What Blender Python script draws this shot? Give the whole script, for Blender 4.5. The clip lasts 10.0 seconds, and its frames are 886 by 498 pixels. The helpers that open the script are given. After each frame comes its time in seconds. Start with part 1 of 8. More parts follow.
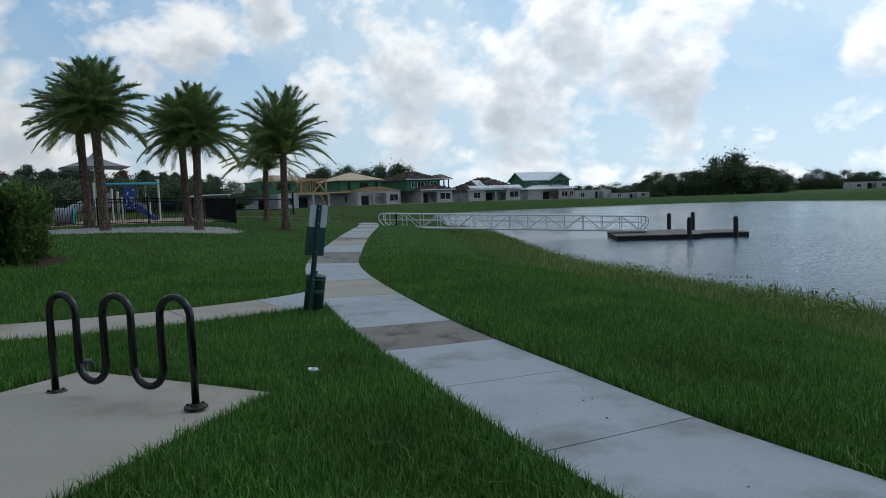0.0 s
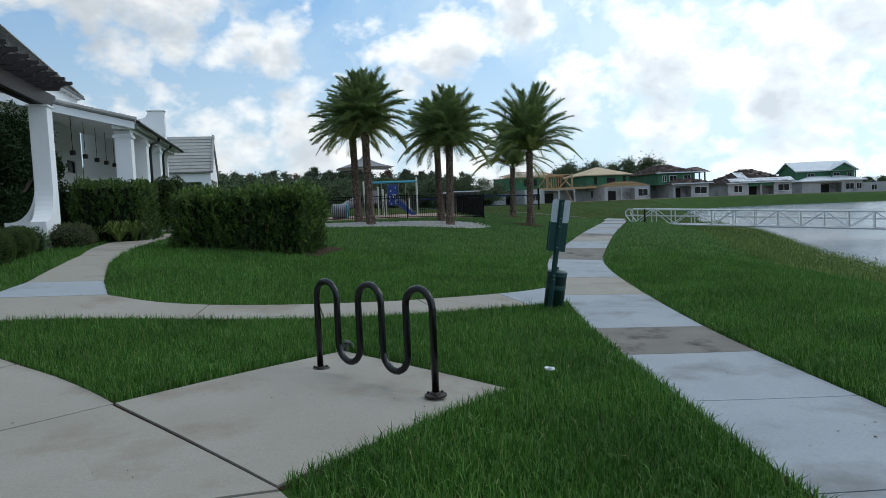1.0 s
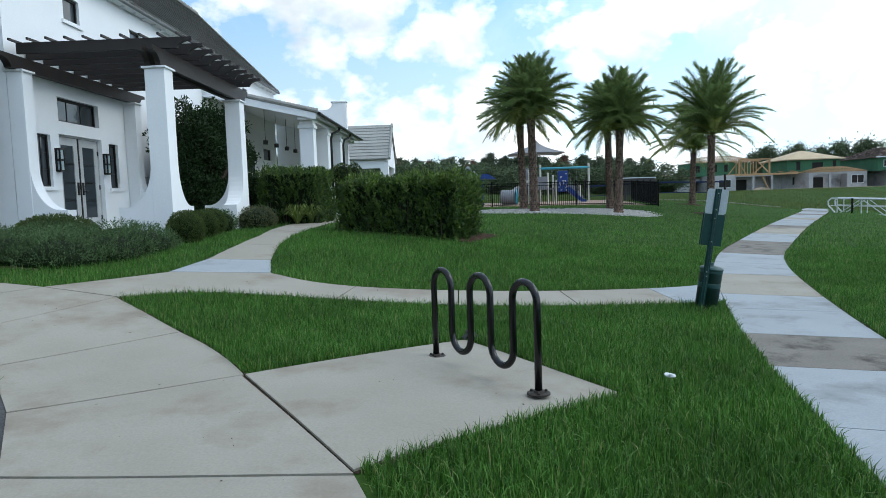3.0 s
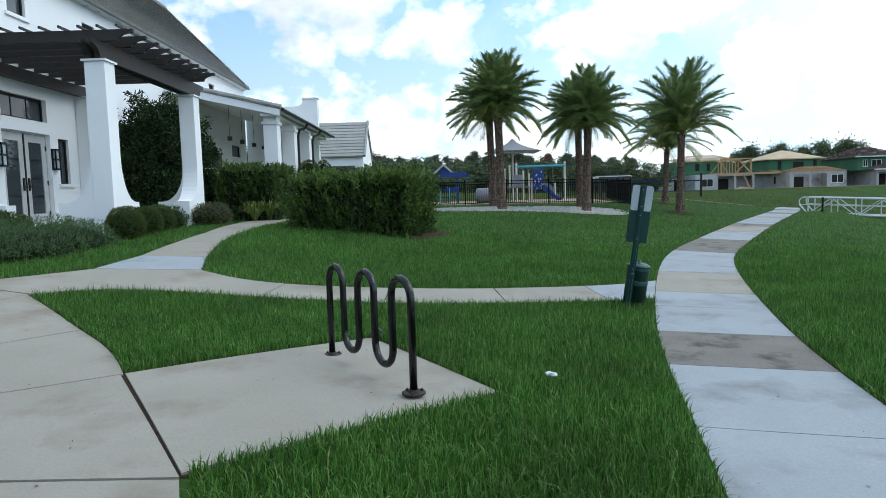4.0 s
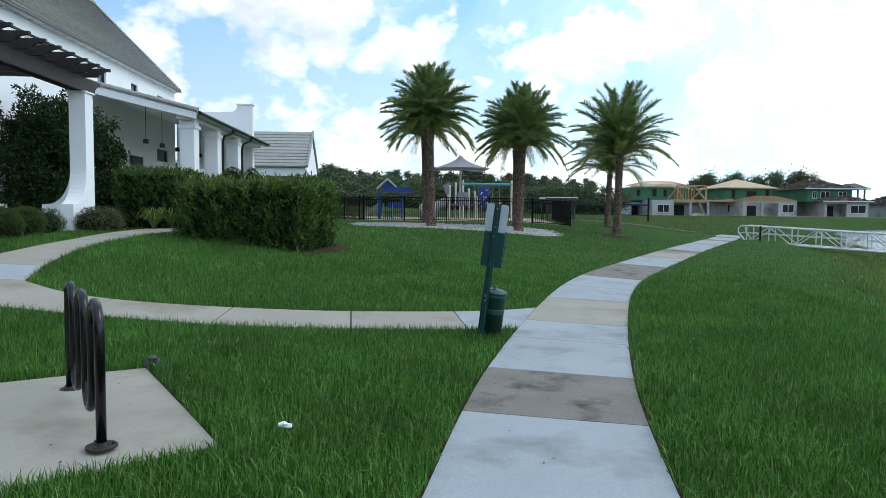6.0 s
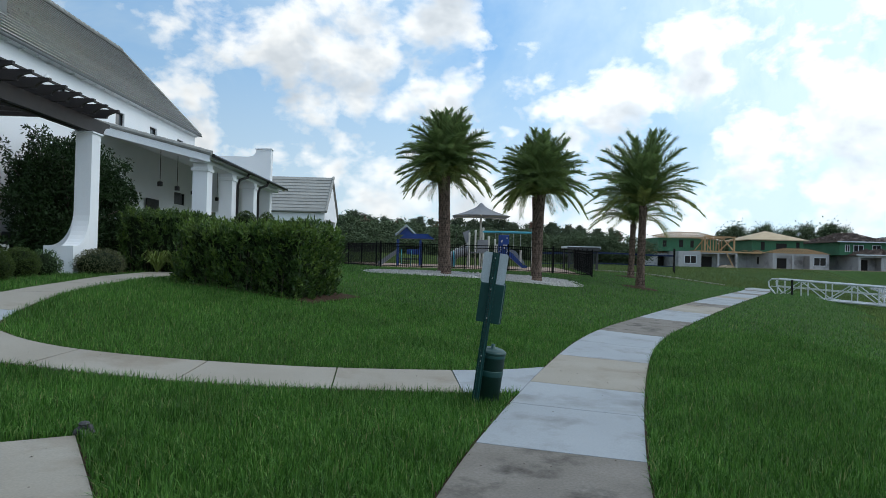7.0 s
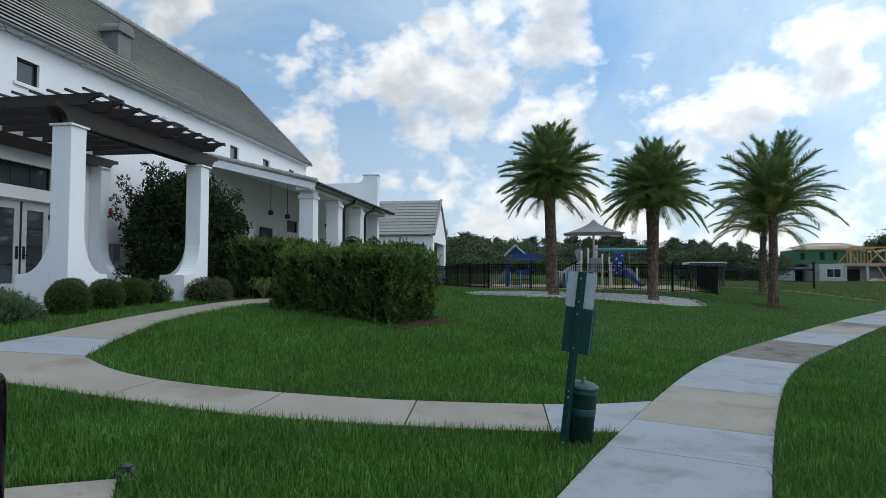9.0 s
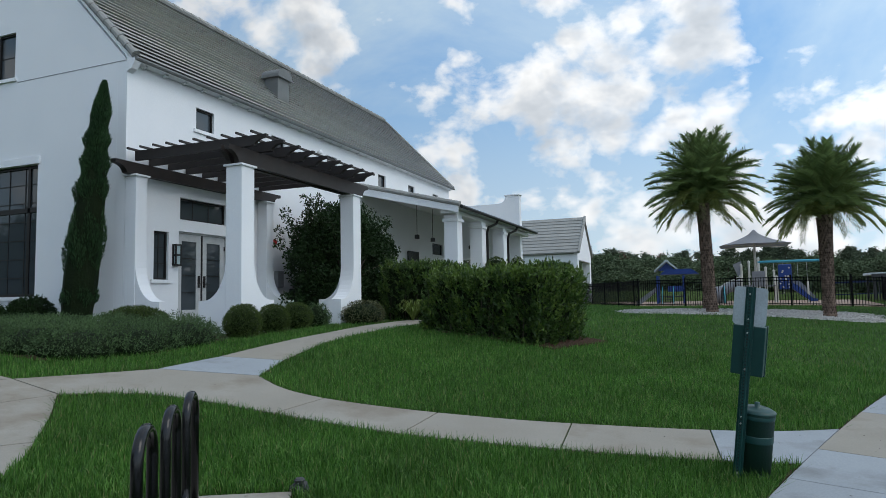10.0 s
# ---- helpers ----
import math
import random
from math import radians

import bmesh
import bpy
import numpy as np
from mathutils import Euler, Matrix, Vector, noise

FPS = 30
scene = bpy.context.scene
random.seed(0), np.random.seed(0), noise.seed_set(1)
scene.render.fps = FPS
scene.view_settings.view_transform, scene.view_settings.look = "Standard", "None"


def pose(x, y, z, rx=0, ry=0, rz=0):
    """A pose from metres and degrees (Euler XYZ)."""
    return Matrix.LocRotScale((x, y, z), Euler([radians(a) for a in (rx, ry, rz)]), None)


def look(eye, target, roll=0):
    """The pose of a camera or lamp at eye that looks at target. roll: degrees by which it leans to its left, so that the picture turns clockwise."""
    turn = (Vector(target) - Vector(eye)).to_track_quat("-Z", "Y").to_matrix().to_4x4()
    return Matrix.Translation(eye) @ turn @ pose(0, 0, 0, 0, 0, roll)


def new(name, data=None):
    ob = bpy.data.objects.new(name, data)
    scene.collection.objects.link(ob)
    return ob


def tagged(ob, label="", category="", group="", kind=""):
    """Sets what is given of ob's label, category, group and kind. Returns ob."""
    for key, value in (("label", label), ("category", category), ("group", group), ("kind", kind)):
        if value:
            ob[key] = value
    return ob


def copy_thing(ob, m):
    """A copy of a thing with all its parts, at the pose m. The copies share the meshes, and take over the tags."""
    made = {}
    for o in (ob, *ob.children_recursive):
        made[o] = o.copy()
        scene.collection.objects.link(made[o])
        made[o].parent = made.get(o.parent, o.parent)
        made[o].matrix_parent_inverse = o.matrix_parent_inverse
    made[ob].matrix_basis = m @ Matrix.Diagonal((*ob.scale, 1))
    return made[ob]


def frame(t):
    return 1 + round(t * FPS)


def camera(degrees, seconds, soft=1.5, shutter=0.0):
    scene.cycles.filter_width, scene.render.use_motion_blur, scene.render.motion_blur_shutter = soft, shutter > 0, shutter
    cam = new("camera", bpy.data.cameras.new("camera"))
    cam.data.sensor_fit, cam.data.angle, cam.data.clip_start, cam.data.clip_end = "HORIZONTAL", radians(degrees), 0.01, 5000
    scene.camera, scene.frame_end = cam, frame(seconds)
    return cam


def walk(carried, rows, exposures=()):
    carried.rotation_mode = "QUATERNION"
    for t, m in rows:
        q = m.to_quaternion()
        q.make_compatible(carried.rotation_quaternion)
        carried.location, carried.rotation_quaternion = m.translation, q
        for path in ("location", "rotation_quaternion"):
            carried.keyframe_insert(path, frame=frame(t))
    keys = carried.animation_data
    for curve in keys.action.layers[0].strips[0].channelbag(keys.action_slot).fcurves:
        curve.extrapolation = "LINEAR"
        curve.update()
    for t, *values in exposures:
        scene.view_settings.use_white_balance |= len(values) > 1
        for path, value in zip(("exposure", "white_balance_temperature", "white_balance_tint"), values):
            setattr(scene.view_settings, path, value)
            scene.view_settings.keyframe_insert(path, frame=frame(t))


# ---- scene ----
cam = camera(68.6, 10.0, soft=0.7)
PATH = [
    (0, (0.448, 0.145, 1.587), (1.613, 1.763, 1.436), -2.1),
    (0.5, (0.537, 0.233, 1.596), (1.428, 2.017, 1.446), -2.7),
    (1, (0.579, 0.318, 1.574), (1.074, 2.251, 1.439), -2.4),
    (1.5, (0.623, 0.351, 1.588), (0.727, 2.343, 1.435), -2.8),
    (2, (0.657, 0.358, 1.604), (0.644, 2.354, 1.471), -2.8),
    (3.5, (1.563, 0.438, 1.56), (1.527, 2.43, 1.392), -1.6),
    (4, (2.027, 0.534, 1.528), (2.024, 2.527, 1.363), -1.7),
    (4.5, (2.512, 0.59, 1.542), (2.502, 2.584, 1.39), -1.3),
    (5, (2.944, 0.835, 1.507), (3.064, 2.825, 1.351), -0.6),
    (5.5, (3.333, 1.068, 1.485), (3.455, 3.06, 1.345), -0.4),
    (6, (3.642, 1.382, 1.49), (3.745, 3.376, 1.373), 0.5),
    (6.2, (3.733, 1.533, 1.512), (3.831, 3.53, 1.462), 1.0),
    (7.5, (4.185, 2.581, 1.507), (4.151, 4.58, 1.54), 0.9),
    (8, (4.291, 2.854, 1.534), (4.172, 4.85, 1.578), 0.2),
    (8.5, (4.4, 2.935, 1.526), (4.143, 4.918, 1.595), 0.4),
    (9, (4.423, 2.974, 1.528), (4.095, 4.945, 1.615), 0.1),
    (9.5, (4.385, 2.977, 1.538), (3.832, 4.896, 1.656), -0.4),
    (10, (4.35, 2.975, 1.531), (3.605, 4.824, 1.683), -1.1),
]
EXPOSURES = [(0, -1.0, 6280, 8), (0.5, -0.72, 6300, 8), (1.0, -0.6, 6350, 7), (1.5, -0.42, 6420, 7), (2.0, -0.19, 6270, 6), (3.5, -0.09, 6270, 6), (4.5, -0.07, 6270, 6), (6.0, -0.10, 6270, 6), (7.5, -0.58, 6420, 8), (8.5, -0.56, 6420, 9), (9.0, -0.56, 6420, 9), (10.0, -0.55, 6420, 9)]
walk(cam, [(t, look(eye, target, roll)) for t, eye, target, roll in PATH], EXPOSURES)

# ---- world and light ----
world = bpy.data.worlds.new("sky")
scene.world = world
world.use_nodes = True
wn, wl = world.node_tree.nodes, world.node_tree.links
wn.clear()


def wnode(kind, **kw):
    n = wn.new(kind)
    for k, v in kw.items():
        n.inputs[k.replace("_", " ")].default_value = v
    return n


def wmath(op, a, b=None, clamp=False):
    n = wn.new("ShaderNodeMath")
    n.operation, n.use_clamp = op, clamp
    for i, v in enumerate((a, b)):
        if v is None:
            continue
        if isinstance(v, (int, float)):
            n.inputs[i].default_value = v
        else:
            wl.new(v, n.inputs[i])
    return n.outputs[0]


CLOUD_AT = (3.1, 7.4, 0.2)
SUN_AZ, SUN_EL = 96.0, 48.0      # degrees from +y towards +x, and above the horizon
sky = wn.new("ShaderNodeTexSky")
sky.sky_type, sky.sun_disc = "NISHITA", False
sky.sun_elevation, sky.sun_rotation = radians(SUN_EL), radians(SUN_AZ)
sky.air_density, sky.dust_density, sky.ozone_density = 1.0, 1.2, 1.5
coord = wn.new("ShaderNodeTexCoord")
split = wn.new("ShaderNodeSeparateXYZ")
wl.new(coord.outputs["Generated"], split.inputs[0])
comb = wn.new("ShaderNodeCombineXYZ")
wl.new(wmath("MULTIPLY", split.outputs[0], 1.35), comb.inputs[0])
wl.new(wmath("MULTIPLY", split.outputs[1], 1.35), comb.inputs[1])
wl.new(wmath("MULTIPLY", split.outputs[2], 1.9), comb.inputs[2])


def cloud_noise(scale, detail, rough, shift, warp=0.6):
    m = wn.new("ShaderNodeMapping")
    m.inputs["Location"].default_value = shift
    wl.new(comb.outputs[0], m.inputs[0])
    n = wnode("ShaderNodeTexNoise", Scale=scale, Detail=detail, Roughness=rough, Distortion=warp)
    wl.new(m.outputs[0], n.inputs["Vector"])
    return n.outputs["Fac"]


def ramp(fac, stops):
    r = wn.new("ShaderNodeValToRGB")
    r.color_ramp.elements[0].position, r.color_ramp.elements[0].color = stops[0][0], (*stops[0][1], 1)
    r.color_ramp.elements[1].position, r.color_ramp.elements[1].color = stops[-1][0], (*stops[-1][1], 1)
    for p, c in stops[1:-1]:
        e = r.color_ramp.elements.new(p)
        e.color = (*c, 1)
    wl.new(fac, r.inputs[0])
    return r.outputs[0]


def cells(scale, shift):
    m = wn.new("ShaderNodeMapping")
    m.inputs["Location"].default_value = shift
    wl.new(comb.outputs[0], m.inputs[0])
    w = wnode("ShaderNodeTexNoise", Scale=scale * 0.9, Detail=3, Roughness=0.6)
    wl.new(m.outputs[0], w.inputs["Vector"])
    mx = wn.new("ShaderNodeVectorMath")
    mx.operation = "MULTIPLY_ADD"
    mx.inputs[1].default_value = (0.16, 0.16, 0.16)
    wl.new(w.outputs["Color"], mx.inputs[0]), wl.new(m.outputs[0], mx.inputs[2])
    v = wnode("ShaderNodeTexVoronoi", Scale=scale)
    v.feature = "SMOOTH_F1"
    v.inputs["Smoothness"].default_value = 0.35
    wl.new(mx.outputs[0], v.inputs["Vector"])
    return v.outputs["Distance"]


# the heaps that stand over the lake and the lawn (azimuth, elevation, radius in degrees, weight), and the blue gaps between them
HEAPS = [(-35.9, 24.1, 5.5, 0.9), (-21.3, 17.5, 3.8, 1), (-15.3, 19.2, 3.2, 0.6), (-10.2, 15.4, 4.6, 0.9), (-5.5, 19.8, 5.2, 1), (0.6, 20.8, 4.5, 1), (14.8, 13.7, 3.6, 1), (22.1, 15.3, 3.8, 0.9),
         (25.4, 10.6, 2.5, 1), (-12.8, 8.7, 2.6, 0.8), (-18.7, 9.3, 2.3, 0.8), (-4.6, 5.0, 3.2, 0.5)]
HEAPS += [(31.9, 14.1, 5.0, 0.8), (33.6, 8.5, 3.8, 0.8), (42.4, 8.9, 3.6, 1), (48.6, 10.3, 3.8, 1), (55.9, 11.5, 4.2, 1), (55.8, 6.8, 2.8, 0.6), (68.7, 8.6, 2.8, 0.9), (51.0, 14.8, 4.0, 0.8)]
GAPS = [(-27.5, 20.4, 4.0, 1), (-23.0, 21.5, 2.5, 0.8), (-16.4, 12.3, 3.0, 0.8), (5.6, 16.8, 4.2, 1), (8.7, 20.8, 4.2, 0.8), (12.2, 18.4, 3.0, 0.7), (7.5, 11.5, 4.2, 0.8), (19.0, 11.4, 2.2, 0.7), (63.2, 10.4, 3.8, 1),
        (39.6, 13.9, 2.5, 0.8), (66.6, 12.5, 2.5, 0.8), (20.2, 8.3, 3.5, 0.4), (49.4, 4.0, 3.0, 0.3), (-30.0, 12.0, 5.0, 0.6)]


def masses(lift):
    """The sum of the heaps less the gaps, looked up lift higher in the sky."""
    raised = wn.new("ShaderNodeVectorMath")
    raised.operation = "MULTIPLY_ADD"
    raised.inputs[1].default_value, raised.inputs[2].default_value = (1, 1, 1), (0, 0, lift * 0.6)
    wl.new(coord.outputs["Generated"], raised.inputs[0])
    total = 0.0
    for sign, group in ((1, HEAPS), (-1, GAPS)):
        for az_, el_, rad, weight in group:
            a, e, r_ = radians(az_), radians(el_), radians(rad * 1.35)
            away = wn.new("ShaderNodeVectorMath")
            away.operation = "DISTANCE"
            wl.new(raised.outputs[0], away.inputs[0])
            away.inputs[1].default_value = (math.sin(a) * math.cos(e), math.cos(a) * math.cos(e), math.sin(e))
            fall = wn.new("ShaderNodeMapRange")
            fall.interpolation_type = "SMOOTHSTEP"
            fall.inputs[1].default_value, fall.inputs[2].default_value = r_ * 1.25, r_ * 0.15
            fall.inputs[3].default_value, fall.inputs[4].default_value = 0.0, sign * weight
            wl.new(away.outputs["Value"], fall.inputs[0])
            total = wmath("ADD", total, fall.outputs[0])
    return wmath("MINIMUM", wmath("MAXIMUM", total, -0.9), 0.95)


def density(lift, detail):
    """Cumulus: broad masses, heaps on them, and rounded billows at the edges."""
    at = (CLOUD_AT[0], CLOUD_AT[1], CLOUD_AT[2] + lift)
    broad = wmath("ADD", wmath("MULTIPLY", cloud_noise(1.7, 3, 0.5, at, 0.2), 0.20), wmath("ADD", wmath("MULTIPLY", masses(lift), 0.085), 0.122))
    heap = wmath("ADD", wmath("MULTIPLY", cloud_noise(5.2, detail, 0.62, at, 0.25), 0.46), wmath("MULTIPLY", cloud_noise(13.0, detail, 0.6, at, 0.3), 0.16))
    bub = wmath("MULTIPLY", cells(11.0, at), -0.20)
    return wmath("ADD", wmath("ADD", broad, heap), wmath("ADD", bub, 0.02))


puff, above = density(0.0, 10), density(0.075, 4)
veil = cloud_noise(1.1, 7, 0.62, (9.0, 1.0, 2.0), 0.8)
mask = ramp(puff, [(0.430, (0, 0, 0)), (0.470, (0.4,) * 3), (0.510, (0.8,) * 3), (0.560, (1, 1, 1))])
shade = wmath("ADD", wmath("MULTIPLY", above, 0.75), wmath("MULTIPLY", puff, 0.25))
cloud_col = ramp(shade, [(0.45, (1.15, 1.15, 1.15)), (0.495, (1.0, 1.01, 1.02)), (0.545, (0.78, 0.82, 0.87)), (0.63, (0.60, 0.65, 0.71))])
# brighter towards the sun's side of the sky
facing = wn.new("ShaderNodeVectorMath")
facing.operation = "DOT_PRODUCT"
wl.new(coord.outputs["Generated"], facing.inputs[0])
facing.inputs[1].default_value = (math.sin(radians(SUN_AZ)) * 0.8, math.cos(radians(SUN_AZ)) * 0.8, 0.35)
glow = wmath("MAXIMUM", wmath("ADD", wmath("MULTIPLY", facing.outputs["Value"], 0.62), 1.08), 0.55)
thin = wmath("MAXIMUM", ramp(veil, [(0.36, (0.20,) * 3), (0.60, (0.90,) * 3)]), ramp(split.outputs[2], [(0.0, (1.0,) * 3), (0.10, (0.80,) * 3), (0.36, (0.05,) * 3)]))
blue = ramp(split.outputs[2], [(0.0, (0.52, 0.80, 1.0)), (0.16, (0.26, 0.58, 1.0)), (0.5, (0.14, 0.42, 0.92)), (1.0, (0.09, 0.30, 0.75))])
sky_bg, air_bg, veil_bg, cloud_bg = (wn.new("ShaderNodeBackground") for _ in range(4))
wl.new(sky.outputs[0], sky_bg.inputs[0])
sky_bg.inputs[1].default_value = 0.15
wl.new(blue, air_bg.inputs[0])
wl.new(wmath("MULTIPLY", glow, 1.25), air_bg.inputs[1])
veil_bg.inputs[0].default_value = (0.72, 0.88, 1.0, 1)
wl.new(wmath("MULTIPLY", glow, 1.22), veil_bg.inputs[1])
wl.new(cloud_col, cloud_bg.inputs[0])
wl.new(wmath("MULTIPLY", glow, 1.30), cloud_bg.inputs[1])
mix0, mix1, mix2 = (wn.new("ShaderNodeMixShader") for _ in range(3))
wout = wn.new("ShaderNodeOutputWorld")
mix0.inputs[0].default_value = 0.8
wl.new(sky_bg.outputs[0], mix0.inputs[1]), wl.new(air_bg.outputs[0], mix0.inputs[2])
wl.new(thin, mix1.inputs[0]), wl.new(mix0.outputs[0], mix1.inputs[1]), wl.new(veil_bg.outputs[0], mix1.inputs[2])
wl.new(mask, mix2.inputs[0]), wl.new(mix1.outputs[0], mix2.inputs[1]), wl.new(cloud_bg.outputs[0], mix2.inputs[2])
wl.new(mix2.outputs[0], wout.inputs[0])

sun = new("sun", bpy.data.lights.new("sun", "SUN"))
sun.data.energy, sun.data.angle, sun.data.color = 1.3, radians(35), (1.0, 0.95, 0.88)
az, el = radians(SUN_AZ), radians(SUN_EL)
sun.matrix_world = look((math.sin(az) * math.cos(el) * 50, math.cos(az) * math.cos(el) * 50, math.sin(el) * 50), (0, 0, 0))


# ---- materials ----
def material(name, base, rough=0.7, metal=0.0, dark=None, scale=6.0, amount=0.35, fine=60.0, bump=0.15, depth=0.01, spec=0.4,
             stains=None, stain_scale=1.2, per_piece=0.0, per_island=0.0, translucent=0.0, coord_kind="Object", grain_amt=1.0):
    """A surface with coarse and fine variation, relief and optional stains."""
    m = bpy.data.materials.new(name)
    m.use_nodes = True
    nt = m.node_tree
    n, l = nt.nodes, nt.links
    b = n["Principled BSDF"]
    b.inputs["Roughness"].default_value, b.inputs["Metallic"].default_value = rough, metal
    b.inputs["Specular IOR Level"].default_value = spec
    tc = n.new("ShaderNodeTexCoord")
    dark = dark or tuple(c * 0.72 for c in base)
    coarse, grain = n.new("ShaderNodeTexNoise"), n.new("ShaderNodeTexNoise")
    for t, s, d in ((coarse, scale, 5), (grain, fine, 3)):
        t.inputs["Scale"].default_value, t.inputs["Detail"].default_value = s, d
        l.new(tc.outputs[coord_kind], t.inputs["Vector"])
    rampn = n.new("ShaderNodeValToRGB")
    rampn.color_ramp.elements[0].position, rampn.color_ramp.elements[1].position = 0.5 - amount, 0.5 + amount * 0.6
    rampn.color_ramp.elements[0].color, rampn.color_ramp.elements[1].color = (*dark, 1), (*base, 1)
    l.new(coarse.outputs["Fac"], rampn.inputs[0])
    col = rampn.outputs[0]

    def mixed(a, bcol, fac, mode="MIX"):
        mx = n.new("ShaderNodeMix")
        mx.data_type, mx.blend_type = "RGBA", mode
        for i, v in ((0, fac), (6, a), (7, bcol)):
            if isinstance(v, tuple):
                mx.inputs[i].default_value = (*v, 1)
            elif isinstance(v, (int, float)):
                mx.inputs[i].default_value = v
            else:
                l.new(v, mx.inputs[i])
        return mx.outputs[2]

    g2 = n.new("ShaderNodeMapRange")
    g2.inputs[1].default_value, g2.inputs[2].default_value, g2.inputs[3].default_value, g2.inputs[4].default_value = 0.3, 0.7, 1 - 0.14 * grain_amt, 1 + 0.1 * grain_amt
    l.new(grain.outputs["Fac"], g2.inputs[0])
    col = mixed(col, g2.outputs[0], 1.0, "MULTIPLY")
    if stains:
        st = n.new("ShaderNodeTexNoise")
        st.inputs["Scale"].default_value, st.inputs["Detail"].default_value, st.inputs["Roughness"].default_value = stain_scale, 7, 0.62
        l.new(tc.outputs[coord_kind], st.inputs["Vector"])
        sr = n.new("ShaderNodeMapRange")
        sr.inputs[1].default_value, sr.inputs[2].default_value = 0.51, 0.70
        l.new(st.outputs["Fac"], sr.inputs[0])
        col = mixed(col, stains, sr.outputs[0])
    for amt, node, sock in ((per_piece, "ShaderNodeObjectInfo", "Random"), (per_island, "ShaderNodeNewGeometry", "Random Per Island")):
        if amt:
            o = n.new(node)
            mr = n.new("ShaderNodeMapRange")
            mr.inputs[3].default_value, mr.inputs[4].default_value = 1 - amt, 1 + amt
            l.new(o.outputs[sock], mr.inputs[0])
            col = mixed(col, mr.outputs[0], 1.0, "MULTIPLY")
    l.new(col, b.inputs["Base Color"])
    if bump:
        bp = n.new("ShaderNodeBump")
        bp.inputs["Strength"].default_value, bp.inputs["Distance"].default_value = bump, depth
        l.new(grain.outputs["Fac"], bp.inputs["Height"])
        l.new(bp.outputs[0], b.inputs["Normal"])
    if translucent:
        out = n["Material Output"]
        tr, ms = n.new("ShaderNodeBsdfTranslucent"), n.new("ShaderNodeMixShader")
        l.new(col, tr.inputs[0])
        ms.inputs[0].default_value = translucent
        l.new(b.outputs[0], ms.inputs[1]), l.new(tr.outputs[0], ms.inputs[2]), l.new(ms.outputs[0], out.inputs[0])
    return m


def glass(name, tint=(0.045, 0.055, 0.062), rough=0.03):
    m = bpy.data.materials.new(name)
    m.use_nodes = True
    b = m.node_tree.nodes["Principled BSDF"]
    b.inputs["Base Color"].default_value = (*tint, 1)
    b.inputs["Roughness"].default_value, b.inputs["Specular IOR Level"].default_value = rough, 0.6
    b.inputs["IOR"].default_value = 1.52
    return m


STUCCO = material("white_stucco", (0.80, 0.81, 0.82), 0.85, dark=(0.74, 0.76, 0.78), scale=0.8, fine=45, bump=0.06, depth=0.003, grain_amt=0.25, spec=0.25)
TRIM = material("white_trim_paint", (0.82, 0.83, 0.84), 0.6, dark=(0.76, 0.78, 0.80), scale=2, fine=80, bump=0.1, depth=0.003)
ROOF = material("grey_concrete_tile", (0.31, 0.31, 0.292), 0.85, dark=(0.245, 0.245, 0.23), scale=2.2, fine=14, bump=0.05, depth=0.004, grain_amt=0.6, per_piece=0.08, spec=0.2)
DARKWOOD = material("dark_stained_wood", (0.028, 0.021, 0.018), 0.55, dark=(0.014, 0.011, 0.010), scale=3, fine=50, bump=0.25, depth=0.004)
BRONZE = material("dark_bronze_metal", (0.018, 0.016, 0.015), 0.4, metal=0.4, scale=6, bump=0.05)
BLACKPAINT = material("black_powder_coat", (0.004, 0.004, 0.0045), 0.20, scale=20, fine=140, bump=0.03, depth=0.001, spec=0.4)
FENCEBLACK = material("matt_black_fence_paint", (0.004, 0.004, 0.0045), 0.7, scale=20, fine=140, bump=0.05, depth=0.001, spec=0.15)
FLANGE = material("worn_dark_steel", (0.045, 0.036, 0.030), 0.6, metal=0.5, scale=25, fine=120, bump=0.2, depth=0.002)
GREENPAINT = material("dark_green_paint", (0.008, 0.050, 0.045), 0.42, dark=(0.005, 0.036, 0.034), scale=10, fine=120, bump=0.05, depth=0.001)
GREENMESH = material("dark_green_perforated", (0.012, 0.055, 0.042), 0.6, dark=(0.004, 0.02, 0.016), scale=160, fine=260, bump=0.4, depth=0.003)
SIGNGREY = material("bare_sign_aluminium", (0.50, 0.56, 0.60), 0.45, metal=0.25, scale=4, fine=80, bump=0.03)
GALV = material("galvanised_steel", (0.50, 0.50, 0.48), 0.4, metal=0.6, scale=8, bump=0.05)
ALU = material("brushed_aluminium", (0.60, 0.62, 0.63), 0.45, metal=0.35, scale=3, fine=60, bump=0.05)
CONC_TAN = material("tan_concrete", (0.305, 0.284, 0.243), 0.88, dark=(0.240, 0.218, 0.180), scale=0.8, fine=55, bump=0.16, depth=0.003, stains=(0.190, 0.158, 0.120), stain_scale=0.75, spec=0.25, grain_amt=0.6)
CONC_BLUE = material("pale_grey_concrete", (0.30, 0.325, 0.345), 0.85, dark=(0.255, 0.277, 0.295), scale=1.2, fine=60, bump=0.16, depth=0.003, stains=(0.175, 0.18, 0.18), stain_scale=1.0, spec=0.25, grain_amt=0.6)
CONC_STAIN = material("stained_concrete", (0.20, 0.185, 0.165), 0.9, dark=(0.135, 0.122, 0.105), scale=1.6, fine=50, bump=0.4, depth=0.005, stains=(0.04, 0.035, 0.03), stain_scale=1.9, spec=0.2)
ASPHALT = material("grey_asphalt", (0.082, 0.081, 0.082), 0.92, dark=(0.046, 0.046, 0.048), scale=2.2, fine=75, bump=0.9, depth=0.012, spec=0.25, grain_amt=3.2)
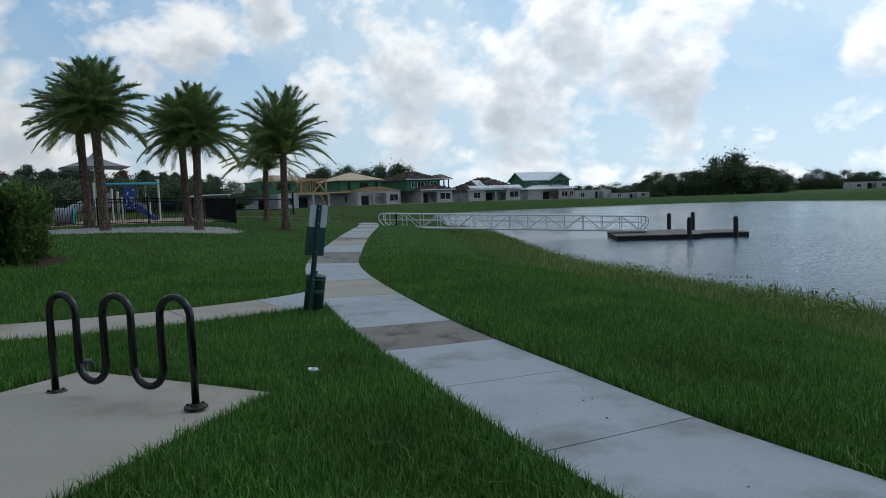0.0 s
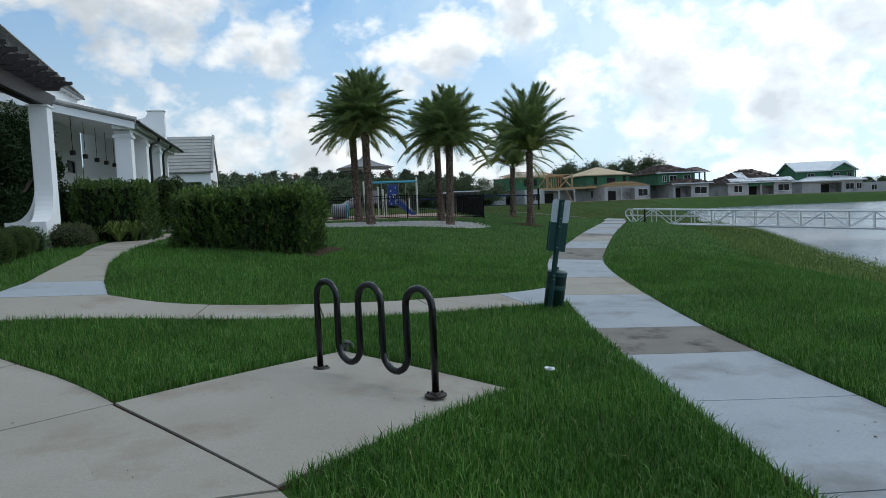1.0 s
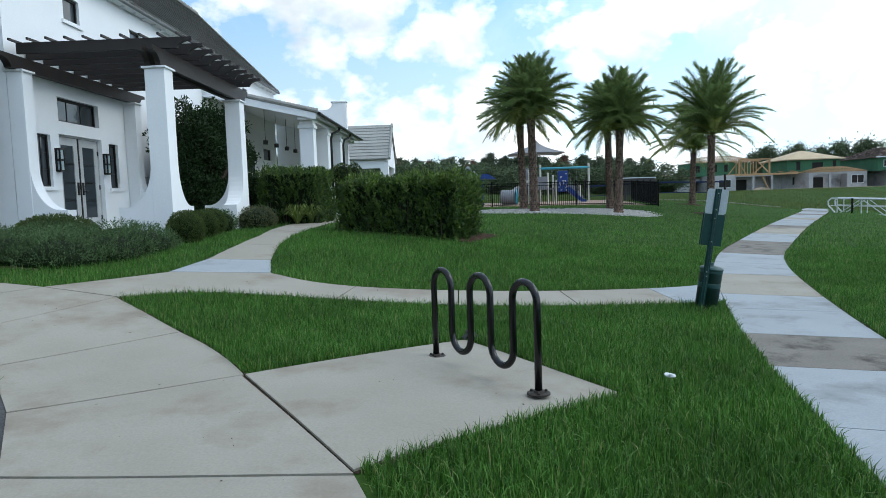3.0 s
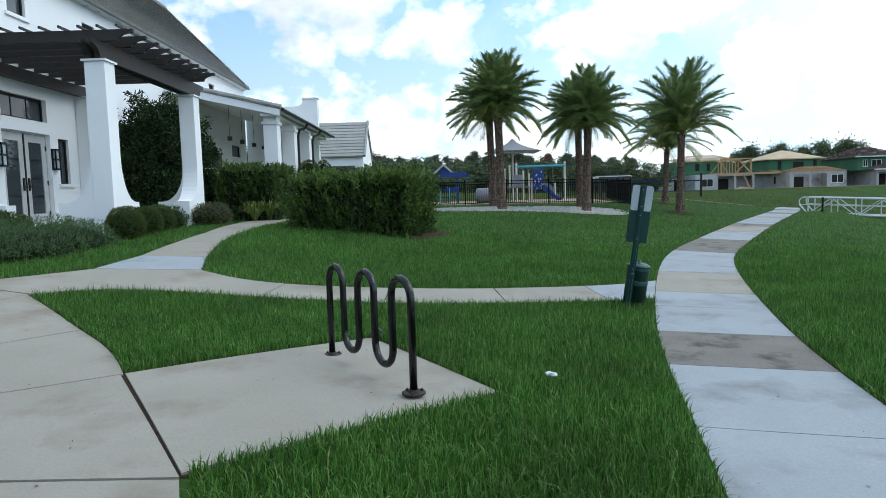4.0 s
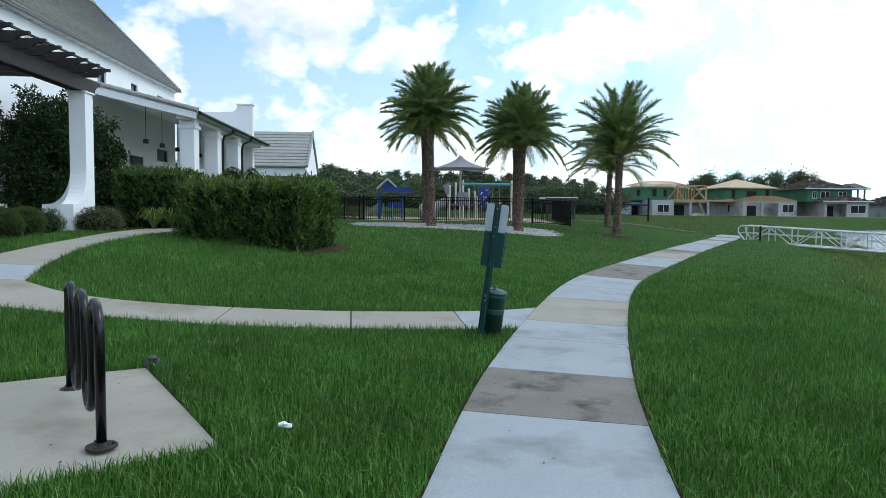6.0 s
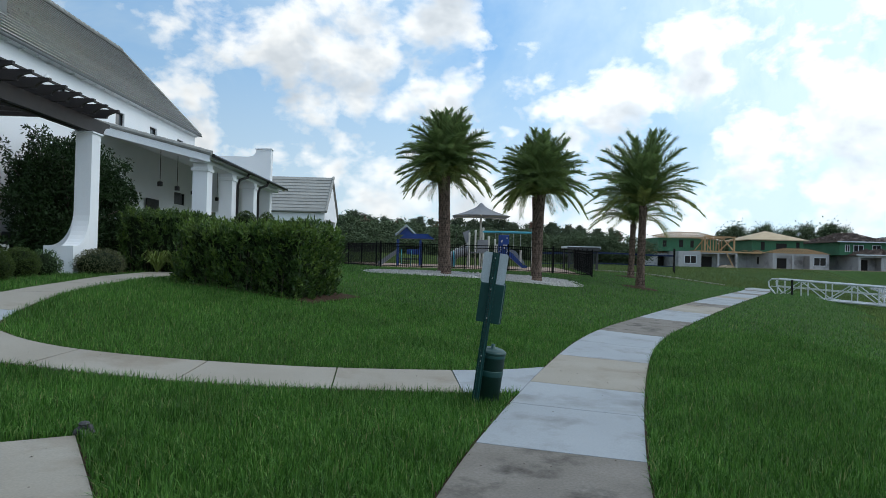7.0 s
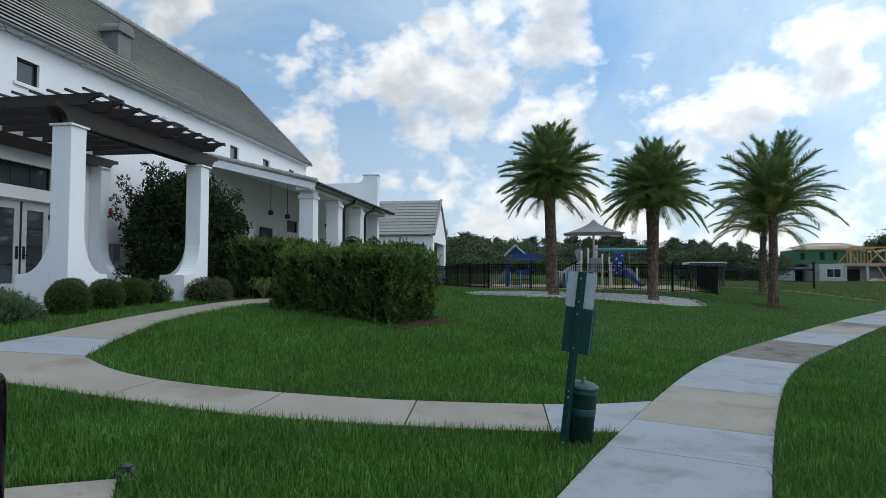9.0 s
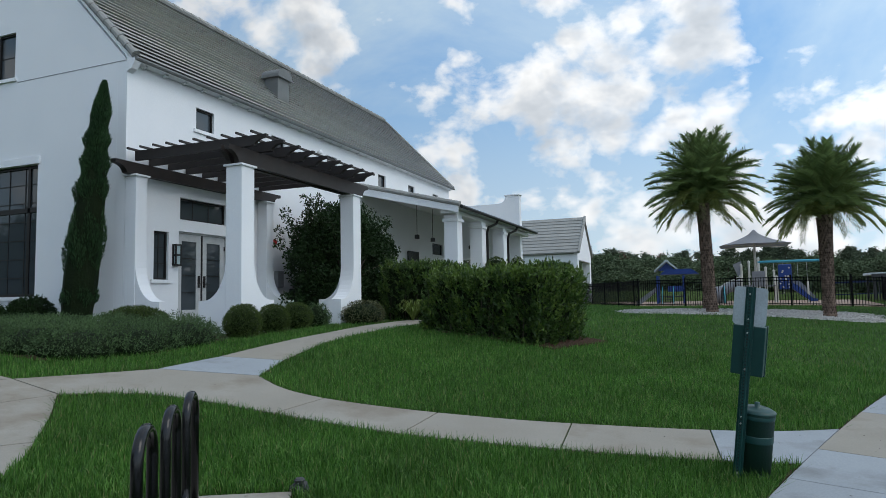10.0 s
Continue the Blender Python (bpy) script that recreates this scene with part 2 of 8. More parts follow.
KERB = material("kerb_concrete", (0.32, 0.30, 0.26), 0.88, scale=3, bump=0.3)
GRAVEL_M = material("white_gravel", (0.62, 0.61, 0.59), 0.9, dark=(0.36, 0.35, 0.335), scale=30, fine=90, bump=1.0, depth=0.03, spec=0.2)
MULCH = material("brown_mulch", (0.085, 0.050, 0.034), 0.95, dark=(0.028, 0.017, 0.012), scale=25, fine=90, bump=1.0, depth=0.03, spec=0.1)


def blade_material(name, tones, patch_scale, rough=0.5, translucent=0.3):
    """Grass blades: each its own tone, over broad patches of lusher and paler growth."""
    m = bpy.data.materials.new(name)
    m.use_nodes = True
    n, l = m.node_tree.nodes, m.node_tree.links
    b, out = n["Principled BSDF"], n["Material Output"]
    b.inputs["Roughness"].default_value, b.inputs["Specular IOR Level"].default_value = rough, 0.22
    geo = n.new("ShaderNodeNewGeometry")
    rm = n.new("ShaderNodeValToRGB")
    rm.color_ramp.elements[0].color, rm.color_ramp.elements[1].color = (*tones[0][1], 1), (*tones[-1][1], 1)
    rm.color_ramp.elements[0].position, rm.color_ramp.elements[1].position = tones[0][0], tones[-1][0]
    for p, c in tones[1:-1]:
        rm.color_ramp.elements.new(p).color = (*c, 1)
    l.new(geo.outputs["Random Per Island"], rm.inputs[0])
    tc, ns, mr = n.new("ShaderNodeTexCoord"), n.new("ShaderNodeTexNoise"), n.new("ShaderNodeMapRange")
    ns.inputs["Scale"].default_value, ns.inputs["Detail"].default_value = patch_scale, 5
    l.new(tc.outputs["Object"], ns.inputs["Vector"])
    mr.inputs[1].default_value, mr.inputs[2].default_value, mr.inputs[3].default_value, mr.inputs[4].default_value = 0.3, 0.7, 0.74, 1.2
    l.new(ns.outputs["Fac"], mr.inputs[0])
    mx = n.new("ShaderNodeMix")
    mx.data_type, mx.blend_type = "RGBA", "MULTIPLY"
    mx.inputs[0].default_value = 1.0
    l.new(rm.outputs[0], mx.inputs[6]), l.new(mr.outputs[0], mx.inputs[7])
    l.new(mx.outputs[2], b.inputs["Base Color"])
    tr, ms = n.new("ShaderNodeBsdfTranslucent"), n.new("ShaderNodeMixShader")
    l.new(mx.outputs[2], tr.inputs[0])
    ms.inputs[0].default_value = translucent
    l.new(b.outputs[0], ms.inputs[1]), l.new(tr.outputs[0], ms.inputs[2]), l.new(ms.outputs[0], out.inputs[0])
    return m


GRASS = blade_material("lawn_blades", [(0.0, (0.022, 0.072, 0.010)), (0.45, (0.055, 0.152, 0.020)), (0.80, (0.102, 0.232, 0.042)), (0.955, (0.155, 0.285, 0.07)), (1.0, (0.28, 0.26, 0.12))], 0.9)
WEEDS = material("weed_blades", (0.165, 0.225, 0.068), 0.7, dark=(0.085, 0.150, 0.036), scale=0.6, fine=3.0, bump=0, per_island=0.4, translucent=0.25, spec=0.2)
FIELD = material("field_grass", (0.135, 0.170, 0.058), 0.8, dark=(0.065, 0.110, 0.026), scale=0.25, fine=4.0, bump=0, per_island=0.3, translucent=0.15, spec=0.2)
SOIL = material("soil_edge", (0.050, 0.034, 0.022), 0.95, dark=(0.022, 0.015, 0.010), scale=20, fine=90, bump=0.6, spec=0.1)
BARK = material("palm_trunk", (0.17, 0.120, 0.095), 0.95, dark=(0.080, 0.058, 0.046), scale=5, fine=40, bump=0.6, depth=0.02, per_island=0.55, spec=0.15)
FROND_OLD = material("old_palm_frond", (0.27, 0.30, 0.095), 0.5, dark=(0.18, 0.23, 0.065), scale=1.2, fine=8, bump=0, per_island=0.35, translucent=0.42, spec=0.3)
FROND = material("palm_frond", (0.190, 0.262, 0.095), 0.48, dark=(0.130, 0.195, 0.068), scale=1.2, fine=8, bump=0, per_island=0.35, translucent=0.42, spec=0.35)
FRONDSTEM = material("palm_stem", (0.16, 0.17, 0.05), 0.55, scale=3, bump=0)
HEDGE = material("hedge_leaves", (0.056, 0.108, 0.020), 0.4, dark=(0.020, 0.050, 0.010), scale=1.5, fine=9, bump=0, per_island=0.45, translucent=0.22, spec=0.4)
HEDGE_YOUNG = material("young_hedge_leaves", (0.13, 0.20, 0.040), 0.42, dark=(0.075, 0.135, 0.022), scale=1.5, fine=9, bump=0, per_island=0.35, translucent=0.3, spec=0.4)
# near-black filler: the shade inside hedges and shrubs, put into the colour
INNERSHADE = material("inner_shade_colour", (0.010, 0.018, 0.006), 0.8, scale=4, fine=20, bump=0.6, depth=0.05, spec=0.1)
COVER = material("groundcover_leaves", (0.080, 0.135, 0.050), 0.6, dark=(0.046, 0.086, 0.032), scale=1.2, fine=9, bump=0, per_island=0.45, translucent=0.2, spec=0.3)
BOX = material("boxwood_leaves", (0.068, 0.105, 0.022), 0.5, dark=(0.036, 0.062, 0.013), scale=3, fine=9, bump=0, per_island=0.4, translucent=0.2, spec=0.3)
OLIVE = material("olive_shrub_leaves", (0.105, 0.115, 0.050), 0.6, dark=(0.055, 0.065, 0.03), scale=3, fine=9, bump=0, per_island=0.4, translucent=0.2, spec=0.3)
STRAP = material("strap_leaves", (0.155, 0.205, 0.050), 0.5, dark=(0.085, 0.130, 0.026), scale=3, fine=9, bump=0, per_island=0.4, translucent=0.25, spec=0.3)
HOLLY = material("dark_tree_leaves", (0.024, 0.050, 0.014), 0.6, dark=(0.010, 0.024, 0.007), scale=1.5, fine=9, bump=0, per_island=0.45, translucent=0.15, spec=0.2)
CYPRESS = material("cypress_leaves", (0.040, 0.085, 0.032), 0.7, dark=(0.018, 0.045, 0.018), scale=3, fine=12, bump=0, per_island=0.45, translucent=0.15, spec=0.2)
FARLEAF = material("distant_leaves", (0.115, 0.150, 0.080), 0.8, dark=(0.065, 0.095, 0.055), scale=0.15, fine=2, bump=0, per_island=0.4, translucent=0.15, spec=0.1)
PINELEAF = material("pine_needles", (0.105, 0.132, 0.080), 0.8, dark=(0.065, 0.088, 0.058), scale=0.2, fine=2, bump=0, per_island=0.4, translucent=0.1, spec=0.1)
RUSTLEAF = material("dry_pine_needles", (0.16, 0.085, 0.065), 0.8, scale=0.2, fine=2, bump=0, per_island=0.4, spec=0.1)
TRUNK = material("grey_tree_bark", (0.11, 0.09, 0.075), 0.95, dark=(0.05, 0.04, 0.034), scale=6, fine=30, bump=0.6, depth=0.02, spec=0.1)
BLOCK = material("grey_block_wall", (0.42, 0.42, 0.425), 0.9, dark=(0.30, 0.30, 0.305), scale=0.35, fine=6, bump=0.2, stains=(0.19, 0.19, 0.195), stain_scale=0.3, spec=0.2)
SHEATH = material("green_sheathing", (0.055, 0.155, 0.085), 0.75, dark=(0.035, 0.115, 0.062), scale=0.4, fine=5, bump=0.1, spec=0.25)
PLY = material("raw_plywood_deck", (0.50, 0.40, 0.27), 0.85, dark=(0.40, 0.31, 0.20), scale=0.6, fine=8, bump=0.1, spec=0.2)
TIMBER = material("raw_framing_timber", (0.44, 0.29, 0.16), 0.8, dark=(0.33, 0.20, 0.10), scale=2, fine=12, bump=0.1, spec=0.2)
BROWNTILE = material("brown_roof_tile", (0.15, 0.115, 0.10), 0.85, dark=(0.075, 0.058, 0.052), scale=1.3, fine=9, bump=0.4, depth=0.05, per_island=0.3, spec=0.2)
UNDERLAY = material("white_roof_underlay", (0.62, 0.65, 0.68), 0.6, dark=(0.50, 0.53, 0.56), scale=0.5, fine=6, bump=0.05)
DARKHOLE = material("dark_interior", (0.020, 0.018, 0.017), 0.9, dark=(0.012, 0.011, 0.010), scale=1, bump=0)
WINGLASS = glass("dark_window_glass")
FROST = material("frosted_glass", (0.40, 0.50, 0.52), 0.25, scale=5, bump=0.02, spec=0.5)
CANVAS = material("grey_shade_fabric", (0.24, 0.245, 0.26), 0.85, dark=(0.19, 0.195, 0.21), scale=0.8, fine=40, bump=0.1, translucent=0.15)
BLUEPLAST = material("blue_plastic", (0.012, 0.045, 0.21), 0.45, scale=3, bump=0.03)
TEALPLAST = material("teal_plastic", (0.06, 0.33, 0.42), 0.45, scale=3, bump=0.03)
GREYPLAST = material("grey_plastic", (0.21, 0.22, 0.24), 0.5, scale=3, bump=0.03)
CREAM = material("cream_post_paint", (0.58, 0.56, 0.50), 0.5, scale=3, bump=0.03)
REDPAINT = material("red_alarm_plastic", (0.40, 0.015, 0.012), 0.4, scale=5, bump=0.02)
GREYBOX = material("grey_utility_paint", (0.30, 0.31, 0.32), 0.6, scale=5, bump=0.05)
DARKBOX = material("dark_unit_paint", (0.045, 0.045, 0.048), 0.6, scale=5, bump=0.1)
VENTPAINT = material("grey_sheet_metal", (0.17, 0.175, 0.17), 0.5, metal=0.2, scale=3, bump=0.05)
DOCKTIMBER = material("weathered_dock_timber", (0.17, 0.15, 0.13), 0.9, dark=(0.09, 0.08, 0.07), scale=2, fine=20, bump=0.3, per_piece=0.15)
DOCKFLOAT = material("black_dock_float", (0.012, 0.012, 0.013), 0.7, scale=3, bump=0.1)
PLAYFLOOR = material("tan_play_surface", (0.34, 0.24, 0.18), 0.9, scale=2, bump=0.3)
PAPER = material("crumpled_white_paper", (0.78, 0.80, 0.84), 0.7, scale=12, bump=0.2)
NETBLUE = material("navy_net_band", (0.012, 0.025, 0.085), 0.8, scale=5, bump=0.05)
SAND = material("pale_bare_sand", (0.42, 0.34, 0.26), 0.95, dark=(0.30, 0.22, 0.16), scale=0.8, fine=10, bump=0.3, spec=0.1)


# ---- ground form ----
def ramp01(v, a, b):
    u = np.clip((v - a) / (b - a), 0.0, 1.0)
    return u * u * (3 - 2 * u)


WATER = -1.40


def across(x, y):
    """Distance uphill (towards the clubhouse) from the lakeside path's line, and distance along it."""
    return -0.85 * (x - 6) + 0.53 * (y - 12), 0.53 * (x - 6) + 0.85 * (y - 12)


def lake_depth(x, y):
    """Metres inside the lake's edge; negative on land."""
    s, a = across(x, y)
    q = s + 3 * (1 - ramp01(y, 5, 20))
    cs, ca, hs, ha, r = -48.0, 25.0, 39.0, 118.0, 26.0
    dx, dy = np.abs(q - cs) - (hs - r), np.abs(a - ca) - (ha - r)
    return -(np.hypot(np.maximum(dx, 0), np.maximum(dy, 0)) + np.minimum(np.maximum(dx, dy), 0) - r) + 0.5 * np.sin(a * 0.21) * ramp01(a, 40, 90)


def height(x, y):
    """The lawn: a terrace by the clubhouse, a gentle fall to the path, then the bank."""
    x, y = np.asarray(x, float), np.asarray(y, float)
    s, a = across(x, y)
    s1 = s - 1.4 * np.exp(-((x + 3) ** 2 + (y - 8) ** 2) / 30)
    z = -0.15 + 1.05 / (1 + np.exp(-np.clip((s1 - 5) / 1.9, -30, 30)))
    far = ramp01(a, 48, 90)
    z = z * (1 - far) + (0.9 - 1.15 * ramp01(x, 95, 190)) * far
    d = lake_depth(x, y)
    near = ramp01(a, 50, 25)
    z = z - 1.72 * ramp01(d, -7.5, 2.0) * near - (z + 1.87) * ramp01(d, -9, 1.5) * (1 - near)
    hill = 1.0 * np.exp(-((x + 6) ** 2 + (y - 88) ** 2) / 500)
    z = z + 0.09 * np.exp(-((x - 0.9) ** 2 / 5 + (y - 5.4) ** 2 / 6))
    return z - 0.8 * ramp01(d, 0.0, 8.0) + hill


def gz(x, y):
    return float(height(x, y))


# ---- mesh helpers ----
def finish(name, bm, mat, parent=None, label="", smooth=False):
    me = bpy.data.meshes.new(name)
    bmesh.ops.recalc_face_normals(bm, faces=bm.faces)
    bm.to_mesh(me)
    bm.free()
    for m in (mat if isinstance(mat, (list, tuple)) else [mat]):
        me.materials.append(m)
    if smooth:
        me.polygons.foreach_set("use_smooth", [True] * len(me.polygons))
    ob = new(name, me)
    if parent is not None:
        ob.parent = parent
        ob.matrix_parent_inverse = parent.matrix_basis.inverted()
    if label:
        ob["label"] = label
    return ob


def part(name, bm, mat, parent, label="", smooth=False):
    return finish(name, bm, mat, parent, label, smooth)


def thing(name, x, y, z, label, category, group="", kind="", rz=0.0):
    e = new(name)
    e.empty_display_size = 0.2
    e.matrix_basis = pose(x, y, z, 0, 0, rz)
    return tagged(e, label, category, group, kind)


def raw_mesh(name, verts, faces, mat, parent=None, smooth=False):
    """A mesh from arrays: verts (n, 3), faces (m, k)."""
    verts, faces = np.asarray(verts, np.float32), np.asarray(faces, np.int32)
    me = bpy.data.meshes.new(name)
    k = faces.shape[1]
    me.vertices.add(len(verts)), me.loops.add(faces.size), me.polygons.add(len(faces))
    me.vertices.foreach_set("co", verts.ravel())
    me.loops.foreach_set("vertex_index", faces.ravel())
    me.polygons.foreach_set("loop_start", np.arange(0, faces.size, k, dtype=np.int32))
    if smooth:
        me.polygons.foreach_set("use_smooth", np.ones(len(faces), bool))
    me.update(calc_edges=True)
    me.materials.append(mat)
    ob = new(name, me)
    if parent is not None:
        ob.parent = parent
        ob.matrix_parent_inverse = parent.matrix_basis.inverted()
    return ob


def box(bm, x0, x1, y0, y1, z0, z1, bevel=0.0, m=None):
    r = bmesh.ops.create_cube(bm, size=1.0, matrix=Matrix.Translation(((x0 + x1) / 2, (y0 + y1) / 2, (z0 + z1) / 2)) @ Matrix.Diagonal((x1 - x0, y1 - y0, z1 - z0, 1)))
    vs = r["verts"]
    if m is not None:
        bmesh.ops.transform(bm, matrix=m, verts=vs)
    if bevel:
        es = list({e for v in vs for e in v.link_edges})
        bmesh.ops.bevel(bm, geom=es, offset=bevel, segments=2, profile=0.6, affect="EDGES", clamp_overlap=True)
    return bm


def boxed(name, mat, parent, x0, x1, y0, y1, z0, z1, bevel=0.01, label=""):
    return part(name, box(bmesh.new(), x0, x1, y0, y1, z0, z1, bevel), mat, parent, label)


def prism(bm, outline, lo, hi, axis="x"):
    """An outline drawn in the two other axes (in xyz order), pushed from lo to hi along axis."""
    def put(u, v, w):
        return {"x": (w, u, v), "y": (u, w, v), "z": (u, v, w)}[axis]
    a = [bm.verts.new(put(u, v, lo)) for u, v in outline]
    b = [bm.verts.new(put(u, v, hi)) for u, v in outline]
    n = len(outline)
    for i in range(n):
        bm.faces.new((a[i], a[(i + 1) % n], b[(i + 1) % n], b[i]))
    bm.faces.new(a[::-1]), bm.faces.new(b)
    return bm


def tube(bm, pts, r, sides=10, closed_ends=True):
    """A round tube along points; r may be one radius or one for each point."""
    pts = [Vector(p) for p in pts]
    rs = [r] * len(pts) if isinstance(r, (int, float)) else r
    rings, side = [], None
    for i, p in enumerate(pts):
        d = (pts[min(i + 1, len(pts) - 1)] - pts[max(i - 1, 0)]).normalized()
        if side is None:
            side = d.orthogonal().normalized()
        side = (side - d * side.dot(d)).normalized()
        other = d.cross(side)
        rings.append([bm.verts.new(p + (side * math.cos(2 * math.pi * k / sides) + other * math.sin(2 * math.pi * k / sides)) * rs[i]) for k in range(sides)])
    for a, b in zip(rings, rings[1:]):
        for k in range(sides):
            bm.faces.new((a[k], a[(k + 1) % sides], b[(k + 1) % sides], b[k]))
    if closed_ends:
        bm.faces.new(rings[0][::-1]), bm.faces.new(rings[-1])
    return bm


def lathe(bm, profile, cx=0.0, cy=0.0, sides=20):
    rings = [[bm.verts.new((cx + r * math.cos(2 * math.pi * k / sides), cy + r * math.sin(2 * math.pi * k / sides), z)) for k in range(sides)] for r, z in profile]
    for a, b in zip(rings, rings[1:]):
        for k in range(sides):
            bm.faces.new((a[k], a[(k + 1) % sides], b[(k + 1) % sides], b[k]))
    bm.faces.new(rings[0][::-1]), bm.faces.new(rings[-1])
    return bm


RNG = np.random.default_rng(7)


def unit(v):
    return v / np.maximum(np.linalg.norm(v, axis=1, keepdims=True), 1e-9)


def leaf_cloud(name, pos, nrm, length, width, mat, parent=None, spread=0.8, droop=0.0, along=None):
    """Small folded leaves (two triangles each side of a midrib) at pos, facing roughly along nrm."""
    n = len(pos)
    d = unit(nrm + RNG.normal(0, spread, (n, 3))) if along is None else unit(along + RNG.normal(0, spread, (n, 3)))
    d[:, 2] -= droop
    d = unit(d)
    side = unit(np.cross(d, RNG.normal(0, 1, (n, 3))))
    up_ = np.cross(side, d)
    L = (length * RNG.uniform(0.6, 1.3, n))[:, None]
    W = (width * RNG.uniform(0.7, 1.2, n))[:, None]
    base, tip = pos - d * L * 0.3, pos + d * L * 0.7
    mid = pos + d * L * 0.15
    l_, r_ = mid + side * W * 0.5 + up_ * W * 0.18, mid - side * W * 0.5 + up_ * W * 0.18
    v = np.stack([base, l_, tip, r_], 1).reshape(-1, 3)
    f = np.arange(n)[:, None] * 4 + np.array([[0, 1, 2, 3]])
    return raw_mesh(name, v, f, mat, parent)


# ---- ground, lake, paths ----
def axis_lines(fine_lo, fine_hi, step, far, grow=1.055):
    mid = list(np.arange(fine_lo, fine_hi + 1e-6, step))
    s, v, hi = step, fine_hi, []
    while v < far:
        s *= grow
        v += s
        hi.append(v)
    s, v, lo = step, fine_lo, []
    while v > -far:
        s *= grow
        v -= s
        lo.append(v)
    return np.array(lo[::-1] + mid + hi)


gx, gy = axis_lines(-12, 34, 0.4, 2600), axis_lines(-4, 50, 0.4, 2600)
GX, GY = np.meshgrid(gx, gy)
GZ = height(GX, GY)
nx, ny = len(gx), len(gy)
idx = np.arange(nx * ny).reshape(ny, nx)
quads = np.stack([idx[:-1, :-1], idx[:-1, 1:], idx[1:, 1:], idx[1:, :-1]], -1).reshape(-1, 4)


def lawn_material():
    m = material("lawn_ground", (0.036, 0.076, 0.013), 0.95, dark=(0.020, 0.048, 0.008), scale=0.35, amount=0.3, fine=18, bump=0.8, depth=0.03, spec=0.1)
    return m


ground = raw_mesh("ground", np.stack([GX, GY, GZ], -1).reshape(-1, 3), quads, lawn_material(), smooth=True)
tagged(ground, "green lawn falling gently from the clubhouse to the lake", "ground", kind="structure")


def water_material():
    m = bpy.data.materials.new("lake_water")
    m.use_nodes = True
    n, l = m.node_tree.nodes, m.node_tree.links
    b = n["Principled BSDF"]
    b.inputs["Base Color"].default_value = (0.050, 0.085, 0.125, 1)
    b.inputs["Roughness"].default_value, b.inputs["IOR"].default_value = 0.16, 1.33
    tc = n.new("ShaderNodeTexCoord")
    mp = n.new("ShaderNodeMapping")
    mp.inputs["Rotation"].default_value, mp.inputs["Scale"].default_value = (0, 0, 0.5), (1.0, 0.45, 1.0)
    l.new(tc.outputs["Object"], mp.inputs[0])
    a, c = n.new("ShaderNodeTexNoise"), n.new("ShaderNodeTexNoise")
    a.inputs["Scale"].default_value, a.inputs["Detail"].default_value = 3.2, 6
    c.inputs["Scale"].default_value, c.inputs["Detail"].default_value = 0.12, 3
    l.new(mp.outputs[0], a.inputs["Vector"]), l.new(mp.outputs[0], c.inputs["Vector"])
    ad = n.new("ShaderNodeMath")
    ad.operation = "MULTIPLY"
    l.new(a.outputs["Fac"], ad.inputs[0]), l.new(c.outputs["Fac"], ad.inputs[1])
    bp = n.new("ShaderNodeBump")
    bp.inputs["Strength"].default_value, bp.inputs["Distance"].default_value = 1.0, 0.22
    l.new(ad.outputs[0], bp.inputs["Height"]), l.new(bp.outputs[0], b.inputs["Normal"])
    return m


bm = bmesh.new()
bmesh.ops.create_grid(bm, x_segments=2, y_segments=2, size=150, matrix=Matrix.Translation((110, 40, WATER)))
lake = finish("water", bm, water_material())
tagged(lake, "rippled grey lake water reflecting the cloudy sky", "water", kind="structure")


def patch(bm, corners, nu=5, nv=5, lift=0.02, thick=0.12, surface=None):
    """A slab over a four-cornered plan (a, b, c, d in turn), laid on the ground's form."""
    surface = surface or (lambda x, y: height(x, y))
    a, b, c, d = (np.array(p, float) for p in corners)
    top, low = [], []
    for j in range(nv + 1):
        v = j / nv
        row_t, row_l = [], []
        for i in range(nu + 1):
            u = i / nu
            p = (a * (1 - u) + b * u) * (1 - v) + (d * (1 - u) + c * u) * v
            z = float(surface(p[0], p[1])) + lift
            row_t.append(bm.verts.new((p[0], p[1], z)))
            row_l.append(bm.verts.new((p[0], p[1], z - thick)))
        top.append(row_t), low.append(row_l)
    for j in range(nv):
        for i in range(nu):
            bm.faces.new((top[j][i], top[j][i + 1], top[j + 1][i + 1], top[j + 1][i]))
    rim_t = top[0] + [r[-1] for r in top[1:]] + top[-1][-2::-1] + [r[0] for r in top[-2:0:-1]]
    rim_l = low[0] + [r[-1] for r in low[1:]] + low[-1][-2::-1] + [r[0] for r in low[-2:0:-1]]
    for k in range(len(rim_t)):
        k2 = (k + 1) % len(rim_t)
        bm.faces.new((rim_t[k], rim_l[k], rim_l[k2], rim_t[k2]))
    for rows in low[1:-1]:
        for v in rows[1:-1]:
            bm.verts.remove(v)
    return bm


def smooth_line(pts, step=0.25):
    """Catmull-Rom through plan points, sampled about every step."""
    P = [np.array(p, float) for p in pts]
    P = [2 * P[0] - P[1]] + P + [2 * P[-1] - P[-2]]
    out = []
    for i in range(1, len(P) - 2):
        n = max(2, int(np.linalg.norm(P[i + 1] - P[i]) / step))
        for k in range(n):
            t = k / n
            out.append(0.5 * (2 * P[i] + (P[i + 1] - P[i - 1]) * t + (2 * P[i - 1] - 5 * P[i] + 4 * P[i + 1] - P[i + 2]) * t * t
                              + (3 * P[i] - P[i - 1] - 3 * P[i + 1] + P[i + 2]) * t ** 3))
    out.append(P[-2])
    return np.array(out)


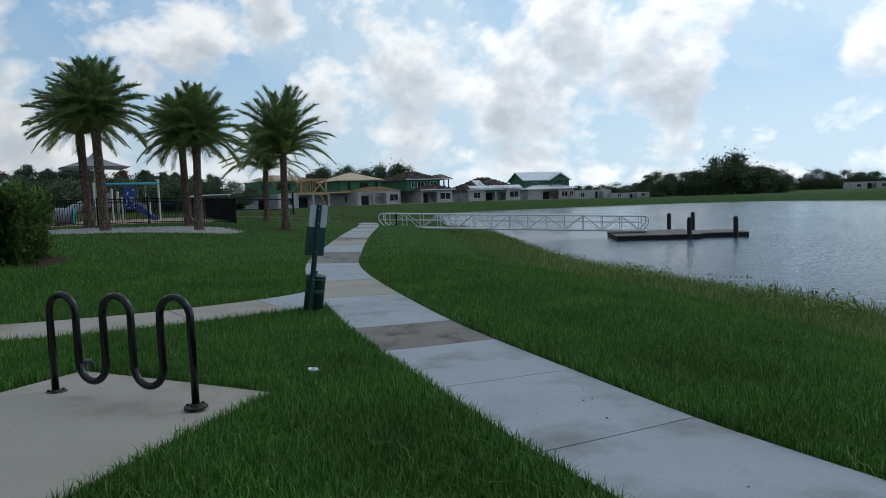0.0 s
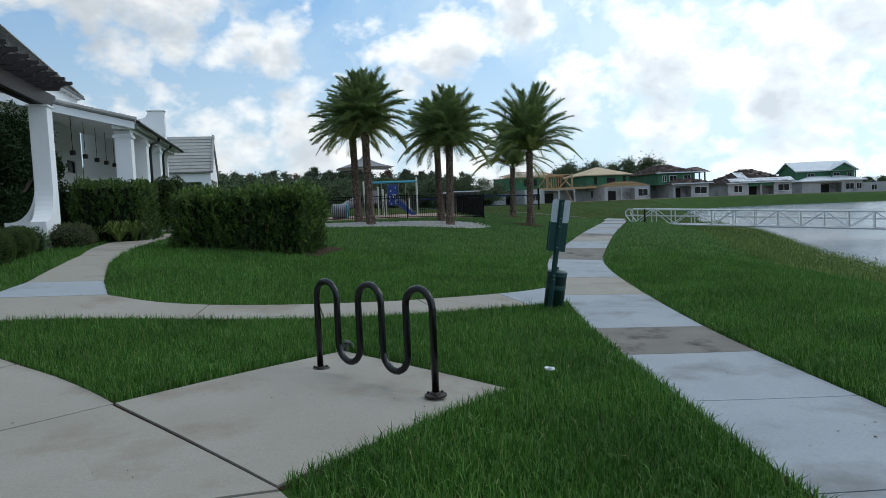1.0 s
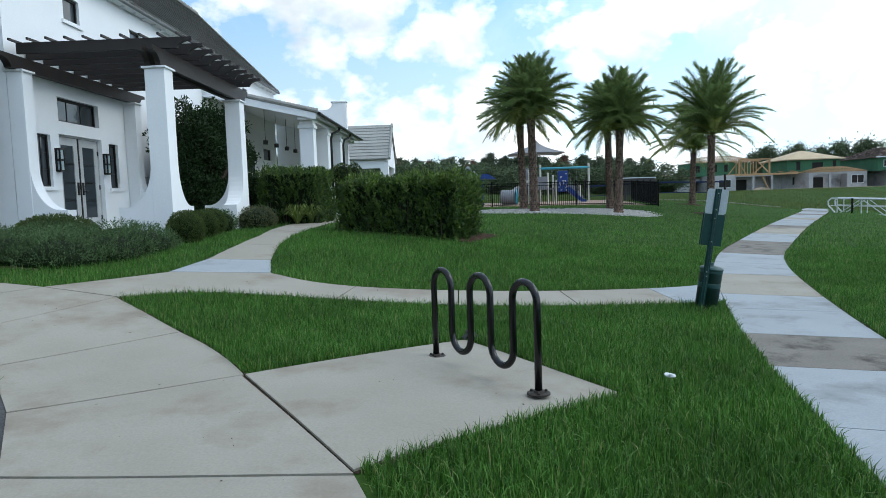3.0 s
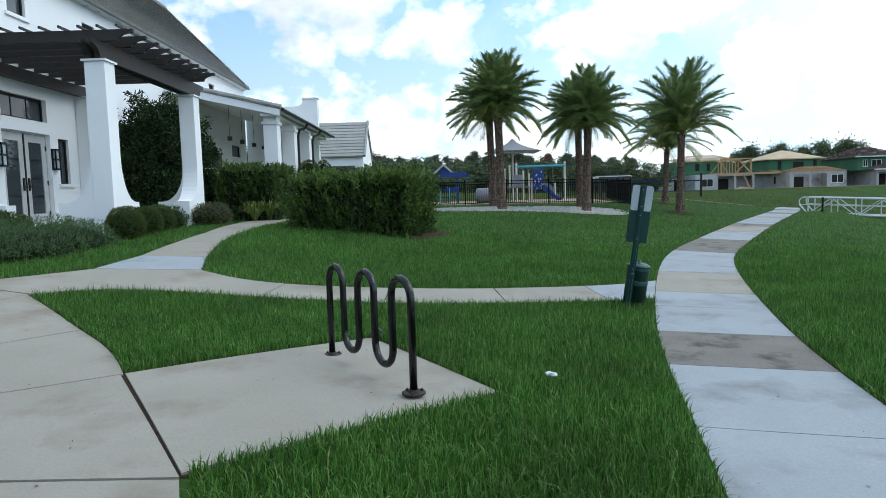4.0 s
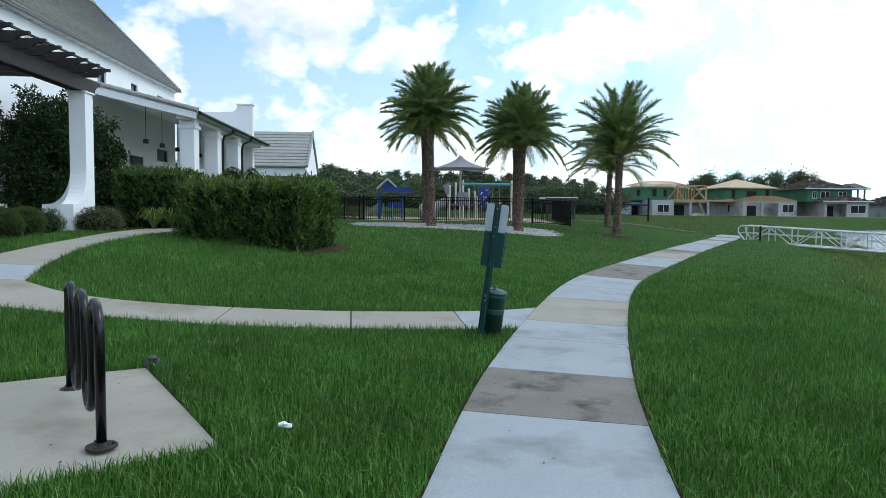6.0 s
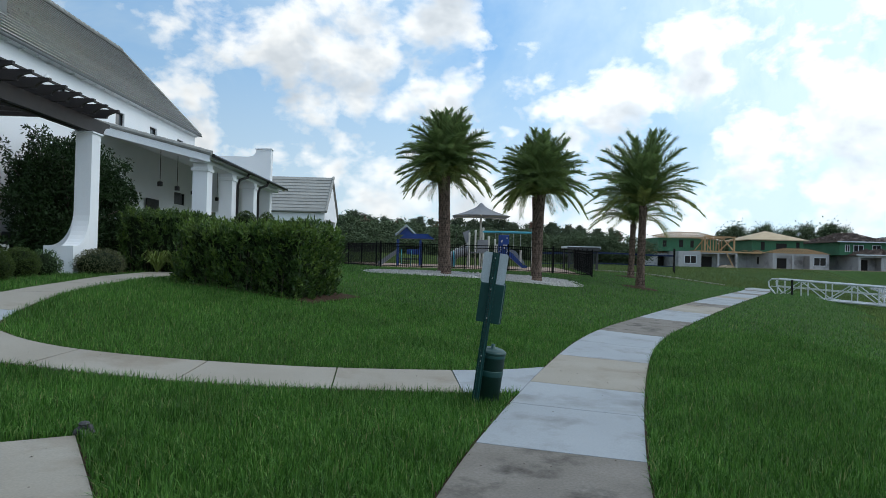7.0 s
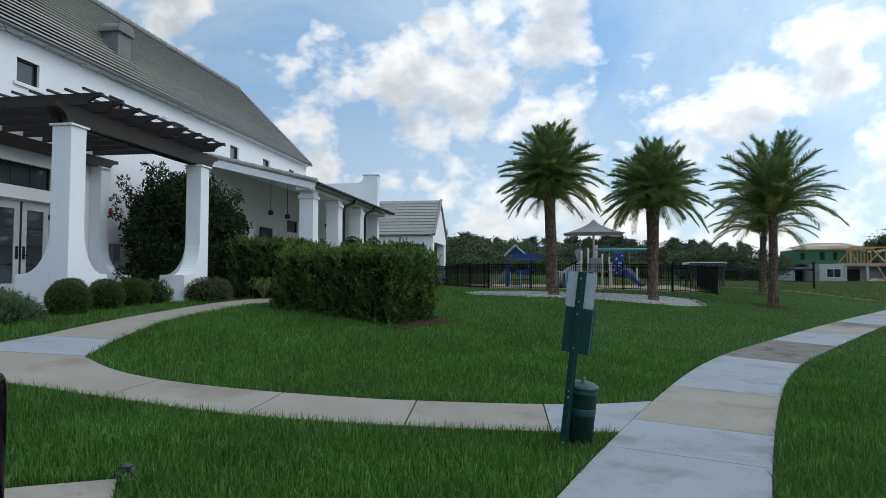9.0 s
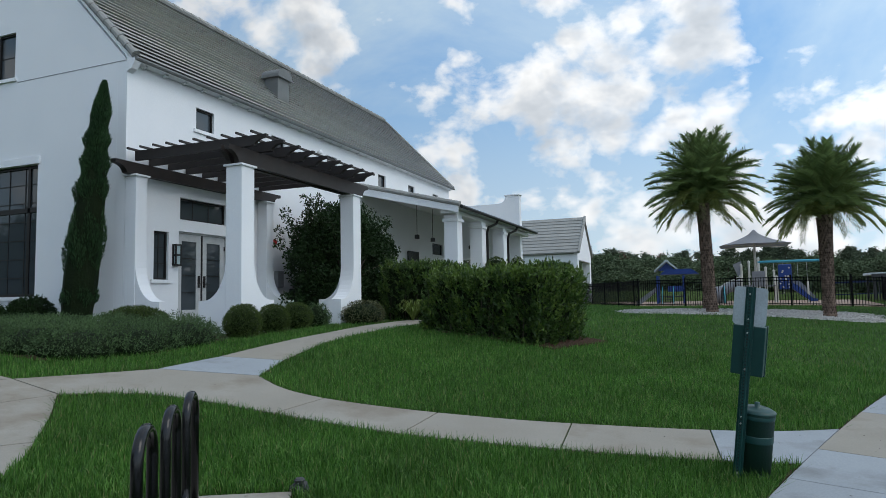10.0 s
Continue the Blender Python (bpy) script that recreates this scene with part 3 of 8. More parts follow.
# the lakeside path's right-hand edge; the path is 1.42 m wide
PATH_EDGE = smooth_line([(4.9, -14.0), (4.62, -7.0), (4.50, -2.0), (4.52, 0.3), (4.66, 2.2), (4.78, 3.1), (5.09, 4.5), (5.45, 6.1), (5.82, 7.5), (6.48, 9.6), (7.36, 12.15), (8.2, 14.3),
                         (9.15, 16.3), (10.4, 18.5), (13.6, 23.9), (16.9, 29.3), (23.9, 40.4), (25.6, 43.6), (27.0, 45.4)])
seg = np.diff(PATH_EDGE, axis=0)
PATH_S = np.concatenate([[0], np.cumsum(np.linalg.norm(seg, axis=1))])
tang = np.gradient(PATH_EDGE, axis=0)
tang /= np.linalg.norm(tang, axis=1, keepdims=True)
PATH_LEFT = PATH_EDGE + 1.42 * np.stack([-tang[:, 1], tang[:, 0]], 1)


def path_at(s, left):
    src = PATH_LEFT if left else PATH_EDGE
    return np.array([np.interp(s, PATH_S, src[:, k]) for k in (0, 1)])


def path_s_of(y):
    return float(np.interp(y, PATH_EDGE[:, 1], PATH_S))


footpath = thing("pavement", 5.0, 6.0, gz(5, 6), "concrete lakeside footpath of square slabs, some newer and paler", "footpath", kind="structure")
joints = [path_s_of(y) for y in (-13.9, -12.2, -10.5, -8.8, -7.1, -5.4, -3.6, -1.9, -0.3, 1.3, 2.95, 4.52, 6.1, 7.46, 9.0, 10.2, 12.5, 14.25, 16.1, 18.1)]
tones = [CONC_BLUE] * 7 + [CONC_BLUE, CONC_BLUE, CONC_BLUE, CONC_BLUE, CONC_BLUE, CONC_STAIN, CONC_BLUE, CONC_BLUE, CONC_TAN, CONC_BLUE, CONC_BLUE, CONC_STAIN]
random.seed(4)
while joints[-1] < PATH_S[-1] - 1.6:
    joints.append(joints[-1] + 1.75)
    tones.append(random.choice([CONC_BLUE, CONC_STAIN, CONC_BLUE, CONC_TAN]))
for (s0, s1), tone in zip(zip(joints, joints[1:]), tones):
    g = 0.006
    n = max(2, int((s1 - s0) / 0.3))
    bm = bmesh.new()
    cuts = np.linspace(s0 + g, s1 - g, n + 1)
    for a, b in zip(cuts, cuts[1:]):
        patch(bm, [path_at(a, False), path_at(b, False), path_at(b, True), path_at(a, True)], 1, 5)
    bmesh.ops.remove_doubles(bm, verts=bm.verts, dist=0.0005)
    part("slab", bm, tone, footpath)

cross = thing("pavement", 1.0, 10.0, gz(1, 10), "narrow tan concrete footpath curving from the lakeside path to the clubhouse", "footpath", kind="structure")


def beside_path(y):
    """The lakeside path's left-hand edge at y, a joint's width off."""
    return float(np.interp(y, PATH_LEFT[:, 1], PATH_LEFT[:, 0])) - 0.008, y


FAR_EDGE = smooth_line([(-1.86, 11.02), (-1.25, 10.70), (-0.5, 10.54), (0.65, 10.54), (2.0, 10.66), (2.8, 10.79), (4.3, 11.12), (5.1, 11.40), beside_path(11.75)], 0.2)
NEAR_EDGE = smooth_line([(-3.405, 8.98), (-2.95, 9.40), (-2.4, 9.62), (-1.4, 9.70), (-0.2, 9.63), (1.3, 9.54), (2.88, 9.66), (4.40, 9.84), beside_path(10.02)], 0.2)


def edge_at(line, u):
    d = np.concatenate([[0], np.cumsum(np.linalg.norm(np.diff(line, axis=0), axis=1))])
    return np.array([np.interp(u * d[-1], d, line[:, k]) for k in (0, 1)])


def share(line, x):
    """The share of an edge's length that lies before x."""
    d = np.concatenate([[0], np.cumsum(np.linalg.norm(np.diff(line, axis=0), axis=1))])
    return float(np.interp(x, line[:, 0], d / d[-1]))


cuts = [(0.0, 0.0)] + [(share(FAR_EDGE, a), share(NEAR_EDGE, b)) for a, b in ((-0.45, -0.60), (1.17, 1.16), (2.80, 2.90), (4.32, 4.42))] + [(1.0, 1.0)]
for i, ((f0, n0), (f1, n1)) in enumerate(zip(cuts, cuts[1:])):
    bm = bmesh.new()
    for k in range(6):
        a, b = k / 6 + (0.006 if k == 0 else 0), (k + 1) / 6 - (0.006 if k == 5 else 0)
        patch(bm, [edge_at(NEAR_EDGE, n0 + (n1 - n0) * a), edge_at(NEAR_EDGE, n0 + (n1 - n0) * b), edge_at(FAR_EDGE, f0 + (f1 - f0) * b), edge_at(FAR_EDGE, f0 + (f1 - f0) * a)], 1, 4)
    bmesh.ops.remove_doubles(bm, verts=bm.verts, dist=0.0005)
    part("slab", bm, CONC_BLUE if i == 4 else CONC_TAN, cross)

house_path = thing("pavement", -3.3, 14.0, gz(-3.3, 14), "tan concrete path leading past the shrubs to the clubhouse porch", "footpath", kind="structure")
rows_l = [(-3.43, 10.615), (-3.25, 11.78), (-3.30, 13.5), (-3.42, 15.4), (-3.75, 17.6), (-4.0, 20.5), (-3.9, 24.0), (-3.75, 27.0)]
rows_r = [(-1.945, 11.08), (-2.22, 12.08), (-2.55, 13.9), (-2.66, 15.4), (-2.76, 17.6), (-2.78, 20.5), (-2.65, 24.0), (-2.6, 27.0)]
tones = [CONC_BLUE, CONC_TAN, CONC_TAN, CONC_TAN, CONC_TAN, CONC_TAN, CONC_TAN]
for i, tone in enumerate(tones):
    bm = bmesh.new()
    a, b, c, d = (np.array(p) for p in (rows_l[i], rows_r[i], rows_r[i + 1], rows_l[i + 1]))
    e = 0.005
    part("slab", patch(bm, [a + (d - a) * e, b + (c - b) * e, c - (c - b) * e, d - (d - a) * e], 8, 6), tone, house_path)

forecourt = thing("pavement", -2.0, 6.5, gz(-2, 6.5), "wide tan concrete walk from the car park to the clubhouse", "footpath", kind="structure")
for quad in ([(-1.25, 3.2), (0.98, 2.9), (0.52, 4.02), (-1.58, 4.03)], [(-1.60, 4.06), (0.51, 4.05), (-0.80, 6.04), (-2.25, 5.07)],
             [(-4.08, 7.11), (-3.43, 8.945), (-4.51, 9.09), (-5.08, 7.98)], [(-5.10, 8.0), (-4.53, 9.10), (-8.6, 9.2), (-7.6, 8.2)],
             [(-1.2, 0.4), (1.7, 0.4), (0.99, 2.88), (-1.24, 3.18)], [(-1.2, -2.4), (2.2, -2.4), (1.71, 0.38), (-1.2, 0.38)], [(-1.2, -8.0), (3.0, -8.0), (2.21, -2.42), (-1.2, -2.42)]):
    part("slab", patch(bmesh.new(), quad, 8, 8), CONC_TAN, forecourt)


def curved_slab(left0, left1, rights):
    """A slab whose right-hand side follows a curve; the left side is straight."""
    bm_, n_ = bmesh.new(), len(rights) - 1
    l0, l1 = np.array(left0), np.array(left1)
    for k in range(n_):
        patch(bm_, [l0 + (l1 - l0) * k / n_, rights[k], rights[k + 1], l0 + (l1 - l0) * (k + 1) / n_], 6, 3)
    bmesh.ops.remove_doubles(bm_, verts=bm_.verts, dist=0.0005)
    return part("slab", bm_, CONC_TAN, forecourt)


WALK_EDGE = smooth_line([(-0.79, 6.07), (-1.10, 6.56), (-1.54, 7.13), (-2.02, 7.62), (-2.72, 8.31), (-3.42, 8.93)], 0.2)
lower_run = [p for p in WALK_EDGE if p[1] <= 7.58] + [np.array((-2.008, 7.608))]
upper_run = [np.array((-2.024, 7.626))] + [p for p in WALK_EDGE if p[1] > 7.66]
curved_slab((-2.265, 5.095), (-3.10, 6.11), lower_run)
curved_slab((-3.115, 6.13), (-4.07, 7.085), upper_run)
# wedge where the walk, the cross path and the house path meet
bm = patch(bmesh.new(), [(-3.412, 8.972), (-2.955, 9.412), (-3.415, 10.600), (-4.50, 9.11)], 8, 8, 0.02)
patch(bm, [(-2.955, 9.412), (-1.865, 11.005), (-1.94, 11.07), (-3.415, 10.600)], 8, 8, 0.02)
bmesh.ops.remove_doubles(bm, verts=bm.verts, dist=0.002)
part("slab", bm, CONC_TAN, forecourt)

PAD = [(-0.775, 6.075), (0.505, 4.095), (2.43, 5.53), (1.22, 7.42)]
bike_pad = finish("bike_pad", patch(bmesh.new(), PAD, 8, 8, 0.022), CONC_TAN)
tagged(bike_pad, "square tan concrete pad under the bike rack", "concrete pad", kind="structure")

lot = thing("road", -4.0, 2.5, gz(-4, 2.5), "grey asphalt car park edge beside the walk", "car park", kind="structure")
part("asphalt", patch(bmesh.new(), [(-14.0, -8.0), (-1.15, -8.0), (-1.19, 3.19), (-14.0, 3.6)], 20, 12, 0.012), ASPHALT, lot)
part("asphalt", patch(bmesh.new(), [(-14.0, 3.6), (-1.19, 3.19), (-1.53, 4.05), (-14.0, 5.2)], 20, 4, 0.012), ASPHALT, lot)
part("asphalt", patch(bmesh.new(), [(-14.0, 5.20), (-1.53, 4.06), (-2.20, 5.12), (-2.57, 5.49)], 12, 4, 0.012), ASPHALT, lot)
part("kerb", patch(bmesh.new(), [(-2.585, 5.47), (-2.67, 5.61), (-14.0, 6.45), (-14.0, 6.25)], 2, 24, 0.05, 0.2), KERB, lot, "pale concrete kerb")



def soil_ribbon(line, out, w=0.05, label="bare dark soil along the path's edge"):
    """Bare earth between a path's edge and the turf; out is +1 for the left of the line's run, -1 for the right."""
    line = np.asarray(line)
    tg = np.gradient(line, axis=0)
    tg /= np.maximum(np.linalg.norm(tg, axis=1, keepdims=True), 1e-9)
    nn = np.stack([-tg[:, 1], tg[:, 0]], 1) * out
    wob = w * (0.75 + 0.35 * np.sin(np.arange(len(line)) * 1.7))[:, None]
    a, b = line - nn * 0.02, line + nn * wob
    z = lambda p: height(p[:, 0], p[:, 1]) + 0.006
    V = np.concatenate([np.column_stack([a, z(a)]), np.column_stack([b, z(b)])])
    m = len(line)
    F = [(i, i + 1, m + i + 1, m + i) for i in range(m - 1)]
    ob = raw_mesh("soil_edge", V, F, SOIL)
    return tagged(ob, label, "soil", kind="structure")


for line, out in ((PATH_EDGE, -1), (PATH_LEFT, 1), (FAR_EDGE, 1), (NEAR_EDGE, -1), (smooth_line(rows_l, 0.25), 1), (smooth_line(rows_r, 0.25), -1),
                  (smooth_line([PAD[1], PAD[2]], 0.2), -1), (smooth_line([PAD[2], PAD[3]], 0.2), -1), (smooth_line([PAD[3], PAD[0]], 0.2), -1),
                  (smooth_line([(0.51, 4.075), (-0.79, 6.058)], 0.2), 1), (WALK_EDGE, -1), (smooth_line([(-2.62, 5.55), (-3.11, 6.12), (-4.07, 7.08), (-5.08, 7.98)], 0.2), 1)):
    soil_ribbon(line, out)

# gravel bed under the palms, playground floor, sand along the building site
rg_ = np.random.default_rng(21)
GRAVEL_LINE = smooth_line([(1.7, 27.2), (3.4, 26.95), (5.2, 27.25), (7.2, 27.5), (8.8, 27.8), (9.7, 28.5), (10.2, 29.8), (9.9, 31.0), (8.2, 31.2), (5.2, 30.9), (2.4, 30.6), (1.5, 29.6), (1.4, 28.2), (1.7, 27.2)], 0.3)
GRAVEL_LINE = GRAVEL_LINE + rg_.normal(0, 0.06, GRAVEL_LINE.shape)
bm = bmesh.new()
gc = GRAVEL_LINE.mean(0)
rings = [[bm.verts.new((*(gc + (p - gc) * u), gz(*(gc + (p - gc) * u)) + (0.045 if u < 0.97 else -0.01))) for p in GRAVEL_LINE[:-1]] for u in (0.2, 0.4, 0.6, 0.8, 0.95, 1.0)]
for ra, rb in zip(rings, rings[1:]):
    for k in range(len(ra)):
        bm.faces.new((ra[k - 1], ra[k], rb[k], rb[k - 1]))
bm.faces.new(rings[0])
bed = finish("gravel_bed", bm, GRAVEL_M)
tagged(bed, "white crushed gravel bed edging the playground fence", "gravel bed", kind="structure")
# loose stones on and round the bed
m_ = 5200
k_ = rg_.integers(0, len(GRAVEL_LINE) - 1, m_)
P_ = gc + (GRAVEL_LINE[k_] - gc) * (rg_.random(m_) ** 0.5 * 1.04)[:, None]
R_ = rg_.uniform(0.014, 0.038, m_)
C_ = np.column_stack([P_, height(P_[:, 0], P_[:, 1]) + 0.045 + R_ * 0.4])
octa = np.array([(1, 0, 0), (0, 1, 0), (-1, 0, 0), (0, -1, 0), (0, 0, 0.8), (0, 0, -0.8)])
V_ = (C_[:, None, :] + octa[None] * R_[:, None, None] * rg_.uniform(0.6, 1.25, (m_, 6, 1))).reshape(-1, 3)
F_ = (np.arange(m_)[:, None, None] * 6 + np.array([(0, 1, 4), (1, 2, 4), (2, 3, 4), (3, 0, 4), (1, 0, 5), (2, 1, 5), (3, 2, 5), (0, 3, 5)])[None]).reshape(-1, 3)
tagged(raw_mesh("gravel", V_, F_, GRAVEL_M), "loose white gravel stones lying on the bed", "gravel", kind="stuff")
playground_floor = finish("playground_floor", patch(bmesh.new(), [(1.2, 39.4), (12.0, 37.4), (13.4, 52.0), (-3.5, 53.0)], 16, 16, 0.03, 0.1), PLAYFLOOR)
tagged(playground_floor, "tan safety surface inside the playground fence", "play surface", kind="structure")


# ---- clubhouse ----
WX, Y0, Y1 = -8.32, 14.31, 35.40           # lake-side wall plane and the two gable walls
EAVE_X, EAVE_Z, RIDGE_X, RIDGE_Z = -8.08, 7.48, -12.20, 11.67
BX = 2 * RIDGE_X - WX                       # the far long wall
FLOOR = 1.02

club = thing("clubhouse", WX, Y0, 0.5, "white stucco clubhouse with a steep grey tiled roof", "building")


def wall_with_holes(name, plane, at, thick, span, zspan, holes, mat, parent, crown=None):
    """A wall in plane 'x' or 'y' with through openings; built from strips between the openings' edges."""
    bm = bmesh.new()
    us = sorted({span[0], span[1], *[h[0] for h in holes], *[h[1] for h in holes]})
    zs = sorted({zspan[0], zspan[1], *[h[2] for h in holes], *[h[3] for h in holes]})
    for u0, u1 in zip(us, us[1:]):
        run = None
        for z0, z1 in list(zip(zs, zs[1:])) + [(None, None)]:
            solid = z0 is not None and not any(h[0] < (u0 + u1) / 2 < h[1] and h[2] < (z0 + z1) / 2 < h[3] for h in holes)
            if solid:
                run = (run[0], z1) if run else (z0, z1)
            elif run:
                if plane == "x":
                    box(bm, at - thick, at, u0, u1, *run)
                else:
                    box(bm, u0, u1, at, at + thick, *run)
                run = None
    if crown:
        prism(bm, crown, at, at + thick, "y")
    bmesh.ops.remove_doubles(bm, verts=bm.verts, dist=0.0004)
    return part(name, bm, mat, parent)


UPPER = [(16.60 + d, 17.30 + d, 6.26, 6.86) for d in (0.0, 3.32, 6.60, 10.62, 13.62, 16.55)]
DOOR = (16.02, 17.92, FLOOR, 3.42)
holes_lake = UPPER + [DOOR, (16.06, 17.86, 3.73, 4.31), (15.20, 15.68, 2.14, 3.36), (18.28, 18.76, 2.14, 3.36), (25.0, 26.0, 2.3, 3.6), (33.0, 34.4, 3.75, 4.33)]
wall_with_holes("wall", "x", WX, 0.30, (Y0, Y1 - 0.302), (0.3, 7.397), holes_lake, STUCCO, club)
gable = [(BX, 7.40), (WX, 7.40), (RIDGE_X, RIDGE_Z - 0.22)]
wall_with_holes("wall", "y", Y0, 0.30, (BX, WX - 0.302), (0.3, 7.397), [(-13.15, -11.33, 1.78, 5.16)], STUCCO, club)
bm = bmesh.new()
# gable triangle with its window opening left free
gx0, gx1, gz0, gz1 = -13.05, -12.32, 7.55, 8.80


def rake_z(x):
    return RIDGE_Z - 0.22 - abs(x - RIDGE_X) * 1.017


for ol in ([(BX, 7.40), (gx0, 7.40), (gx0, rake_z(gx0))], [(gx1, 7.40), (WX, 7.40), (RIDGE_X, rake_z(RIDGE_X)), (gx1, rake_z(gx1))],
           [(gx0, 7.40), (gx1, 7.40), (gx1, gz0), (gx0, gz0)], [(gx0, gz1), (gx1, gz1), (gx1, rake_z(gx1)), (gx0, rake_z(gx0))]):
    prism(bm, ol, Y0 + 0.002, Y0 + 0.302, "y")
part("gable", bm, STUCCO, club)
bm = bmesh.new()
prism(bm, [(BX, 0.3), (WX, 0.3), (WX, 7.40), (RIDGE_X, RIDGE_Z - 0.22), (BX, 7.40)], Y1 - 0.3, Y1, "y")
part("wall", bm, STUCCO, club)
boxed("wall", STUCCO, club, BX, BX + 0.3, Y0 + 0.302, Y1 - 0.302, 0.3, 7.42, 0)
boxed("floor_slab", KERB, club, BX + 0.31, WX - 0.31, Y0 + 0.31, Y1 - 0.31, 0.4, FLOOR - 0.01, 0)
# thin control joint on the gable
boxed("control_joint", GREYBOX, club, -12.2, WX - 0.02, Y0 - 0.004, Y0 + 0.001, 7.405, 7.425, 0)


def window(parent, plane, at, u0, u1, z0, z1, cols=1, rows=1, inset=0.10, sill=True, frame_w=0.05, mat=BRONZE):
    """A framed window set back in its opening, facing +x (plane 'x') or -y (plane 'y')."""
    sgn = -1 if plane == "x" else 1
    w = new("window")
    w.empty_display_size = 0.1
    w.parent = parent
    w.matrix_parent_inverse = parent.matrix_basis.inverted()

    def slab_(name, a0, a1, b0, b1, d0, d1, m, label=""):
        lo, hi = sorted((at + sgn * d0, at + sgn * d1))
        bm_ = bmesh.new()
        if plane == "x":
            box(bm_, lo, hi, a0, a1, b0, b1)
        else:
            box(bm_, a0, a1, lo, hi, b0, b1)
        return part(name, bm_, m, w, label)
    f = frame_w
    slab_("frame", u0, u0 + f, z0, z1, inset - 0.03, inset + 0.05, mat), slab_("frame", u1 - f, u1, z0, z1, inset - 0.03, inset + 0.05, mat)
    slab_("frame", u0 + f, u1 - f, z0, z0 + f, inset - 0.03, inset + 0.05, mat), slab_("frame", u0 + f, u1 - f, z1 - f, z1, inset - 0.03, inset + 0.05, mat)
    slab_("pane", u0 + f, u1 - f, z0 + f, z1 - f, inset + 0.012, inset + 0.024, WINGLASS)
    for i in range(1, cols):
        u = u0 + (u1 - u0) * i / cols
        slab_("mullion", u - 0.014, u + 0.014, z0 + f, z1 - f, inset, inset + 0.01, mat)
    for j in range(1, rows):
        z = z0 + (z1 - z0) * j / rows
        slab_("mullion", u0 + f, u1 - f, z - 0.012, z + 0.012, inset + 0.001, inset + 0.009, mat)
    if sill:
        slab_("sill", u0 - 0.1, u1 + 0.1, z0 - 0.09, z0 - 0.002, -0.05, inset - 0.03, TRIM)
    return w


for h in UPPER:
    window(club, "x", WX, *h)
window(club, "x", WX, 16.06, 17.86, 3.73, 4.31, cols=3, inset=0.14, sill=False)
window(club, "x", WX, 15.20, 15.68, 2.14, 3.36, cols=2, rows=3)
window(club, "x", WX, 18.28, 18.76, 2.14, 3.36, cols=2, rows=3)
window(club, "x", WX, 25.0, 26.0, 2.3, 3.6, cols=2, rows=2)
window(club, "x", WX, 33.0, 34.4, 3.75, 4.33)
window(club, "y", Y0, gx0, gx1, gz0, gz1, cols=1, rows=2)
big = window(club, "y", Y0, -13.15, -11.33, 1.78, 5.16, cols=3, rows=7, frame_w=0.07, inset=0.12)
boxed("mullion", BRONZE, big, -13.08, -11.40, Y0 + 0.10, Y0 + 0.16, 3.94, 4.07, 0.005)
boxed("mullion", BRONZE, big, -11.82, -11.72, Y0 + 0.10, Y0 + 0.16, 1.85, 5.09, 0.005)
boxed("head_band", TRIM, big, -13.3, -11.24, Y0 - 0.05, Y0, 5.165, 5.36, 0.008)

# entrance doors
doors = thing("door_1", WX, 16.97, FLOOR, "closed pair of pale grey glazed entrance doors with dark pulls", "door", kind="structure")
DOORPAINT = material("pale_grey_door_paint", (0.52, 0.53, 0.53), 0.5, scale=3, bump=0.03)
for y0, y1, s in ((16.07, 16.945, 1), (16.995, 17.87, -1)):
    bm = bmesh.new()
    X0, X1 = WX - 0.16, WX - 0.11
    box(bm, X0, X1, y0, y0 + 0.17, FLOOR, 3.37), box(bm, X0, X1, y1 - 0.17, y1, FLOOR, 3.37)
    box(bm, X0, X1, y0 + 0.17, y1 - 0.17, FLOOR, FLOOR + 0.34), box(bm, X0, X1, y0 + 0.17, y1 - 0.17, 3.18, 3.37)
    leaf = part("leaf", bm, DOORPAINT, doors)
    boxed("pane", WINGLASS, leaf, WX - 0.142, WX - 0.13, y0 + 0.17, y1 - 0.17, FLOOR + 0.34, 3.18, 0)
    for k in range(1, 4):
        z = FLOOR + 0.34 + (3.18 - FLOOR - 0.34) * k / 4
        boxed("glazing_bar", BRONZE, leaf, WX - 0.128, WX - 0.118, y0 + 0.17, y1 - 0.17, z - 0.01, z + 0.01, 0)
    boxed("kick_panel", DOORPAINT, leaf, WX - 0.108, WX - 0.098, y0 + 0.15, y1 - 0.15, FLOOR + 0.08, FLOOR + 0.27, 0.004)
    py = y1 - 0.08 if s > 0 else y0 + 0.08
    bm = box(bmesh.new(), WX - 0.11, WX - 0.085, py - 0.035, py + 0.035, 1.95, 2.27, 0.006)
    tube(bm, [(WX - 0.09, py, 2.05), (WX - 0.03, py, 2.05), (WX - 0.03, py - 0.12 * s, 2.05)], 0.012, 8)
    part("handle", bm, BRONZE, leaf, "dark bronze lever on a tall plate")
    for z in (1.3, 2.1, 3.0):
        hy = y0 if s > 0 else y1
        boxed("hinge", BRONZE, leaf, WX - 0.112, WX - 0.09, hy - 0.02, hy + 0.02, z, z + 0.12, 0.003)
for y0, y1 in ((16.022, 16.062), (17.878, 17.918), (16.947, 16.993)):
    boxed("jamb", DOORPAINT if y0 != 16.947 else BRONZE, doors, WX - 0.17, WX - 0.09, y0, y1, FLOOR, 3.375, 0.003)
boxed("head", DOORPAINT, doors, WX - 0.17, WX - 0.09, 16.022, 17.918, 3.378, 3.418, 0.003)
boxed("threshold", KERB, doors, WX - 0.2, WX + 0.9, 15.6, 18.4, FLOOR - 0.12, FLOOR - 0.006, 0.01)

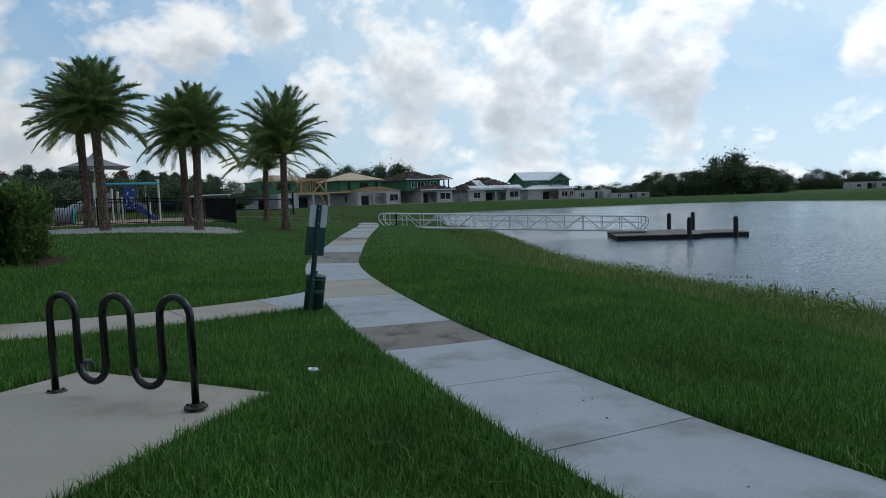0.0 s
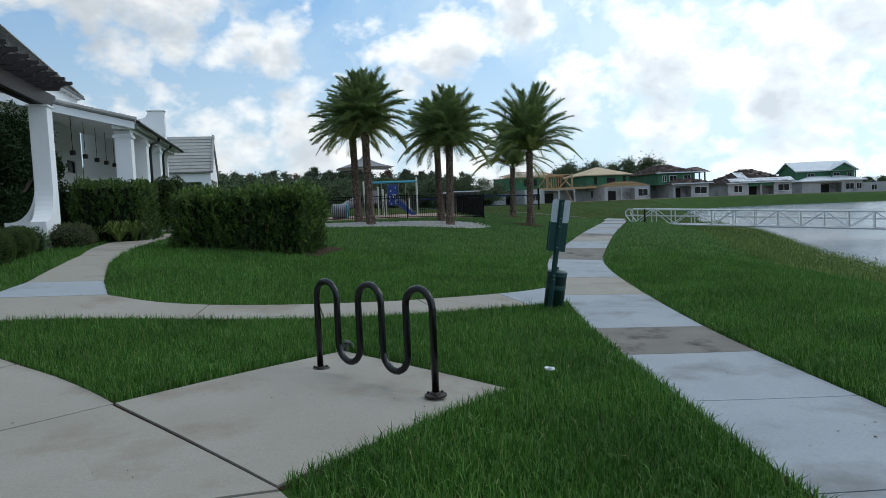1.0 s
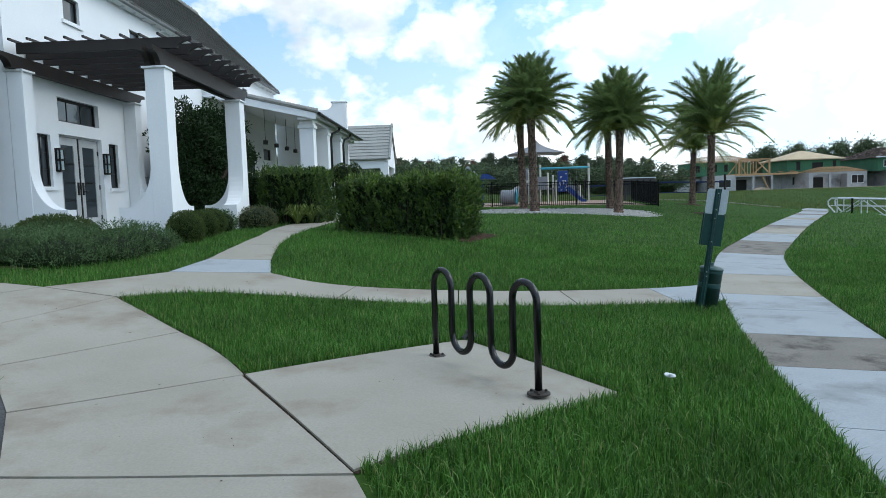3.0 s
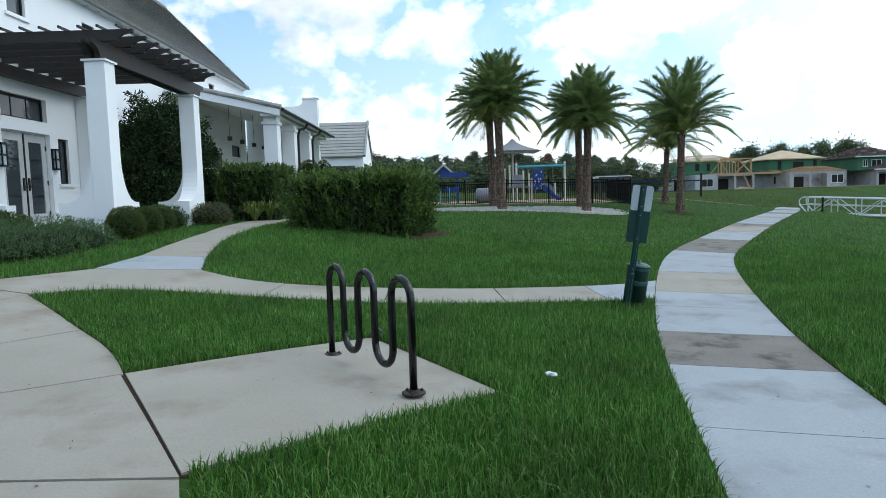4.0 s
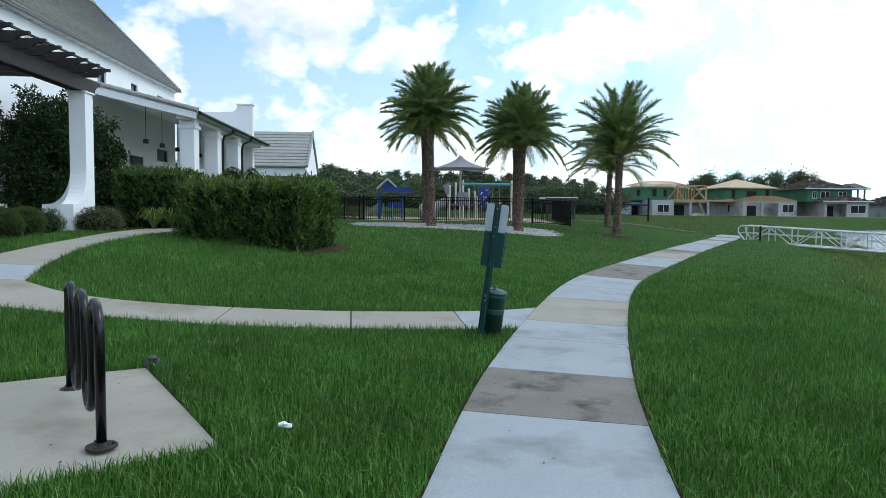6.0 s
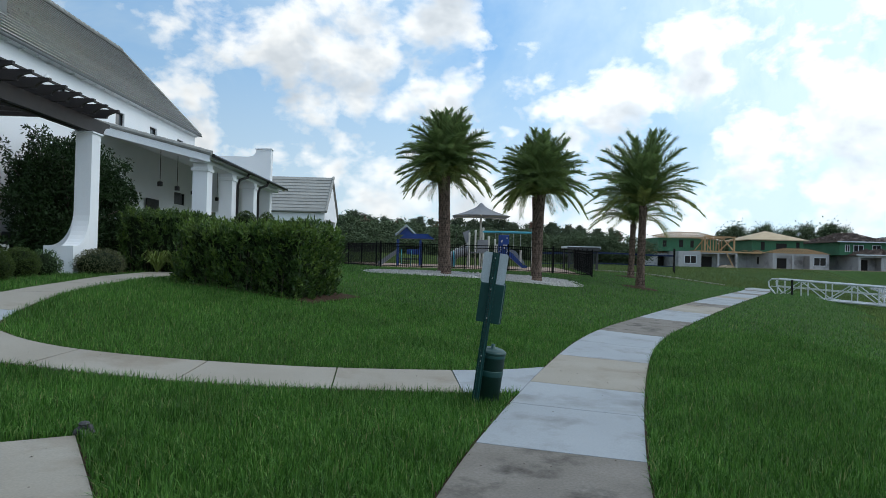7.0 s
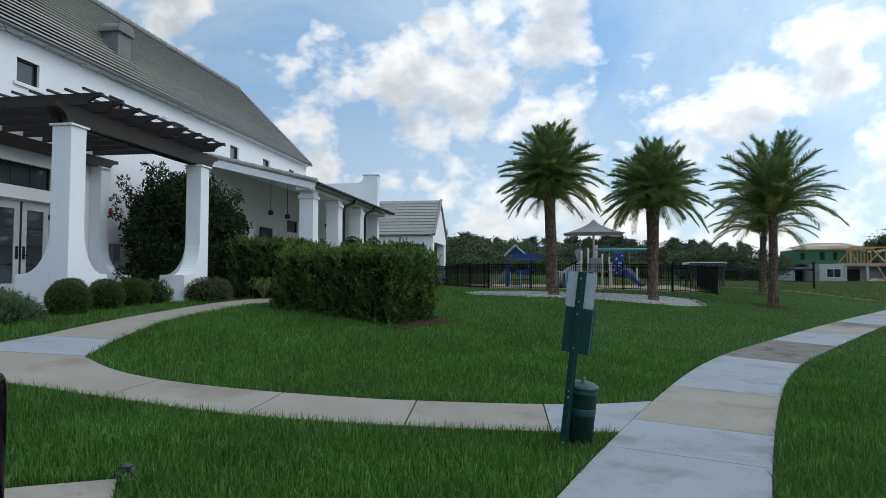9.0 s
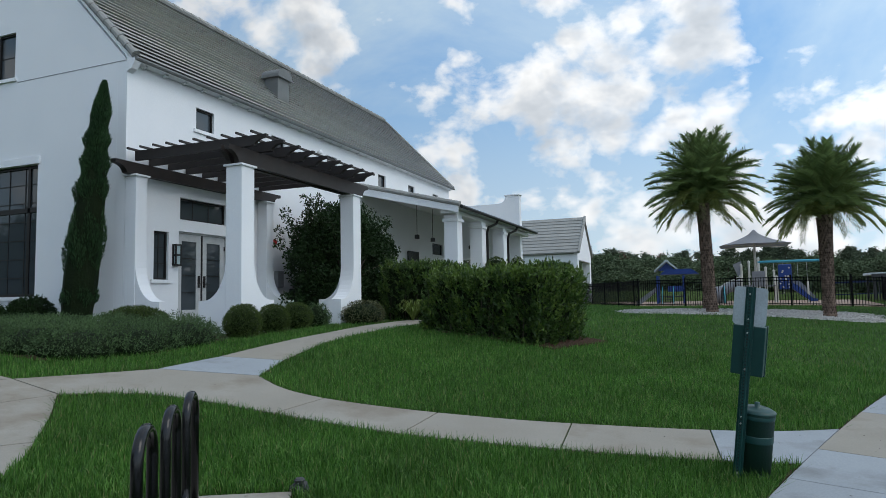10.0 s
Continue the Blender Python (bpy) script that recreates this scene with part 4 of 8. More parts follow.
# wall lanterns by the door
lantern = thing("wall_lantern", WX, 15.92, 2.8, "dark rectangular wall lantern with two frosted panes", "lamp", "entrance lanterns")
bm = bmesh.new()
box(bm, WX + 0.003, WX + 0.13, 15.80, 16.00, 2.50, 2.54), box(bm, WX + 0.003, WX + 0.13, 15.80, 16.00, 3.02, 3.06)
box(bm, WX + 0.003, WX + 0.03, 15.80, 16.00, 2.54, 3.02), box(bm, WX + 0.10, WX + 0.13, 15.80, 15.83, 2.54, 3.02), box(bm, WX + 0.10, WX + 0.13, 15.97, 16.00, 2.54, 3.02)
box(bm, WX + 0.10, WX + 0.13, 15.83, 15.97, 2.755, 2.80)
part("body", bm, BRONZE, lantern)
boxed("pane", FROST, lantern, WX + 0.04, WX + 0.112, 15.832, 15.968, 2.545, 2.752, 0.004)
boxed("pane", FROST, lantern, WX + 0.04, WX + 0.112, 15.832, 15.968, 2.803, 3.015, 0.004)
copy_thing(lantern, pose(WX, 15.92 + 2.12, 2.8))


# ---- roof of flat tiles laid in courses ----
def roof_slope(parent, x_eave, z_eave, x_ridge, z_ridge, y0, y1, rows, mat, lip=0.075):
    dx, dz = (x_ridge - x_eave) / rows, (z_ridge - z_eave) / rows
    ln = math.hypot(dx, dz)
    nx_, nz_ = abs(dz) / ln * (1 if dx < 0 else -1), abs(dx) / ln
    for k in range(rows):
        xa, za = x_eave + dx * k, z_eave + dz * k
        xb, zb = xa + dx * 1.06, za + dz * 1.06
        j = random.uniform(-0.006, 0.006)
        t_ = 0.012
        ol = [(xa + nx_ * (lip - t_), za + nz_ * (lip - t_) + j), (xa + nx_ * lip, za + nz_ * lip + j), (xb + nx_ * t_, zb + nz_ * t_), (xb, zb)]
        part("tile_course", prism(bmesh.new(), ol, y0, y1, "y"), mat, parent)


roof = new("roof")
roof.parent = club
roof.matrix_parent_inverse = club.matrix_basis.inverted()
ROWS = 24
roof_slope(roof, EAVE_X, EAVE_Z, RIDGE_X, RIDGE_Z, Y0 - 0.02, Y1 + 0.12, ROWS, ROOF, 0.064)
bm = bmesh.new()
prism(bm, [(2 * RIDGE_X - EAVE_X, EAVE_Z), (RIDGE_X, RIDGE_Z), (RIDGE_X, RIDGE_Z - 0.1), (2 * RIDGE_X - EAVE_X, EAVE_Z - 0.1)], Y0 - 0.02, Y1 + 0.12, "y")
part("slope", bm, ROOF, roof)
bm = bmesh.new()
prism(bm, [(WX + 0.02, EAVE_Z - 0.12), (EAVE_X - 0.03, EAVE_Z - 0.08), (EAVE_X - 0.01, EAVE_Z - 0.03), (RIDGE_X, RIDGE_Z - 0.04), (RIDGE_X, RIDGE_Z - 0.14), (WX - 0.1, EAVE_Z + 0.1)], Y0 + 0.01, Y1 + 0.10, "y")
part("deck", bm, TRIM, roof, "pale painted soffit")
for k in range(32):
    y = Y0 + 0.45 + k * (Y1 - Y0 - 0.5) / 31
    bm = bmesh.new()
    tube(bm, [(WX + 0.005, y, EAVE_Z - 0.135), (EAVE_X - 0.10, y, EAVE_Z - 0.105)], 0.045, 8)
    part("rafter_tail", bm, TRIM, roof)
bm = bmesh.new()
tube(bm, [(EAVE_X + 0.035, Y0 - 0.01, EAVE_Z - 0.06), (EAVE_X + 0.035, Y1 + 0.11, EAVE_Z - 0.06)], 0.055, 8)
part("gutter", bm, VENTPAINT, roof)
bm = bmesh.new()
prism(bm, [(WX + 0.004, 7.12), (WX + 0.16, 7.19), (EAVE_X + 0.02, 7.33), (EAVE_X + 0.02, 7.42), (WX + 0.004, 7.42)], Y0 - 0.03, Y0 + 0.16, "y")
part("corbel", bm, TRIM, roof)
for k in range(17):
    t0, t1 = k / 17, (k + 1) / 17 + 0.012
    bm = bmesh.new()
    p0 = (EAVE_X + (RIDGE_X - EAVE_X) * t0, Y0 + 0.02, EAVE_Z + (RIDGE_Z - EAVE_Z) * t0 + 0.03)
    p1 = (EAVE_X + (RIDGE_X - EAVE_X) * t1, Y0 + 0.02, EAVE_Z + (RIDGE_Z - EAVE_Z) * t1 + 0.03)
    tube(bm, [p0, p1], [0.105, 0.085], 10)
    part("rake_tile", bm, ROOF, roof)
    p0, p1 = (p0[0], Y1 + 0.1, p0[2] - 0.03), (p1[0], Y1 + 0.1, p1[2] - 0.03)
    part("rake_tile", tube(bmesh.new(), [p0, p1], [0.085, 0.07], 8), ROOF, roof)
for k in range(52):
    y = Y0 + (Y1 - Y0) * k / 52
    part("ridge_tile", tube(bmesh.new(), [(RIDGE_X, y, RIDGE_Z + 0.03), (RIDGE_X, y + (Y1 - Y0) / 52 + 0.03, RIDGE_Z + 0.015)], [0.13, 0.115], 8), ROOF, roof)
# sheet-metal roof vent
vent = new("roof_vent")
vent.parent = club
vent.matrix_parent_inverse = club.matrix_basis.inverted()
part("housing", box(bmesh.new(), -9.62, -9.08, 21.29, 21.94, 8.2, 9.34, 0.01), VENTPAINT, vent)
bm = bmesh.new()
prism(bm, [(21.615 - 0.41 * math.cos(math.pi * k / 12), 9.35 + 0.33 * math.sin(math.pi * k / 12)) for k in range(13)], -9.72, -9.0, "x")
part("cowl", bm, VENTPAINT, vent)
part("rim", box(bmesh.new(), -9.74, -8.98, 21.19, 22.04, 9.31, 9.36, 0.008), VENTPAINT, vent)
# small wall camera under the eave
part("wall_camera", lathe(bmesh.new(), [(0.06, 6.78), (0.085, 6.80), (0.085, 6.86), (0.05, 6.92), (0.02, 6.93)], WX + 0.1, 22.6, 12), TRIM, club)


# ---- pergola ----
pergola = thing("pergola", -6.5, 17.0, FLOOR, "dark timber pergola on flared white stucco pillars over the entrance", "pergola")


def flared_pillar(cx, cy, half, top, flares, base=0.55):
    """A square pillar with a capping and curved feet running out along the given directions."""
    bm = bmesh.new()
    box(bm, cx - half, cx + half, cy - half, cy + half, base, top, 0.012)
    for axis, sign, run in flares:
        ol = [(0.0, base)]
        knee, rise = 1.58, 0.95
        ol = [(half - 0.02, base), (half + run, base), (half + run, knee)]
        n = 10
        for k in range(n + 1):
            a = math.pi / 2 * k / n
            ol.append((half + (run * 0.82) * (1 - math.sin(a)), knee + rise * (1 - math.cos(a))))
        ol.append((half - 0.02, knee + rise))
        c = cy if axis == "y" else cx
        pts = [(c + sign * u, v) for u, v in ol]
        if axis == "y":
            prism(bm, pts, cx - half + 0.012, cx + half - 0.003, "x")
        else:
            prism(bm, pts, cy - half + 0.012, cy + half - 0.003, "y")
    p = part("pillar", bm, STUCCO, pergola)
    part("cap", box(bmesh.new(), cx - half - 0.045, cx + half + 0.045, cy - half - 0.045, cy + half + 0.045, top, top + 0.045, 0.008), TRIM, p)
    return p


PX = -5.15
flared_pillar(PX, 14.56, 0.215, 4.53, [("y", 1, 0.72), ("x", -1, 0.75)])
flared_pillar(PX, 19.40, 0.215, 4.53, [("y", -1, 0.72), ("x", -1, 0.75)])
flared_pillar(WX + 0.18, 14.477, 0.17, 4.56, [("x", 1, 0.75)])
flared_pillar(WX + 0.18, 19.38, 0.17, 4.56, [("x", 1, 0.75)])


def scroll_beam(name, axis, at, width, u0, u1, z0, z1, ends=(True, True), parent=None):
    """A beam whose ends are cut to a curved scroll underneath."""
    h, c = z1 - z0, 0.32
    ol = []
    n = 7
    lo = [(u0, z1), (u0, z1 - h * 0.30)] if ends[0] else [(u0, z1), (u0, z0)]
    if ends[0]:
        lo += [(u0 + c * math.sin(math.pi / 2 * k / n), z1 - h * 0.30 - h * 0.70 * (1 - math.cos(math.pi / 2 * k / n))) for k in range(1, n + 1)]
    hi = [(u1, z0), (u1, z1)] if not ends[1] else [(u1 - c * math.sin(math.pi / 2 * k / n), z1 - h * 0.30 - h * 0.70 * (1 - math.cos(math.pi / 2 * k / n))) for k in range(n, -1, -1)] + [(u1, z1)]
    ol = lo + hi
    return part(name, prism(bmesh.new(), ol, at - width / 2, at + width / 2, "x" if axis == "y" else "y"), DARKWOOD, parent or pergola)


scroll_beam("beam", "y", PX - 0.11, 0.12, 13.98, 20.15, 4.58, 4.94)
scroll_beam("beam", "y", PX + 0.11, 0.12, 13.98, 20.15, 4.58, 4.94)
scroll_beam("beam", "y", WX + 0.18, 0.16, 13.80, 20.05, 4.61, 4.89)
for k in range(9):
    scroll_beam("rafter", "x", 14.42 + k * 0.61, 0.085, WX + 0.03 if k else -8.1, -4.32, 4.943, 5.17, (False, True))
for k in range(10):
    x = -8.10 + k * 0.395
    part("purlin", box(bmesh.new(), x - 0.022, x + 0.022, 14.15, 19.75, 5.173, 5.222, 0.004), DARKWOOD, pergola)


# ---- porch ----
porch = thing("porch", -6.4, 31.0, FLOOR, "open white porch with square columns and a lean-to tiled roof", "porch")
PY0, PY1 = 25.50, 36.60
for cy in (26.10, 29.00, 32.15):
    bm = box(bmesh.new(), -4.80, -4.26, cy - 0.27, cy + 0.27, 0.5, 4.72, 0.012)
    col = part("column", bm, STUCCO, porch)
    part("cap", box(bmesh.new(), -4.85, -4.21, cy - 0.32, cy + 0.32, 4.44, 4.56, 0.01), TRIM, col)
roof_slope(porch, -3.95, 4.98, WX + 0.02, 6.05, PY0 - 0.18, PY1 + 0.3, 14, ROOF, 0.034)
bm = bmesh.new()
prism(bm, [(-4.00, 4.84), (-4.00, 4.955), (WX + 0.004, 6.015), (WX + 0.004, 5.80)], PY0 - 0.14, PY1 + 0.26, "y")
part("soffit", bm, TRIM, porch)
part("beam", box(bmesh.new(), -4.78, -4.28, PY0 - 0.05, PY1, 4.722, 4.86, 0.01), STUCCO, porch)
part("rake_board", prism(bmesh.new(), [(-4.02, 4.70), (-4.02, 4.95), (WX + 0.006, 6.01), (WX + 0.006, 5.72)], PY0 - 0.19, PY0 - 0.145, "y"), TRIM, porch)
part("gutter", tube(bmesh.new(), [(-3.90, PY0 - 0.15, 4.93), (-3.90, PY1 + 0.28, 4.93)], 0.07, 8), BRONZE, porch)
for k in range(13):
    t0, t1 = k / 13, (k + 1) / 13 + 0.02
    part("rake_tile", tube(bmesh.new(), [(-3.95 + (WX + 3.97) * t0, PY0 - 0.17, 5.02 + 1.07 * t0), (-3.95 + (WX + 3.97) * t1, PY0 - 0.17, 5.02 + 1.07 * t1)], [0.10, 0.085], 8), ROOF, porch)
for cy in (29.45, 32.6):
    part("downspout", tube(bmesh.new(), [(-3.92, cy + 0.5, 4.9), (-3.98, cy + 0.45, 4.72), (-4.18, cy, 4.55), (-4.22, cy - 0.1, 4.3), (-4.22, cy - 0.1, 0.95)], 0.055, 8), BRONZE, porch)
bm = bmesh.new()
prism(bm, [(-8.4, 3.6), (-5.3, 3.6), (-5.3, 0.5), (-4.55, 0.5), (-4.55, 6.88), (-5.32, 6.88), (-5.34, 6.72), (-5.42, 6.60), (-5.55, 6.53), (-5.75, 6.50), (-8.4, 6.50)], 35.9, 36.3, "y")
part("end_wall", bm, STUCCO, porch)
part("coping", box(bmesh.new(), -5.37, -4.50, 35.85, 36.35, 6.885, 6.95, 0.01), TRIM, porch)
boxed("floor_slab", CONC_TAN, porch, WX + 0.01, -4.1, PY0 - 0.2, PY1, 0.5, 0.95, 0.01)
pendant = thing("pendant_lamp", -6.5, 27.1, 4.6, "small dark pendant lamp on a long rod under the porch", "lamp", "porch pendants")
part("rod", tube(bmesh.new(), [(-6.5, 27.1, 5.40), (-6.5, 27.1, 4.15)], 0.012, 6), BRONZE, pendant)
part("shade", lathe(bmesh.new(), [(0.05, 4.16), (0.10, 4.14), (0.10, 3.98), (0.085, 3.98)], -6.5, 27.1, 10), BRONZE, pendant)
for y in (28.75, 30.5, 32.1, 33.6):
    copy_thing(pendant, pose(-6.5, y, 4.6))
tv = thing("wall_screen", WX, 30.4, 3.4, "dark flat screen on a bracket on the porch wall", "screen")
part("panel", box(bmesh.new(), WX + 0.05, WX + 0.11, 29.9, 31.1, 3.05, 3.75, 0.01), BLACKPAINT, tv)
part("bracket", box(bmesh.new(), WX + 0.004, WX + 0.05, 30.3, 30.7, 3.2, 3.6), BRONZE, tv)


# ---- bike rack, waste station, small things near the path ----
rack = thing("bike_rack", 1.345, 6.03, gz(1.345, 6.03), "black wave bike rack bolted to the concrete pad", "bike rack")
A, B = Vector((0.925, 6.675, 0)), Vector((1.765, 5.385, 0))
step = (B - A) / 5
run, r = [], step.length / 2
zt, zb = 0.87 - r, 0.135 + r
base_z = gz(1.345, 6.03) + 0.022


def rack_pt(k, z):
    p = A + step * k
    return Vector((p.x, p.y, base_z + z))


run.append(rack_pt(0, 0.0))
for k in range(5):
    top = k % 2 == 0
    zc = zt if top else zb
    run.append(rack_pt(k, zc + (-0.01 if top else 0.01)))
    for j in range(0, 13):
        a = math.pi * j / 12
        run.append(rack_pt(k + 0.5 - 0.5 * math.cos(a), zc + (r if top else -r) * math.sin(a)))
run.append(rack_pt(5, 0.0))
part("bent_tube", tube(bmesh.new(), run, 0.030, 14), BLACKPAINT, rack, smooth=True)
for p in (A, B):
    fl = part("flange", lathe(bmesh.new(), [(0.092, base_z - 0.001), (0.092, base_z + 0.010), (0.085, base_z + 0.013), (0.045, base_z + 0.014), (0.040, base_z + 0.03), (0.032, base_z + 0.032)], p.x, p.y, 24), FLANGE, rack, "worn round steel foot plate")
    for q in range(3):
        a = 2.1 * q + 0.4
        part("bolt", lathe(bmesh.new(), [(0.012, base_z + 0.012), (0.012, base_z + 0.024), (0.006, base_z + 0.03)], p.x + 0.066 * math.cos(a), p.y + 0.066 * math.sin(a), 6), FLANGE, fl)

station = thing("waste_station", 4.53, 9.38, gz(4.53, 9.38), "leaning dark green pet waste station with bin and sign", "waste station")
# keep the local y axis pointing away from the path fork
zax = Vector((0.186, -0.16, 1.66)).normalized()
yax = (Vector((0.22, 0.975, 0)) - zax * Vector((0.22, 0.975, 0)).dot(zax)).normalized()
xax = yax.cross(zax)
lean = Matrix.Translation((4.525, 9.40, gz(4.53, 9.38) - 0.05)) @ Matrix((xax, yax, zax)).transposed().to_4x4()


def leaning(name, bm, mat, label="", parent=None, smooth=False):
    bmesh.ops.transform(bm, matrix=lean, verts=bm.verts)
    return part(name, bm, mat, parent or station, label, smooth)


bm = bmesh.new()
prism(bm, [(-0.04, 0.0), (-0.04, 0.006), (-0.022, 0.008), (-0.016, 0.035), (0.016, 0.035), (0.022, 0.008), (0.04, 0.006), (0.04, 0.0), (0.018, 0.0), (0.012, 0.028), (-0.012, 0.028), (-0.018, 0.0)], 0.0, 1.74, "z")
bmesh.ops.transform(bm, matrix=Matrix.Rotation(math.pi, 4, "Z"), verts=bm.verts)
post = leaning("channel_post", bm, GREENPAINT)
for k in range(58):
    z = 0.06 + k * 0.0285
    leaning("hole", box(bmesh.new(), -0.0055, 0.0055, -0.0362, -0.0352, z - 0.0055, z + 0.0055), DARKHOLE, "", post)
sgn_bm = bmesh.new()
w, h0, h1, c = 0.135, 1.40, 1.735, 0.03
ol = []
for cx_, cz_, a0 in ((w - c, h0 + c, -90), (w - c, h1 - c, 0), (-w + c, h1 - c, 90), (-w + c, h0 + c, 180)):
    ol += [(cx_ + c * math.cos(radians(a0 + 15 * k)), cz_ + c * math.sin(radians(a0 + 15 * k))) for k in range(7)]
prism(sgn_bm, ol, 0.004, 0.007, "y")
leaning("sign_plate", sgn_bm, SIGNGREY, "bare grey back of a round-cornered sign")
dispenser = leaning("bag_box", box(bmesh.new(), -0.125, 0.135, 0.004, 0.115, 0.96, 1.395, 0.008), GREENPAINT)
leaning("lid_flange", box(bmesh.new(), -0.135, 0.142, 0.095, 0.122, 0.95, 1.40, 0.004), GREENPAINT, "", dispenser)
for z in (1.68, 1.46, 1.34, 1.02, 0.60, 0.54, 0.1):
    leaning("bolt", tube(bmesh.new(), [(0.0, -0.034, z), (0.0, -0.056, z)], 0.007, 6), GALV)
bm = lathe(bmesh.new(), [(0.150, 0.02), (0.150, 0.60), (0.155, 0.602), (0.155, 0.622), (0.12, 0.645), (0.02, 0.655)], 0.09, 0.17, 28)
bin_ob = leaning("bin", bm, GREENMESH, "dark green perforated round bin", None, True)
leaning("band", lathe(bmesh.new(), [(0.1525, 0.565), (0.1535, 0.57), (0.1535, 0.60), (0.1525, 0.603)], 0.09, 0.17, 28), GREENPAINT, "", bin_ob, True)
leaning("band", lathe(bmesh.new(), [(0.1525, 0.36), (0.1535, 0.365), (0.1535, 0.42), (0.1525, 0.425)], 0.09, 0.17, 28), GREENPAINT, "", bin_ob, True)
leaning("lid", lathe(bmesh.new(), [(0.157, 0.615), (0.159, 0.628), (0.12, 0.650), (0.0225, 0.660), (0.0225, 0.70), (0.01, 0.705)], 0.09, 0.17, 28), GREENPAINT, "", bin_ob, True)
leaning("bracket", box(bmesh.new(), -0.03, 0.03, 0.002, 0.03, 0.52, 0.64, 0.004), GREENPAINT)

valve = thing("hose_valve", 1.27, 7.46, gz(1.27, 7.46), "small dark grey irrigation valve at the pad's corner", "valve")
zv = gz(1.27, 7.46) - 0.02
part("riser", tube(bmesh.new(), [(1.27, 7.46, zv - 0.03), (1.27, 7.46, zv + 0.12)], 0.022, 8), GREYBOX, valve)
part("elbow", tube(bmesh.new(), [(1.20, 7.44, zv + 0.05), (1.25, 7.46, zv + 0.09), (1.31, 7.47, zv + 0.10), (1.35, 7.44, zv + 0.05)], 0.028, 8), DARKBOX, valve)
part("knob", lathe(bmesh.new(), [(0.04, zv + 0.115), (0.045, zv + 0.13), (0.03, zv + 0.145)], 1.27, 7.46, 8), DARKBOX, valve)

bm = bmesh.new()
lc = Vector((2.842, 5.563, gz(2.842, 5.563) + 0.165))
bmesh.ops.create_icosphere(bm, subdivisions=3, radius=0.036, matrix=Matrix.Translation(lc) @ Matrix.Diagonal((1.2, 0.8, 0.5, 1)))
for v in bm.verts:
    v.co = lc + (v.co - lc) * (0.9 + 0.9 * noise.noise(v.co * 45))
litter = finish("paper_scrap", bm, PAPER)
tagged(litter, "crumpled white paper scrap lying in the grass", "litter")


# ---- hedges and shrubs ----
def on_box(n, x0, x1, y0, y1, z0, z1, faces="xXyYZ", jitter=0.05):
    """Random points on a box's faces, with normals."""
    areas = {"x": (y1 - y0) * (z1 - z0), "X": (y1 - y0) * (z1 - z0), "y": (x1 - x0) * (z1 - z0), "Y": (x1 - x0) * (z1 - z0), "Z": (x1 - x0) * (y1 - y0)}
    tot = sum(areas[f] for f in faces)
    P, N = [], []
    for f in faces:
        k = int(n * areas[f] / tot)
        u = RNG.random((k, 3)) * (x1 - x0, y1 - y0, z1 - z0) + (x0, y0, z0)
        ax, val, nr = {"x": (0, x0, (-1, 0, 0)), "X": (0, x1, (1, 0, 0)), "y": (1, y0, (0, -1, 0)), "Y": (1, y1, (0, 1, 0)), "Z": (2, z1, (0, 0, 1))}[f]
        u[:, ax] = val
        P.append(u), N.append(np.tile(nr, (k, 1)).astype(float))
    P, N = np.concatenate(P), np.concatenate(N)
    bulge = 0.05 * np.sin(P[:, 0] * 5.1 + P[:, 2] * 3.3) + 0.05 * np.sin(P[:, 1] * 4.3 + 1.3) + 0.03 * np.sin(P[:, 2] * 9 + P[:, 0] * 3)
    return P + N * (bulge + RNG.normal(0, jitter, len(P)))[:, None], N


def shoots(C, S, per, reach, rg_spread=0.5):
    """Whorls of leaves up short stems: centres C, stem directions S; gives leaf places and directions."""
    n = len(C)
    S = unit(S)
    u = np.tile(np.linspace(0, 1, per), n)
    c, s = np.repeat(C, per, 0), np.repeat(S, per, 0)
    rad = unit(np.cross(s, RNG.normal(0, 1, (n * per, 3))))
    P = c + s * (u * reach * RNG.uniform(0.7, 1.2, n * per))[:, None]
    D = unit(rad * (1.15 - 0.75 * u)[:, None] + s * (0.35 + 0.9 * u)[:, None] + RNG.normal(0, 0.15, (n * per, 3)))
    return P + D * 0.02, D


